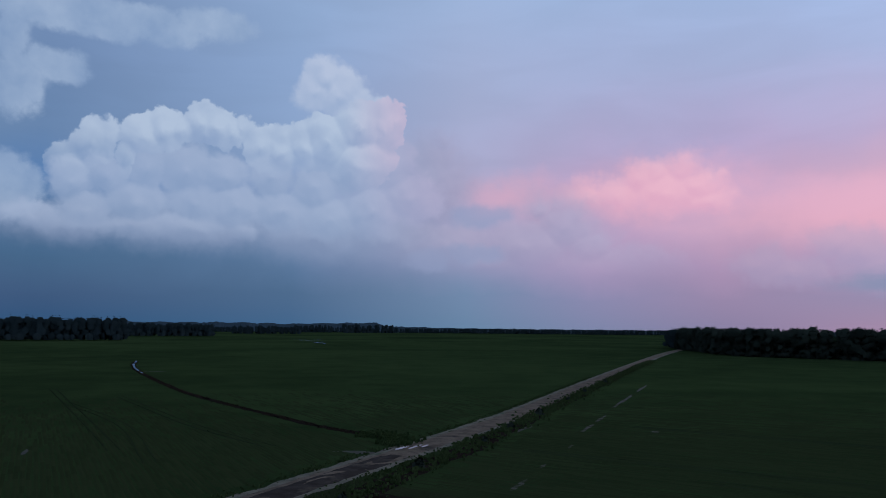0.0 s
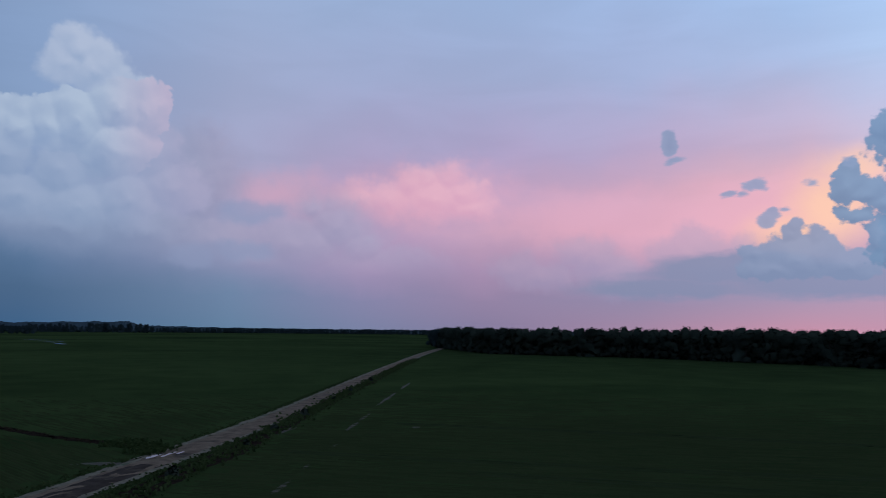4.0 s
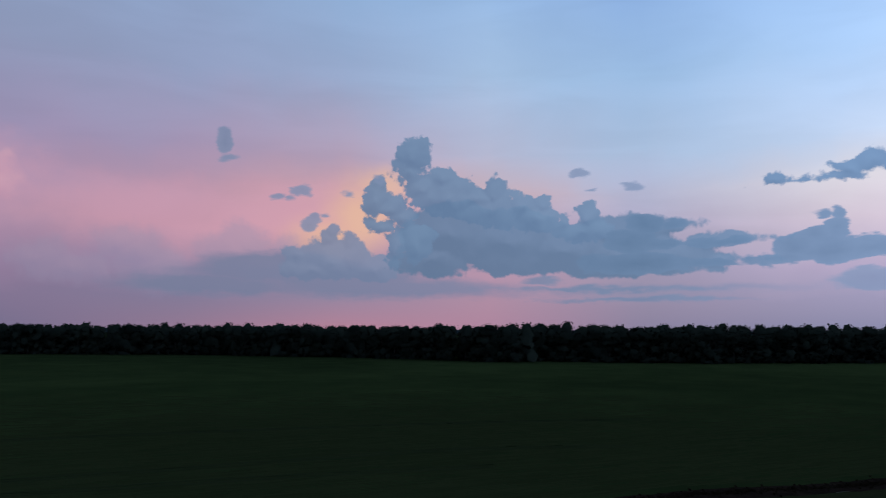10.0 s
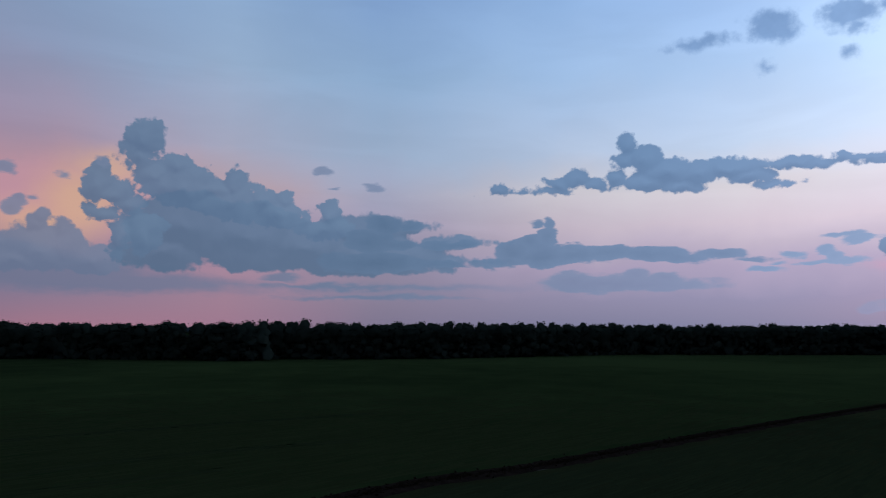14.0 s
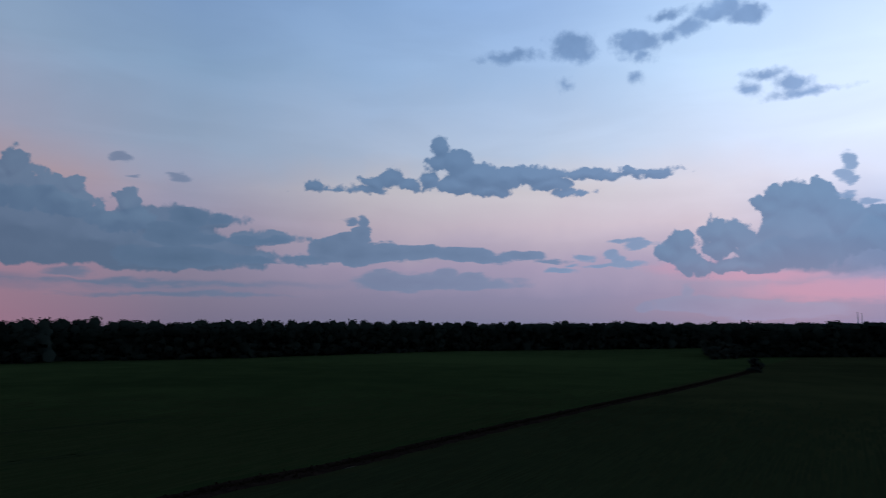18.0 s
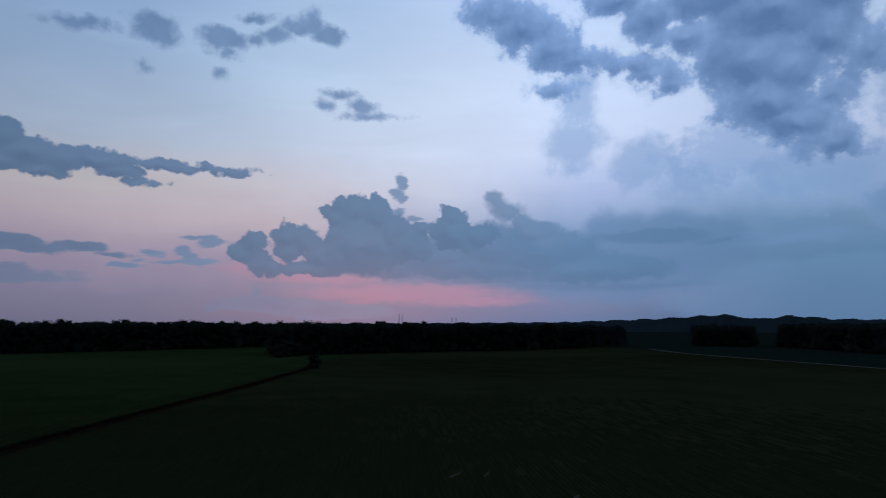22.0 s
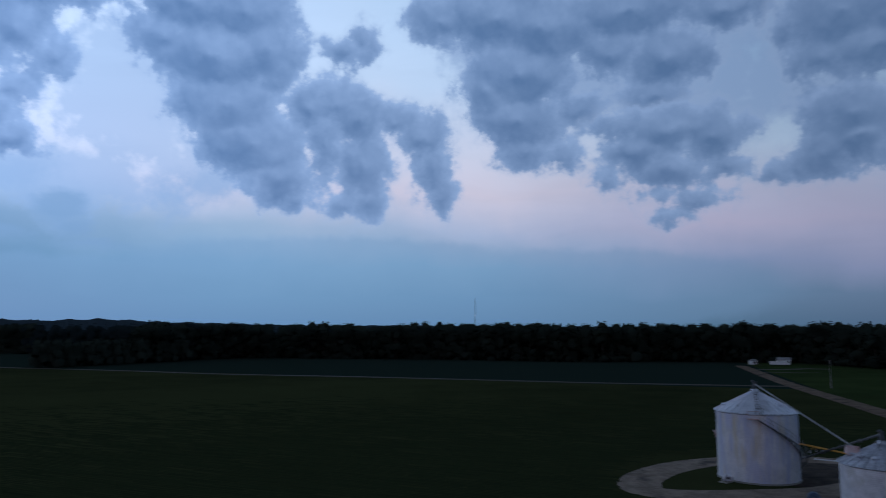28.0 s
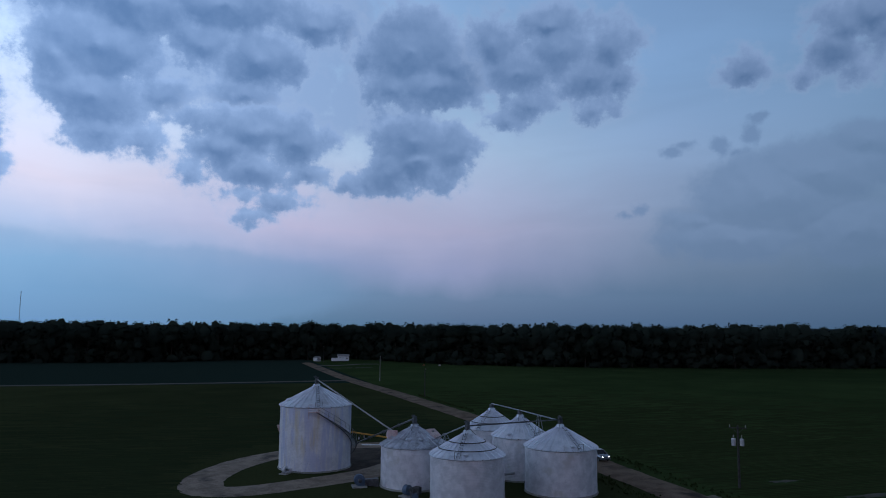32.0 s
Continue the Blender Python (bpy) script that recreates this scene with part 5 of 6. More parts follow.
# the hills' haze is only in their colour
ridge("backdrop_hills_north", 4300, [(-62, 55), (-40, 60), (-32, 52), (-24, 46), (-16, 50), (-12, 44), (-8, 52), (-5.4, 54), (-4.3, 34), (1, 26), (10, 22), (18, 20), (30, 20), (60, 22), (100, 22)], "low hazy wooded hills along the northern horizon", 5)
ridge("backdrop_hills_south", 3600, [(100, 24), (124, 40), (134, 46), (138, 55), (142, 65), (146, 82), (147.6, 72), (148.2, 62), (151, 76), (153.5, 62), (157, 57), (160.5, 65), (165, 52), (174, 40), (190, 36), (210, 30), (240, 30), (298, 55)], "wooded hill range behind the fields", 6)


# ---- grain bins ----
def polar(r, bearing, z):
    a = radians(bearing)
    return Vector((r * math.sin(a), r * math.cos(a), z))


def ring_mesh(R, height, waves):
    """One ring of corrugated wall sheet."""
    bm = bmesh.new()
    prof = []
    n = waves * 3
    for i in range(n + 1):
        z = height * i / n
        prof.append((R + 0.018 * math.sin(2 * math.pi * i / 3), z))
    lathe(bm, prof, 64)
    return bm


def roof_panel_bm(R, eave, peak, count, cap=0.55):
    """One wedge of roof sheet with a raised rib along its edge."""
    bm = bmesh.new()
    half = math.pi / count
    r0, r1 = R + 0.22, cap
    z0, z1 = -0.06, peak - eave - 0.12
    rows = []
    for f in (0.0, 0.33, 0.66, 1.0):
        r, z = r0 + (r1 - r0) * f, z0 + (z1 - z0) * f
        rib = min(0.06, r * half * 0.5)
        w = rib / r
        rows.append([bm.verts.new((r * math.sin(a), r * math.cos(a), z + up)) for a, up in
                     ((-half, 0.0), (-half + w * 0.4, 0.10), (-half + w * 1.4, 0.10), (-half + w * 1.8, 0.0), (0.0, 0.012), (half, 0.0))])
    for a, b in zip(rows, rows[1:]):
        for i in range(5):
            bm.faces.new((a[i], b[i], b[i + 1], a[i + 1]))
    drop = [bm.verts.new((v.co.x * 0.985, v.co.y * 0.985, v.co.z - 0.08)) for v in rows[0]]
    for i in range(5):
        bm.faces.new((drop[i], rows[0][i], rows[0][i + 1], drop[i + 1]))
    return bm


def shared(name, mesh, parent, m, label=""):
    ob = new(name, mesh)
    ob.parent = parent
    ob.matrix_basis = m
    if label:
        ob["label"] = label
    return ob


def ladder(bin_ob, R, eave, peak, bearing, mat):
    """A roof ladder from the eave to the cap."""
    a = polar(R + 0.1, bearing, eave + 0.12)
    b = polar(0.7, bearing, peak + 0.02)
    side = polar(1, bearing + 90, 0) * 0.2
    bm = bmesh.new()
    rod(bm, a + side, b + side, 0.02, seg=6)
    rod(bm, a - side, b - side, 0.02, seg=6)
    rail = part("roof_ladder", bm, mat, bin_ob, "steel ladder up the bin roof")
    n = 9
    for i in range(n):
        p = a + (b - a) * (i + 0.5) / n
        bm = bmesh.new()
        rod(bm, p + side + Vector((0, 0, 0.02)), p - side + Vector((0, 0, 0.02)), 0.022, seg=6)
        part("rung", bm, mat, rail)


def vent(bin_ob, R, eave, peak, bearing, f, mat, size=0.34):
    """A mushroom vent on the roof slope."""
    r = R * (1 - f)
    z = eave + (peak - eave) * f
    bm = bmesh.new()
    lathe(bm, [(size * 0.7, 0), (size * 0.7, 0.3), (size * 1.15, 0.3), (size * 1.1, 0.42), (size * 0.6, 0.55), (0.01, 0.58)], 18)
    ob = part("roof_vent", bm, mat, bin_ob, "round capped steel roof vent", True)
    ob.matrix_basis = Matrix.Translation(polar(r, bearing, z - 0.12))


def grain_bin(x, y, R, eave, peak, wall_mat, roof_mat, label, rings, panels, face, hoops=(), vents=(), ladder_at=0.0, door_at=40.0):
    """A round corrugated steel grain bin with a ribbed cone roof."""
    ob = thing("grain_bin", pose(x, y, 0), label, "grain bin", "grain bins")
    bm = bmesh.new()
    lathe(bm, [(R + 0.14, 0.0), (R + 0.14, 0.14), (R - 0.05, 0.2)], 64)
    part("foundation", bm, CONCRETE, ob, "low round concrete pad")
    rh = (eave - 0.2) / rings
    ring = part("wall_ring", ring_mesh(R, rh - 0.002, 5), wall_mat, ob, smooth=True)
    ring.matrix_basis = Matrix.Translation((0, 0, 0.2))
    for k in range(1, rings):
        shared("wall_ring", ring.data, ob, Matrix.Translation((0, 0, 0.2 + rh * k)) @ Matrix.Rotation(radians(13 * k), 4, "Z"))
    # bolted upright seams, staggered ring by ring
    seam_bm = bmesh.new()
    box(seam_bm, (0.03, 0.03, rh - 0.02), (0, R + 0.035, rh / 2), None, 0.006)
    seam = part("seam", seam_bm, wall_mat, ob)
    seam.matrix_basis = Matrix.Translation((0, 0, 0.2))
    for k in range(rings):
        for q in range(8):
            if k + q:
                shared("seam", seam.data, ob, Matrix.Translation((0, 0, 0.2 + rh * k)) @ Matrix.Rotation(radians(q * 45 + (22.5 if k % 2 else 0)), 4, "Z"))
    bm = bmesh.new()
    lathe(bm, [(R - 0.02, eave - 0.12), (R + 0.07, eave - 0.12), (R + 0.09, eave + 0.02), (R - 0.02, eave + 0.05)], 84)
    part("eave_ring", bm, DARK_STEEL, ob, "dark rim under the roof sheets")
    bm = bmesh.new()
    lathe(bm, [(R - 0.1, eave - 0.02), (0.4, peak - 0.3)], 48)
    part("roof_lining", bm, DARK_STEEL, ob)
    panel = part("roof_panel", roof_panel_bm(R, eave, peak, panels), roof_mat, ob)
    panel.matrix_basis = Matrix.Translation((0, 0, eave))
    for k in range(1, panels):
        shared("roof_panel", panel.data, ob, Matrix.Translation((0, 0, eave)) @ Matrix.Rotation(2 * math.pi * k / panels, 4, "Z"))
    bm = bmesh.new()
    lathe(bm, [(0.75, peak - 0.28), (0.62, peak - 0.12), (0.5, peak), (0.5, peak + 0.2), (0.42, peak + 0.26), (0.01, peak + 0.3)], 28)
    part("peak_cap", bm, roof_mat, ob, "round cap at the roof peak", True)
    for f in hoops:
        r = (R + 0.22) * (1 - f) + 0.5 * f
        z = eave + (peak - eave) * f
        bm = bmesh.new()
        lathe(bm, [(r + 0.03, z + 0.0), (r + 0.03, z + 0.09), (r - 0.03, z + 0.11), (r - 0.04, z + 0.04)], 64)
        part("roof_hoop", bm, DARK_STEEL, ob, "dark stiffening hoop on the roof")
    for b, f, s in vents:
        vent(ob, R, eave, peak, face + b, f, roof_mat, s)
    ladder(ob, R, eave, peak, face + ladder_at, DARK_STEEL)
    # roof hatch beside the ladder
    rot = Matrix.Rotation(radians(-(face + ladder_at + 9)), 4, "Z")
    bm = bmesh.new()
    box(bm, (0.75, 0.8, 0.14), (0, R * 0.86, eave + (peak - eave) * 0.16 + 0.08), Matrix.Rotation(math.atan2(eave - peak, R), 4, "X"), 0.03)
    bmesh.ops.transform(bm, matrix=rot, verts=bm.verts)
    part("roof_hatch", bm, roof_mat, ob, "square steel roof hatch")
    # inspection rail at the eave
    bm = bmesh.new()
    for da in (-5, 5):
        rod(bm, polar(R + 0.1, face + ladder_at + da, eave), polar(R + 0.1, face + ladder_at + da, eave + 0.75), 0.025, seg=6)
    rod(bm, polar(R + 0.1, face + ladder_at - 5, eave + 0.75), polar(R + 0.1, face + ladder_at + 5, eave + 0.75), 0.025, seg=6)
    part("eave_rail", bm, DARK_STEEL, ob)
    # door in the wall
    bm = bmesh.new()
    box(bm, (0.9, 0.08, 1.5), (0, R + 0.05, 1.1), None, 0.02)
    bmesh.ops.transform(bm, matrix=Matrix.Rotation(radians(-(face + door_at)), 4, "Z"), verts=bm.verts)
    door = part("door", bm, wall_mat, ob, "steel walk-in door")
    bm = bmesh.new()
    box(bm, (0.06, 0.1, 0.25), (0.3, R + 0.12, 1.1))
    bmesh.ops.transform(bm, matrix=Matrix.Rotation(radians(-(face + door_at)), 4, "Z"), verts=bm.verts)
    part("handle", bm, DARK_STEEL, door)
    return ob


B1 = (-54.0, -93.0, 5.17, 9.0, 11.6)
B2 = (-57.8, -74.2, 4.33, 5.25, 7.45)
B3 = (-57.7, -63.8, 4.39, 5.4, 7.82)
B4 = (-74.4, -76.9, 3.85, 5.72, 8.2)
B5 = (-72.3, -69.1, 3.80, 5.65, 8.1)
B6 = (-70.06, -59.96, 4.46, 5.6, 7.92)


def facing(b):
    return math.degrees(math.atan2(-b[0], -b[1]))


tall_bin = grain_bin(*B1, STAINED, ROOF_STEEL, "tall pale galvanised grain bin with yellowish streaks and a winding stair", 8, 30, facing(B1),
                     vents=((35, 0.25, 0.2), (75, 0.2, 0.34), (-55, 0.3, 0.2)), ladder_at=-4, door_at=150)
grain_bin(*B2, GALV, STREAKED, "squat corrugated drying bin with dark streaked roof", 5, 26, facing(B2),
                      vents=((-48, 0.3, 0.32), (-16, 0.3, 0.36), (14, 0.3, 0.36), (44, 0.3, 0.32), (75, 0.3, 0.32), (-78, 0.3, 0.32)), ladder_at=160, door_at=120)
grain_bin(*B3, GALV, ROOF_STEEL, "white corrugated grain bin with hooped roof and scuffed wall", 6, 28, facing(B3), hoops=(0.28, 0.58), vents=((2, 0.1, 0.3),), ladder_at=14, door_at=-110)
grain_bin(*B4, GALV, ROOF_STEEL, "grain bin with hooped roof behind the others", 6, 26, facing(B4), hoops=(0.3, 0.62), vents=((60, 0.12, 0.4),), ladder_at=30, door_at=150)
grain_bin(*B5, GALV, ROOF_STEEL, "galvanised grain bin between its neighbours", 6, 26, facing(B5), vents=((25, 0.1, 0.28),), ladder_at=-38, door_at=60)
grain_bin(*B6, GALV, ROOF_STEEL, "large pale grain bin beside the gravel road", 6, 30, facing(B6), vents=((-20, 0.1, 0.26),), ladder_at=-32, door_at=75)

# winding stair on the tall bin
f1 = facing(B1)
R1, top1 = B1[2] + 0.1, 8.3
steps = 44
inner, outer = R1, R1 + 0.75
bm_in, bm_out, bm_rail = bmesh.new(), bmesh.new(), bmesh.new()
prev = None
stair = part("stair", box(bmesh.new(), (0.7, 0.5, 0.06), polar(R1 + 0.4, f1 - 132, 0.25)), DARK_STEEL, tall_bin, "narrow steel stair winding up the bin wall")
tread_bm = bmesh.new()
box(tread_bm, (0.26, 0.72, 0.04), (0, 0, 0), None, 0.008)
tread_mesh = None
for i in range(steps + 1):
    s = i / steps
    b = f1 - 132 + 130 * s
    z = 0.3 + (top1 - 0.3) * s
    cur = (polar(inner, b, z), polar(outer, b, z))
    if prev:
        rod(bm_in, prev[0], cur[0], 0.06, seg=5)
        rod(bm_out, prev[1], cur[1], 0.07, seg=5)
        rod(bm_rail, prev[1] + Vector((0, 0, 1.0)), cur[1] + Vector((0, 0, 1.0)), 0.03, seg=5)
        rod(bm_rail, prev[1] + Vector((0, 0, 0.5)), cur[1] + Vector((0, 0, 0.5)), 0.02, seg=5)
    if i % 3 == 0:
        rod(bm_rail, cur[1], cur[1] + Vector((0, 0, 1.0)), 0.025, seg=5)
    m = Matrix.Translation(polar(R1 + 0.38, b, z)) @ Matrix.Rotation(radians(-b), 4, "Z")
    if tread_mesh is None:
        t0 = part("tread", tread_bm, DARK_STEEL, stair)
        t0.matrix_basis = m
        tread_mesh = t0.data
    else:
        shared("tread", tread_mesh, stair, m)
    prev = cur
part("stringer", bm_in, DARK_STEEL, stair)
part("stringer", bm_out, DARK_STEEL, stair)
part("handrail", bm_rail, TUBE_STEEL, stair)
bm = bmesh.new()
box(bm, (1.5, 0.9, 0.08), (0, R1 + 0.45, top1 + 0.1))
for dx in (-0.7, 0.7):
    rod(bm, (dx, R1 + 0.85, top1 + 0.1), (dx, R1 + 0.85, top1 + 1.15), 0.03, seg=6)
    rod(bm, (dx, R1 + 0.05, top1 - 0.9), (dx, R1 + 0.85, top1 + 0.05), 0.03, seg=6)
rod(bm, (-0.7, R1 + 0.85, top1 + 1.15), (0.7, R1 + 0.85, top1 + 1.15), 0.03, seg=6)
bmesh.ops.transform(bm, matrix=Matrix.Rotation(radians(-(f1 + 3)), 4, "Z"), verts=bm.verts)
part("platform", bm, RED_PAINT, tall_bin, "small rusty landing at the eave")


def aeration_fan(x, y, turn, scale, mat, label):
    """A centrifugal fan: snail housing, motor, inlet ring and duct."""
    ob = thing("aeration_fan", pose(x, y, 0, 0, 0, turn), label, "fan", "aeration fans")
    bm = bmesh.new()
    box(bm, (1.6 * scale, 1.5 * scale, 0.16), (0, 0, 0.08), None, 0.02)
    part("pad", bm, CONCRETE, ob, "concrete pad")
    bm = bmesh.new()
    m = Matrix.Translation((0, 0, 0.16 + 0.62 * scale)) @ Matrix.Rotation(math.pi / 2, 4, "X")
    bmesh.ops.create_cone(bm, cap_ends=True, segments=28, radius1=0.6 * scale, radius2=0.6 * scale, depth=0.62 * scale, matrix=m)
    box(bm, (0.62 * scale, 0.62 * scale, 0.6 * scale), (0.4 * scale, 0, 0.16 + 0.32 * scale), None, 0.03)
    part("housing", bm, mat, ob)
    bm = bmesh.new()
    m = Matrix.Translation((0, 0.36 * scale, 0.16 + 0.62 * scale)) @ Matrix.Rotation(math.pi / 2, 4, "X")
    bmesh.ops.create_cone(bm, cap_ends=True, segments=24, radius1=0.42 * scale, radius2=0.34 * scale, depth=0.14, matrix=m)
    part("inlet", bm, DARK_STEEL, ob, "round dark air inlet")
    bm = bmesh.new()
    rod(bm, (0, -0.32 * scale, 0.16 + 0.62 * scale), (0, -0.85 * scale, 0.16 + 0.62 * scale), 0.2 * scale, seg=14)
    part("motor", bm, DARK_STEEL, ob)
    bm = bmesh.new()
    a, b = Vector((0.6 * scale, 0, 0.5 * scale)), Vector((2.1 * scale, 0, 0.42 * scale))
    m = Matrix.Translation((a + b) / 2) @ (b - a).to_track_quat("Z", "Y").to_matrix().to_4x4()
    bmesh.ops.create_cone(bm, cap_ends=True, segments=4, radius1=0.44 * scale, radius2=0.62 * scale, depth=(b - a).length, matrix=m @ Matrix.Rotation(math.pi / 4, 4, "Z"))
    part("duct", bm, DARK_STEEL if mat is BLUE_PAINT else GALV, ob, "tapering sheet-metal air duct")
    return ob


aeration_fan(-47.9, -90.6, -150, 0.75, GALV, "small galvanised aeration fan at the tall bin's foot")
aeration_fan(-51.6, -77.6, 155, 1.15, BLUE_PAINT, "blue-grey drying fan on a concrete pad")
aeration_fan(-53.2, -69.6, 190, 1.0, BLUE_PAINT, "dark blue fan and burner between two bins")


def burner_frame(x, y, turn):
    ob = thing("burner_unit", pose(x, y, 0, 0, 0, turn), "dark blue burner frame with pipes beside the drying bin", "burner")
    bm = bmesh.new()
    for dx in (-0.6, 0.6):
        for dy in (-0.4, 0.4):
            rod(bm, (dx, dy, 0), (dx, dy, 1.6), 0.05, seg=8)
    for z in (0.5, 1.1, 1.6):
        for dy in (-0.4, 0.4):
            rod(bm, (-0.6, dy, z), (0.6, dy, z), 0.045, seg=8)
    part("frame", bm, DARK_STEEL, ob)
    bm = bmesh.new()
    rod(bm, (-0.9, 0, 0.75), (0.7, 0, 0.75), 0.36, seg=20)
    part("burner", bm, BLUE_PAINT, ob)
    bm = bmesh.new()
    box(bm, (0.5, 0.35, 0.6), (0.25, -0.1, 1.35), None, 0.03)
    part("control_box", bm, DARK_STEEL, ob)


burner_frame(-52.2, -66.9, 60)


def tube_run(name, points, r, mat, label, category, twin=0.0, head=True):
    """A conveyor tube through points, with collars, an end head and a drive motor."""
    ob = thing(name, pose(*points[0]), label, category, "conveyor tubes")
    o = Vector(points[0])
    offs = (Vector((0, 0, 0)),) if not twin else (Vector((twin / 2, twin / 2, 0)), Vector((-twin / 2, -twin / 2, 0)))
    for a, b in zip(points, points[1:]):
        a, b = Vector(a) - o, Vector(b) - o
        for off in offs:
            part("tube", rod(bmesh.new(), a + off, b + off, r, seg=14), mat, ob, smooth=False)
        n = max(2, int((b - a).length / 4.0))
        for i in range(n + 1):
            p = a + (b - a) * i / n
            d = (b - a).normalized() * 0.06
            part("collar", rod(bmesh.new(), p - d, p + d, r * 1.12 + twin * 0.35, seg=12), DARK_STEEL, ob)
    if head:
        e = Vector(points[-1]) - o
        bm = bmesh.new()
        box(bm, (0.42, 0.42, 0.6), e + Vector((0, 0, 0.05)), None, 0.05)
        hd = part("head", bm, DARK_STEEL, ob, "dark drive head")
        bm = bmesh.new()
        rod(bm, e + Vector((0.15, 0.1, 0.4)), e + Vector((0.6, 0.25, 0.4)), 0.13, seg=12)
        part("motor", bm, DARK_STEEL, hd)
    return ob


def legs(ob_points, label):
    """Braced stand that carries a tube over a roof."""
    ob = thing("tube_stand", pose(*ob_points[0]), label, "stand", "tube stands")
    top = Vector(ob_points[1]) - Vector(ob_points[0])
    for k, (dx, dy) in enumerate(((0.6, 0.5), (-0.6, 0.5), (0.6, -0.5), (-0.6, -0.5))):
        part("leg", rod(bmesh.new(), (dx, dy, 0), top + Vector((dx * 0.2, dy * 0.2, 0)), 0.045, seg=6), TUBE_STEEL, ob)
    part("brace", rod(bmesh.new(), (0.4, 0.35, top.z * 0.4), (-0.4, 0.35, top.z * 0.4), 0.03, seg=6), TUBE_STEEL, ob)


p1, p2, p3 = Vector((B1[0], B1[1], B1[4])), Vector((B2[0], B2[1], B2[4])), Vector((B3[0], B3[1], B3[4]))
p4, p5, p6 = Vector((B4[0], B4[1], B4[4])), Vector((B5[0], B5[1], B5[4])), Vector((B6[0], B6[1], B6[4]))
up = Vector((0, 0, 1))
tube_run("grain_spout", [(-55.7, -76.0, 6.75), tuple(p1 + up * 0.95)], 0.10, TUBE_STEEL, "long sloping steel grain spout from the tall bin", "spout")
tube_run("unloading_auger", [(-61.0, -96.0, 1.5), tuple(p2 + up * 0.95)], 0.11, DARK_STEEL, "paired dark auger tubes rising to the drying bin", "auger", 0.34)
tube_run("transfer_tube", [(-59.4, -71.8, 6.0), tuple(p3 + up * 0.9)], 0.085, TUBE_STEEL, "short sloping transfer tube between bins", "transfer tube")
tube_run("roof_conveyor", [tuple(p3 + up * 0.75), tuple(p6 + up * 0.85)], 0.09, DARK_STEEL, "dark level conveyor tube over the bin roofs", "conveyor")
tube_run("roof_conveyor", [tuple(p4 + up * 0.9), tuple(p5 + up * 0.85), tuple(p6 + up * 0.7)], 0.085, TUBE_STEEL, "grey conveyor tube linking the back bins", "conveyor")
for p in (p1, p2, p3, p4, p5, p6):
    bm = bmesh.new()
    st = thing("distributor", Matrix.Translation(p + up * 0.28), "small dark steel inlet head on a bin peak", "inlet head", "inlet heads")
    box(bm, (0.5, 0.5, 0.5), (0, 0, 0.3), None, 0.06)
    part("hopper", bm, DARK_STEEL, st)
    for dx, dy in ((1.0, 0.6), (-1.0, 0.6), (0.9, -0.7), (-0.9, -0.7)):
        part("stay", rod(bmesh.new(), (0, 0, 0.4), (dx, dy, -0.72), 0.03, seg=5), DARK_STEEL, st)
legs(((-58.9, -69.4, 5.9), (-58.9, -69.4, 7.0)), "braced steel stand under the transfer tube")
legs(((-71.2, -64.6, 5.3), (-71.2, -64.6, 8.8)), "braced steel stand under the conveyor")


def roof_hopper(x, y, z, turn):
    """A pink-red sloping box hopper on the drying bin's roof edge."""
    ob = thing("roof_hopper", pose(x, y, z, 0, 0, turn), "faded red sheet-metal hopper box on the bin roof", "hopper", "roof hoppers")
    bm = bmesh.new()
    vs = [bm.verts.new(c) for c in ((-1.0, -0.65, 0), (0.9, -0.65, 0), (0.9, 0.65, 0), (-1.0, 0.65, 0), (-0.95, -0.65, 0.45), (0.7, -0.65, 1.05), (0.7, 0.65, 1.05), (-0.95, 0.65, 0.45))]
    for f in ((0, 3, 2, 1), (4, 5, 6, 7), (0, 1, 5, 4), (1, 2, 6, 5), (2, 3, 7, 6), (3, 0, 4, 7)):
        bm.faces.new([vs[i] for i in f])
    bmesh.ops.bevel(bm, geom=list(bm.edges), offset=0.03, segments=1, affect="EDGES")
    part("body", bm, RED_PAINT, ob)
    bm = bmesh.new()
    box(bm, (0.3, 0.3, 0.05), (0.0, 0, 0.82), Matrix.Rotation(-0.3, 4, "Y"))
    part("lid", bm, DARK_STEEL, ob, "dark square lid")


roof_hopper(-55.4, -75.9, 6.0, 60)
roof_hopper(-59.6, -72.6, 6.0, -100)


# ---- things round the yard ----
def wheel(parent, at, r, w, axis="X"):
    turn = Matrix.Rotation(math.pi / 2, 4, "Y") if axis == "X" else Matrix.Rotation(math.pi / 2, 4, "X")
    bm = bmesh.new()
    lathe(bm, [(r * 0.62, -w / 2), (r * 0.93, -w / 2), (r, -w * 0.3), (r, w * 0.3), (r * 0.93, w / 2), (r * 0.62, w / 2)], 26)
    bmesh.ops.transform(bm, matrix=Matrix.Translation(at) @ turn, verts=bm.verts)
    hub = part("wheel", bm, RUBBER, parent, "black rubber tyre")
    bm = bmesh.new()
    lathe(bm, [(r * 0.64, -w * 0.42), (r * 0.5, -w * 0.2), (r * 0.2, -w * 0.3), (0.01, -w * 0.34)], 20)
    lathe(bm, [(r * 0.64, w * 0.42), (r * 0.5, w * 0.2), (r * 0.2, w * 0.3), (0.01, w * 0.34)], 20)
    bmesh.ops.transform(bm, matrix=Matrix.Translation(at) @ turn, verts=bm.verts)
    part("rim", bm, TUBE_STEEL, hub)


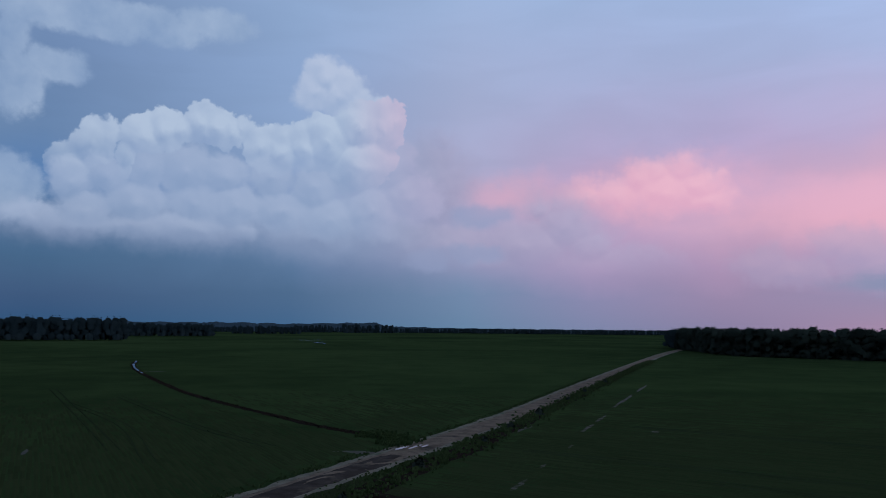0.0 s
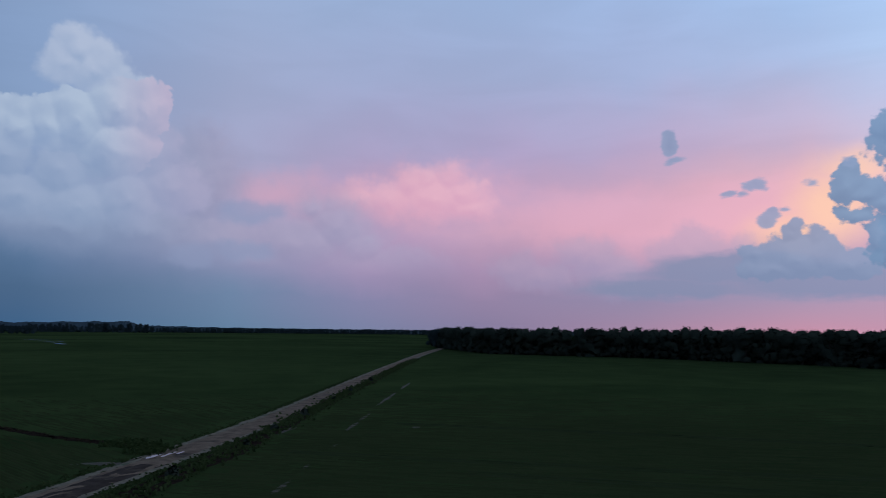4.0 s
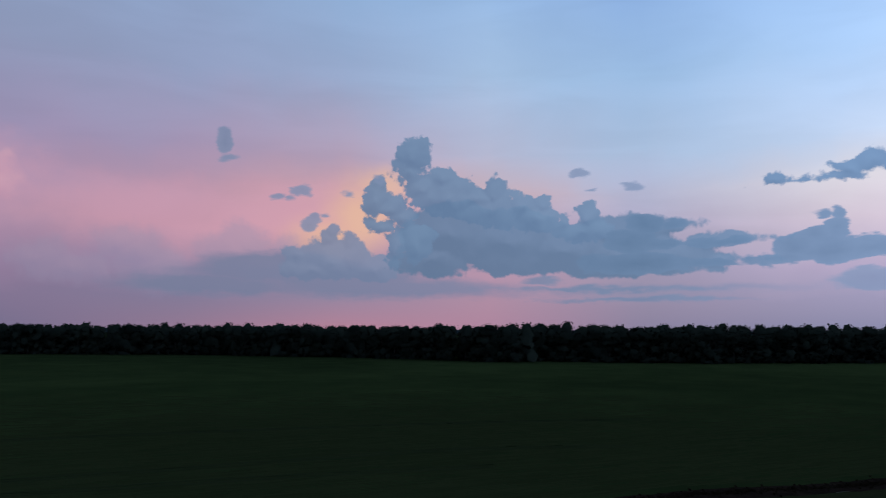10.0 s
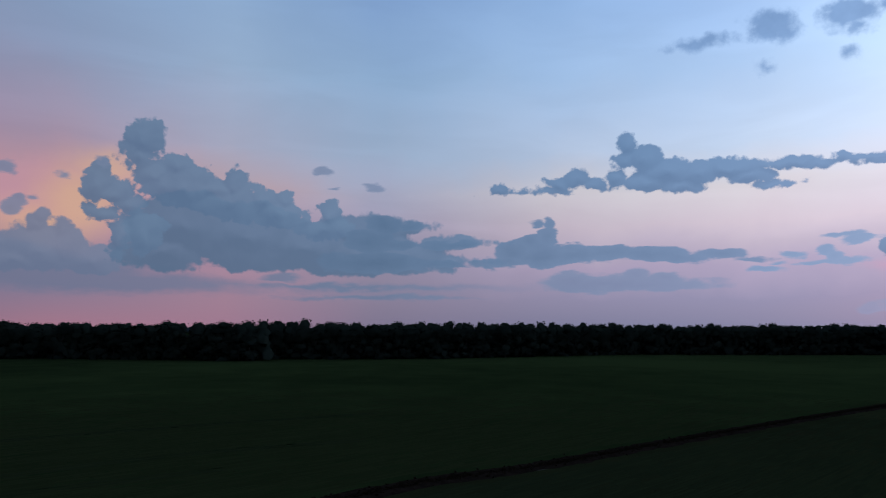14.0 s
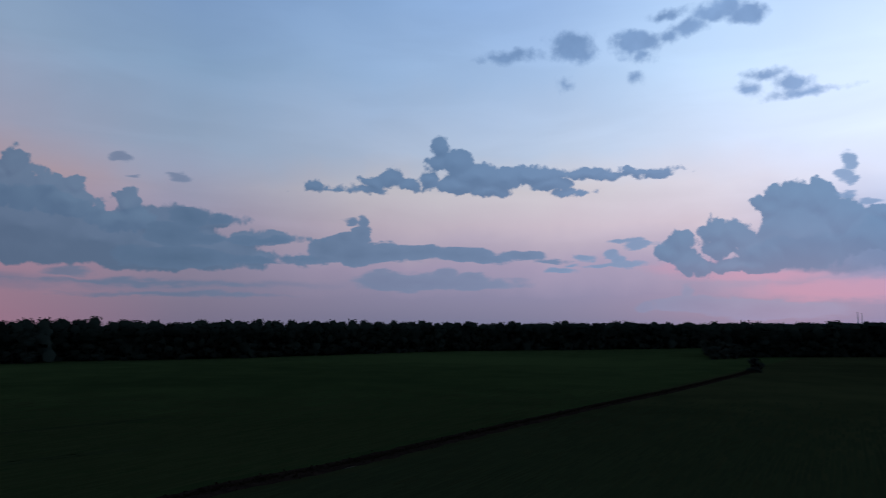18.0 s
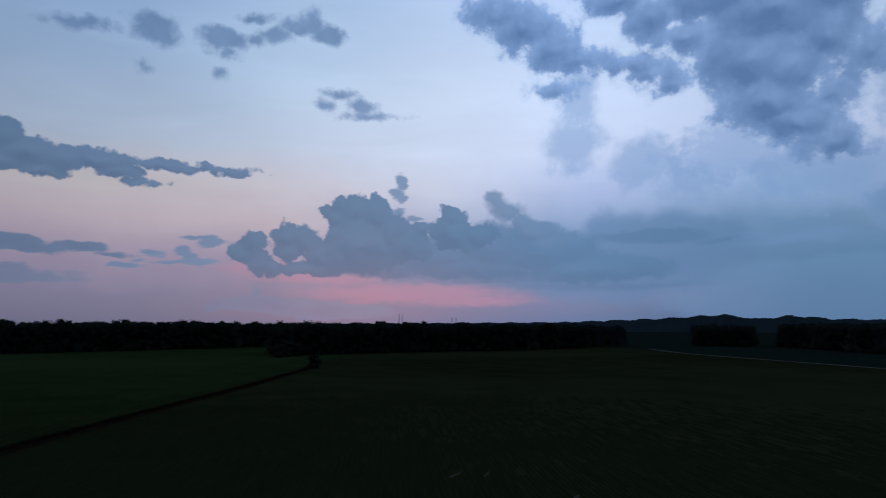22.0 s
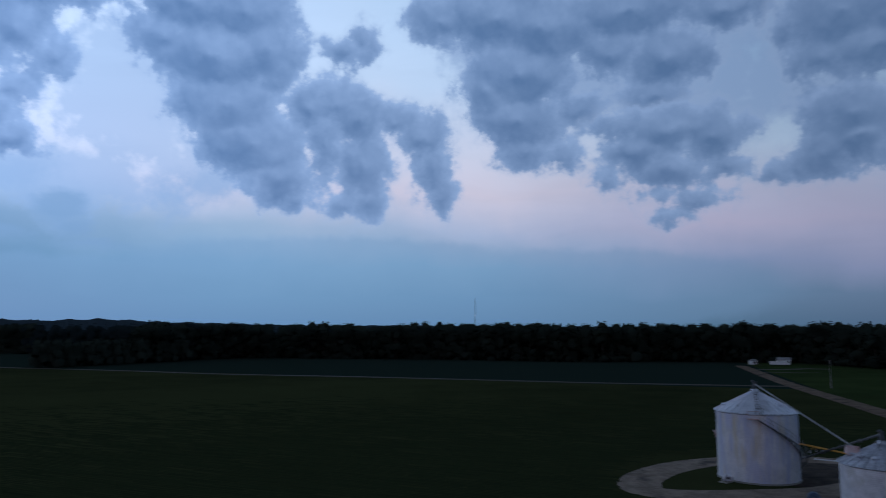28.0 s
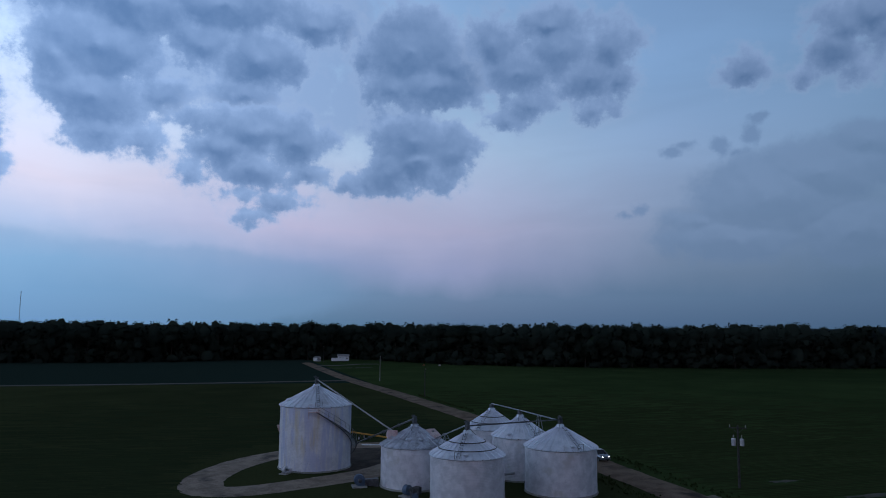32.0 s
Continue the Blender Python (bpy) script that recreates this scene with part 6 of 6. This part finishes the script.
def transport_auger(points, mat, label, r=0.15):
    ob = thing("portable_auger", pose(*points[0]), label, "auger", "portable augers")
    o = Vector(points[0])
    a, b = Vector((0, 0, 0)), Vector(points[1]) - o
    part("tube", rod(bmesh.new(), a, b, r, seg=14), mat, ob)
    mid = a + (b - a) * 0.45
    side = Vector((-(b - a).y, (b - a).x, 0)).normalized() * 0.9
    low = Vector((mid.x, mid.y, 0.45 - o.z))
    for s in (-1, 1):
        part("strut", rod(bmesh.new(), mid, low + side * s, 0.04, seg=6), mat, ob)
        wheel(ob, low + side * s, 0.42, 0.2)
    bm = bmesh.new()
    box(bm, (0.6, 0.6, 0.45), b + Vector((0, 0, -0.1)), None, 0.05)
    part("hopper", bm, mat, ob)


transport_auger([(-70.5, -115.0, 1.5), (-76.3, -102.4, 0.7)], YELLOW_PAINT, "yellow portable auger parked behind the bins")
transport_auger([(-66.5, -64.5, 1.9), (-62.5, -70.5, 0.6)], TUBE_STEEL, "grey portable auger between two bins")
ob = thing("steel_pipe", pose(-69.6, -104.1, 0.15), "white steel pipe lying in the yard", "pipe")
part("tube", rod(bmesh.new(), (0, 0, 0), (-3.8, 3.0, 0), 0.12, seg=14), WHITE_PAINT, ob)
part("flange", rod(bmesh.new(), (-3.7, 2.92, 0), (-3.84, 3.03, 0), 0.17, seg=14), TUBE_STEEL, ob)

ob = thing("grain_wagon", pose(-63.4, -118.5, 0, 0, 0, 25), "dark red grain wagon behind the tall bin", "wagon")
bm = bmesh.new()
vs = [bm.verts.new(c) for c in ((-0.9, -1.6, 1.1), (0.9, -1.6, 1.1), (0.9, 1.6, 1.1), (-0.9, 1.6, 1.1), (-1.25, -2.0, 2.5), (1.25, -2.0, 2.5), (1.25, 2.0, 2.5), (-1.25, 2.0, 2.5))]
for f in ((0, 3, 2, 1), (4, 5, 6, 7), (0, 1, 5, 4), (1, 2, 6, 5), (2, 3, 7, 6), (3, 0, 4, 7)):
    bm.faces.new([vs[i] for i in f])
part("bed", bm, RED_PAINT, ob)
bm = bmesh.new()
box(bm, (0.5, 3.6, 0.2), (0, 0, 0.95))
part("frame", bm, DARK_STEEL, ob)
for x in (-0.95, 0.95):
    for y in (-1.2, 1.2):
        wheel(ob, (x, y, 0.5), 0.5, 0.3)


# ---- utility poles ----
def utility_pole(x, y, h, turn, transformers, label, timber=POLE_WOOD):
    ob = thing("utility_pole", pose(x, y, 0, 0, 0, turn), label, "utility pole", "utility poles")
    bm = bmesh.new()
    rod(bm, (0, 0, -0.2), (0.05, 0, h), 0.17, 0.11, 12)
    part("pole", bm, timber, ob)
    bm = bmesh.new()
    box(bm, (2.2, 0.11, 0.13), (0.05, 0.14, h - 0.35), None, 0.01)
    arm = part("crossarm", bm, POLE_WOOD, ob)
    for dx in (-0.95, 0.0, 0.95):
        bm = bmesh.new()
        lathe(bm, [(0.02, 0), (0.05, 0.04), (0.07, 0.1), (0.05, 0.16), (0.075, 0.2), (0.04, 0.28), (0.01, 0.3)], 12)
        bmesh.ops.transform(bm, matrix=Matrix.Translation((dx + 0.05, 0.14, h - 0.28)), verts=bm.verts)
        part("insulator", bm, CONCRETE, arm, "grey ceramic insulator")
    for s in (-1, 1):
        part("brace", rod(bmesh.new(), (0.05 + s * 0.7, 0.14, h - 0.4), (0.05, 0.14, h - 1.1), 0.02, seg=5), DARK_STEEL, ob)
    if transformers:
        for s in (-1, 1):
            bm = bmesh.new()
            lathe(bm, [(0.01, 0), (0.24, 0.0), (0.26, 0.05), (0.26, 0.80), (0.28, 0.82), (0.24, 0.9), (0.01, 0.95)], 20)
            bmesh.ops.transform(bm, matrix=Matrix.Translation((s * 0.5, 0, 5.3)), verts=bm.verts)
            can = part("transformer", bm, GALV, ob, "pale grey transformer can", True)
            bm = bmesh.new()
            lathe(bm, [(0.03, 0), (0.06, 0.1), (0.04, 0.2), (0.06, 0.3), (0.02, 0.42)], 10)
            bmesh.ops.transform(bm, matrix=Matrix.Translation((s * 0.5, 0, 6.24)), verts=bm.verts)
            part("bushing", bm, CONCRETE, can)
            part("bracket", rod(bmesh.new(), (s * 0.1, 0, 5.7), (s * 0.27, 0, 5.7), 0.05, seg=6), DARK_STEEL, ob)
    return ob


utility_pole(-89.4, -46.7, 7.9, 118, True, "wooden utility pole carrying two pale transformer cans")
utility_pole(-160.8, -228.8, 9.4, 60, False, "plain grey weathered wooden utility pole beside the road", PALE_WOOD)
utility_pole(-133.0, -166.0, 8.4, 60, False, "thin wooden utility pole in the field")
utility_pole(-222.0, -375.0, 9.5, 60, False, "wooden utility pole by the farm buildings")


# ---- farm buildings by the wood ----
def gable_house(x, y, turn, l, w, h, roof_h, label, walls=WHITE_PAINT):
    ob = thing("farm_building", pose(x, y, 0, 0, 0, turn), label, "building", "farm buildings")
    bm = bmesh.new()
    box(bm, (l, w, h), (0, 0, h / 2))
    part("wall", bm, walls, ob)
    bm = bmesh.new()
    vs = [bm.verts.new(c) for c in ((-l / 2 - 0.3, -w / 2 - 0.35, h), (l / 2 + 0.3, -w / 2 - 0.35, h), (l / 2 + 0.3, w / 2 + 0.35, h), (-l / 2 - 0.3, w / 2 + 0.35, h), (-l / 2 - 0.3, 0, h + roof_h), (l / 2 + 0.3, 0, h + roof_h))]
    for f in ((0, 1, 5, 4), (2, 3, 4, 5), (0, 4, 3), (1, 2, 5), (0, 3, 2, 1)):
        bm.faces.new([vs[i] for i in f])
    part("roof", bm, SHINGLE, ob)
    for k in (-0.3, 0.3):
        bm = bmesh.new()
        box(bm, (1.1, 0.08, 1.0), (k * l, w / 2 + 0.02, h * 0.58), None, 0.02)
        win = part("window", bm, WHITE_PAINT, ob)
        bm = bmesh.new()
        box(bm, (0.9, 0.04, 0.8), (k * l, w / 2 + 0.06, h * 0.58))
        part("pane", bm, GLASS_DARK, win)
    bm = bmesh.new()
    box(bm, (0.95, 0.07, 2.0), (0, w / 2 + 0.02, 1.0), None, 0.02)
    part("door", bm, SHINGLE, ob)


def white_trailer(x, y, turn, l, w, h, label):
    ob = thing("box_trailer", pose(x, y, 0, 0, 0, turn), label, "trailer", "trailers")
    bm = bmesh.new()
    box(bm, (l, w, h), (0, 0, 0.7 + h / 2), None, 0.08)
    part("body", bm, WHITE_PAINT, ob)
    bm = bmesh.new()
    box(bm, (l * 0.9, 0.9, 0.25), (0, 0, 0.58))
    part("frame", bm, DARK_STEEL, ob)
    for dx in (-l * 0.33, l * 0.33):
        for dy in (-w * 0.4, w * 0.4):
            wheel(ob, (dx, dy, 0.38), 0.38, 0.28, "Y")


white_trailer(-230.2, -371.0, -30, 9.0, 2.6, 1.75, "long white box trailer parked by the wood")
gable_house(-241.5, -384.0, -30, 7.0, 4.5, 2.9, 1.2, "small white farm building behind the trailer")
gable_house(-225.0, -388.0, 15, 3.4, 3.0, 2.0, 1.0, "little white shed at the wood's edge")
gable_house(-276.0, -413.0, -30, 7.0, 5.0, 3.0, 1.6, "low white outbuilding among the trees")


def small_drum(x, y, mat, label):
    ob = thing("drum", pose(x, y, 0), label, "drum", "drums by the wood")
    bm = bmesh.new()
    lathe(bm, [(0.01, 0.02), (0.52, 0.02), (0.56, 0.1), (0.56, 0.8), (0.5, 0.88), (0.01, 0.9)], 18)
    part("shell", bm, mat, ob)
    bm = bmesh.new()
    lathe(bm, [(0.585, 0.4), (0.585, 0.48), (0.55, 0.48)], 18)
    part("hoop", bm, DARK_STEEL, ob)


small_drum(-244.5, -306.2, RUST, "dull rusty orange drum at the field's edge")
small_drum(-251.9, -301.4, CONCRETE, "dull pale drum at the field's edge")
LOT = [(-196, -341), (-206, -338), (-216, -338), (-226, -342), (-236, -338)]
tagged(strip("gravel_lot", LOT, [(-3.2, 0.01), (-1.5, 0.08), (1.5, 0.08), (3.2, 0.01)], PALE_TRACK, 2.0, 0.5, 0.01), "pale gravel lot by the farm buildings", "lot", "", "structure")
tagged(strip("gravel_lot", [(-186, -318), (-200, -312), (-213, -310)], [(-1.2, 0.01), (0, 0.06), (1.2, 0.01)], PALE_TRACK, 2.0, 0.4, 0.01), "thin pale gravel path by the farm buildings", "path", "", "structure")


# ---- the car on the road ----
def station_car(x, y, turn):
    ob = thing("car", pose(x, y, 0.2, 0, 0, turn), "silver car with lit headlights on the gravel road", "car")
    bm = bmesh.new()
    prof = [(-2.2, 0.38, 0.78, 0.80), (-2.1, 0.30, 0.95, 0.86), (-1.2, 0.28, 1.00, 0.88), (0.6, 0.28, 1.0, 0.88), (1.2, 0.28, 0.98, 0.87), (2.0, 0.30, 0.86, 0.82), (2.25, 0.40, 0.68, 0.72)]
    rows = []
    for yy, z0, z1, hw in prof:
        rows.append([bm.verts.new(c) for c in ((-hw * 0.92, yy, z0), (-hw, yy, (z0 + z1) * 0.5), (-hw * 0.95, yy, z1), (0, yy, z1 + 0.05), (hw * 0.95, yy, z1), (hw, yy, (z0 + z1) * 0.5), (hw * 0.92, yy, z0))])
    for a, b in zip(rows, rows[1:]):
        for i in range(6):
            bm.faces.new((a[i], a[i + 1], b[i + 1], b[i]))
        bm.faces.new((a[6], a[0], b[0], b[6]))
    bm.faces.new(rows[0])
    bm.faces.new(rows[-1][::-1])
    body = part("body", bm, CAR_PAINT, ob, "", True)
    bm = bmesh.new()
    low = [bm.verts.new(c) for c in ((-0.80, -2.0, 1.0), (0.80, -2.0, 1.0), (0.80, 1.05, 1.0), (-0.80, 1.05, 1.0))]
    top = [bm.verts.new(c) for c in ((-0.62, -1.6, 1.52), (0.62, -1.6, 1.52), (0.62, 0.35, 1.55), (-0.62, 0.35, 1.55))]
    for i in range(4):
        j = (i + 1) % 4
        bm.faces.new((low[i], low[j], top[j], top[i]))
    part("windows", bm, GLASS_DARK, ob, "dark window glass")
    bm = bmesh.new()
    box(bm, (1.3, 2.05, 0.07), (0, -0.62, 1.55), None, 0.03)
    part("roof", bm, CAR_PAINT, ob)
    for s in (-1, 1):
        for yy in (0.36, -1.6):
            part("pillar", rod(bmesh.new(), (s * 0.80, yy + (0.68 if yy > 0 else -0.38), 1.0), (s * 0.63, yy, 1.54), 0.045, seg=6), CAR_PAINT, ob)
        bm = bmesh.new()
        bmesh.ops.create_uvsphere(bm, u_segments=14, v_segments=8, radius=0.13, matrix=Matrix.Translation((s * 0.56, 2.16, 0.70)) @ Matrix.Diagonal((1.2, 0.5, 0.75, 1)))
        part("headlight", bm, LAMP_LIT, ob, "lit white headlight")
        bm = bmesh.new()
        box(bm, (0.2, 0.12, 0.13), (s * 0.98, 0.75, 1.05), None, 0.03)
        part("mirror", bm, CAR_PAINT, ob)
        for yy in (1.35, -1.35):
            wheel(ob, (s * 0.78, yy, 0.32), 0.32, 0.2)
    bm = bmesh.new()
    box(bm, (0.8, 0.06, 0.16), (0, 2.22, 0.6), None, 0.02)
    part("grille", bm, DARK_STEEL, ob)
    bm = bmesh.new()
    box(bm, (1.55, 0.14, 0.2), (0, 2.2, 0.42), None, 0.04)
    part("bumper", bm, DARK_STEEL, ob)


station_car(-90.5, -69.8, -22.4)


# ---- far masts ----
def mast(x, y, h, half, label, name, beacons=()):
    ob = thing(name, pose(x, y, 0), label, "mast", "far masts")
    for k in range(3):
        a = k * 2.094
        dx, dy = half * math.cos(a), half * math.sin(a)
        part("leg", rod(bmesh.new(), (dx, dy, 0), (dx, dy, h), 0.22, seg=5), DARK_STEEL, ob)
    bm = bmesh.new()
    n = int(h / 5)
    for i in range(n):
        for k in range(3):
            a, b = k * 2.094, (k + 1) * 2.094
            rod(bm, (half * math.cos(a), half * math.sin(a), h * i / n), (half * math.cos(b), half * math.sin(b), h * (i + 1) / n), 0.1, seg=4)
    part("lattice", bm, DARK_STEEL, ob)
    for z in beacons:
        bm = bmesh.new()
        bmesh.ops.create_icosphere(bm, subdivisions=1, radius=0.9, matrix=Matrix.Translation((0, 0, z)))
        part("beacon", bm, BEACON_LIT, ob, "white warning light")


mast(-319, -1974, 107, 0.8, "tall thin radio mast with a white light beyond the woods", "radio_mast", (58, 97))


def stack(az, el_top, dist, label):
    x, y = dist * math.sin(radians(az)), dist * math.cos(radians(az))
    h = EYE + dist * math.tan(radians(el_top))
    ob = thing("chimney", pose(x, y, 0), label, "chimney", "far chimneys")
    part("shaft", rod(bmesh.new(), (0, 0, 0), (0, 0, h), 1.6, 1.1, 12), WHITE_PAINT, ob)
    part("rim", rod(bmesh.new(), (0, 0, h - 2), (0, 0, h), 1.4, 1.4, 12), CONCRETE, ob)


stack(121.0, 1.05, 3000, "thin far chimney above the treeline")
stack(121.25, 0.98, 3000, "thin far chimney above the treeline")
stack(125.3, 0.8, 3000, "short far chimney above the treeline")
stack(125.6, 0.74, 3000, "short far chimney above the treeline")


# ---- shrubs on the creek bank ----
def shrub(x, y, h, seed, label, group="creek shrubs"):
    ob = thing("shrub", pose(x, y, 0), label, "shrub", group)
    bm = bmesh.new()
    r = random.Random(seed)
    for k in range(6):
        a = r.uniform(0, 6.28)
        rod(bm, (0, 0, -0.05), (math.cos(a) * h * 0.3, math.sin(a) * h * 0.3, h * 0.6), 0.06, 0.02, 5)
    part("stems", bm, BARK, ob)
    vs, fs, ns = crown_mesh("crown", seed, h, h * 0.55, 260, 0.0)
    raw_mesh("crown", vs, fs, LEAVES, ob, False, ns)


for k, (x, y, h) in enumerate(((440, -174, 9), (447, -182, 11), (455, -190, 10), (463, -197, 9), (316, -142, 6.5), (322, -144, 5.5), (330, -150, 3.5), (344, -158, 3), (243, 585, 8), (250, 571, 8))):
    shrub(x, y, h, 700 + k, "dark leafy shrub beside the creek" if k < 8 else "leafy bush at the wood's corner")
for k in range(9):
    i = (0.02, 0.05, 0.1, 0.16, 0.2, 0.26, 0.33, 0.4, 0.5)[k]
    line = resample(ROADSIDE, 2.0)
    q = line[int(i * len(line))]
    shrub(q[0] + 0.6, q[1], 0.8 + 0.3 * (k % 3), 800 + k, "low weedy bush in the roadside ditch", "ditch bushes")
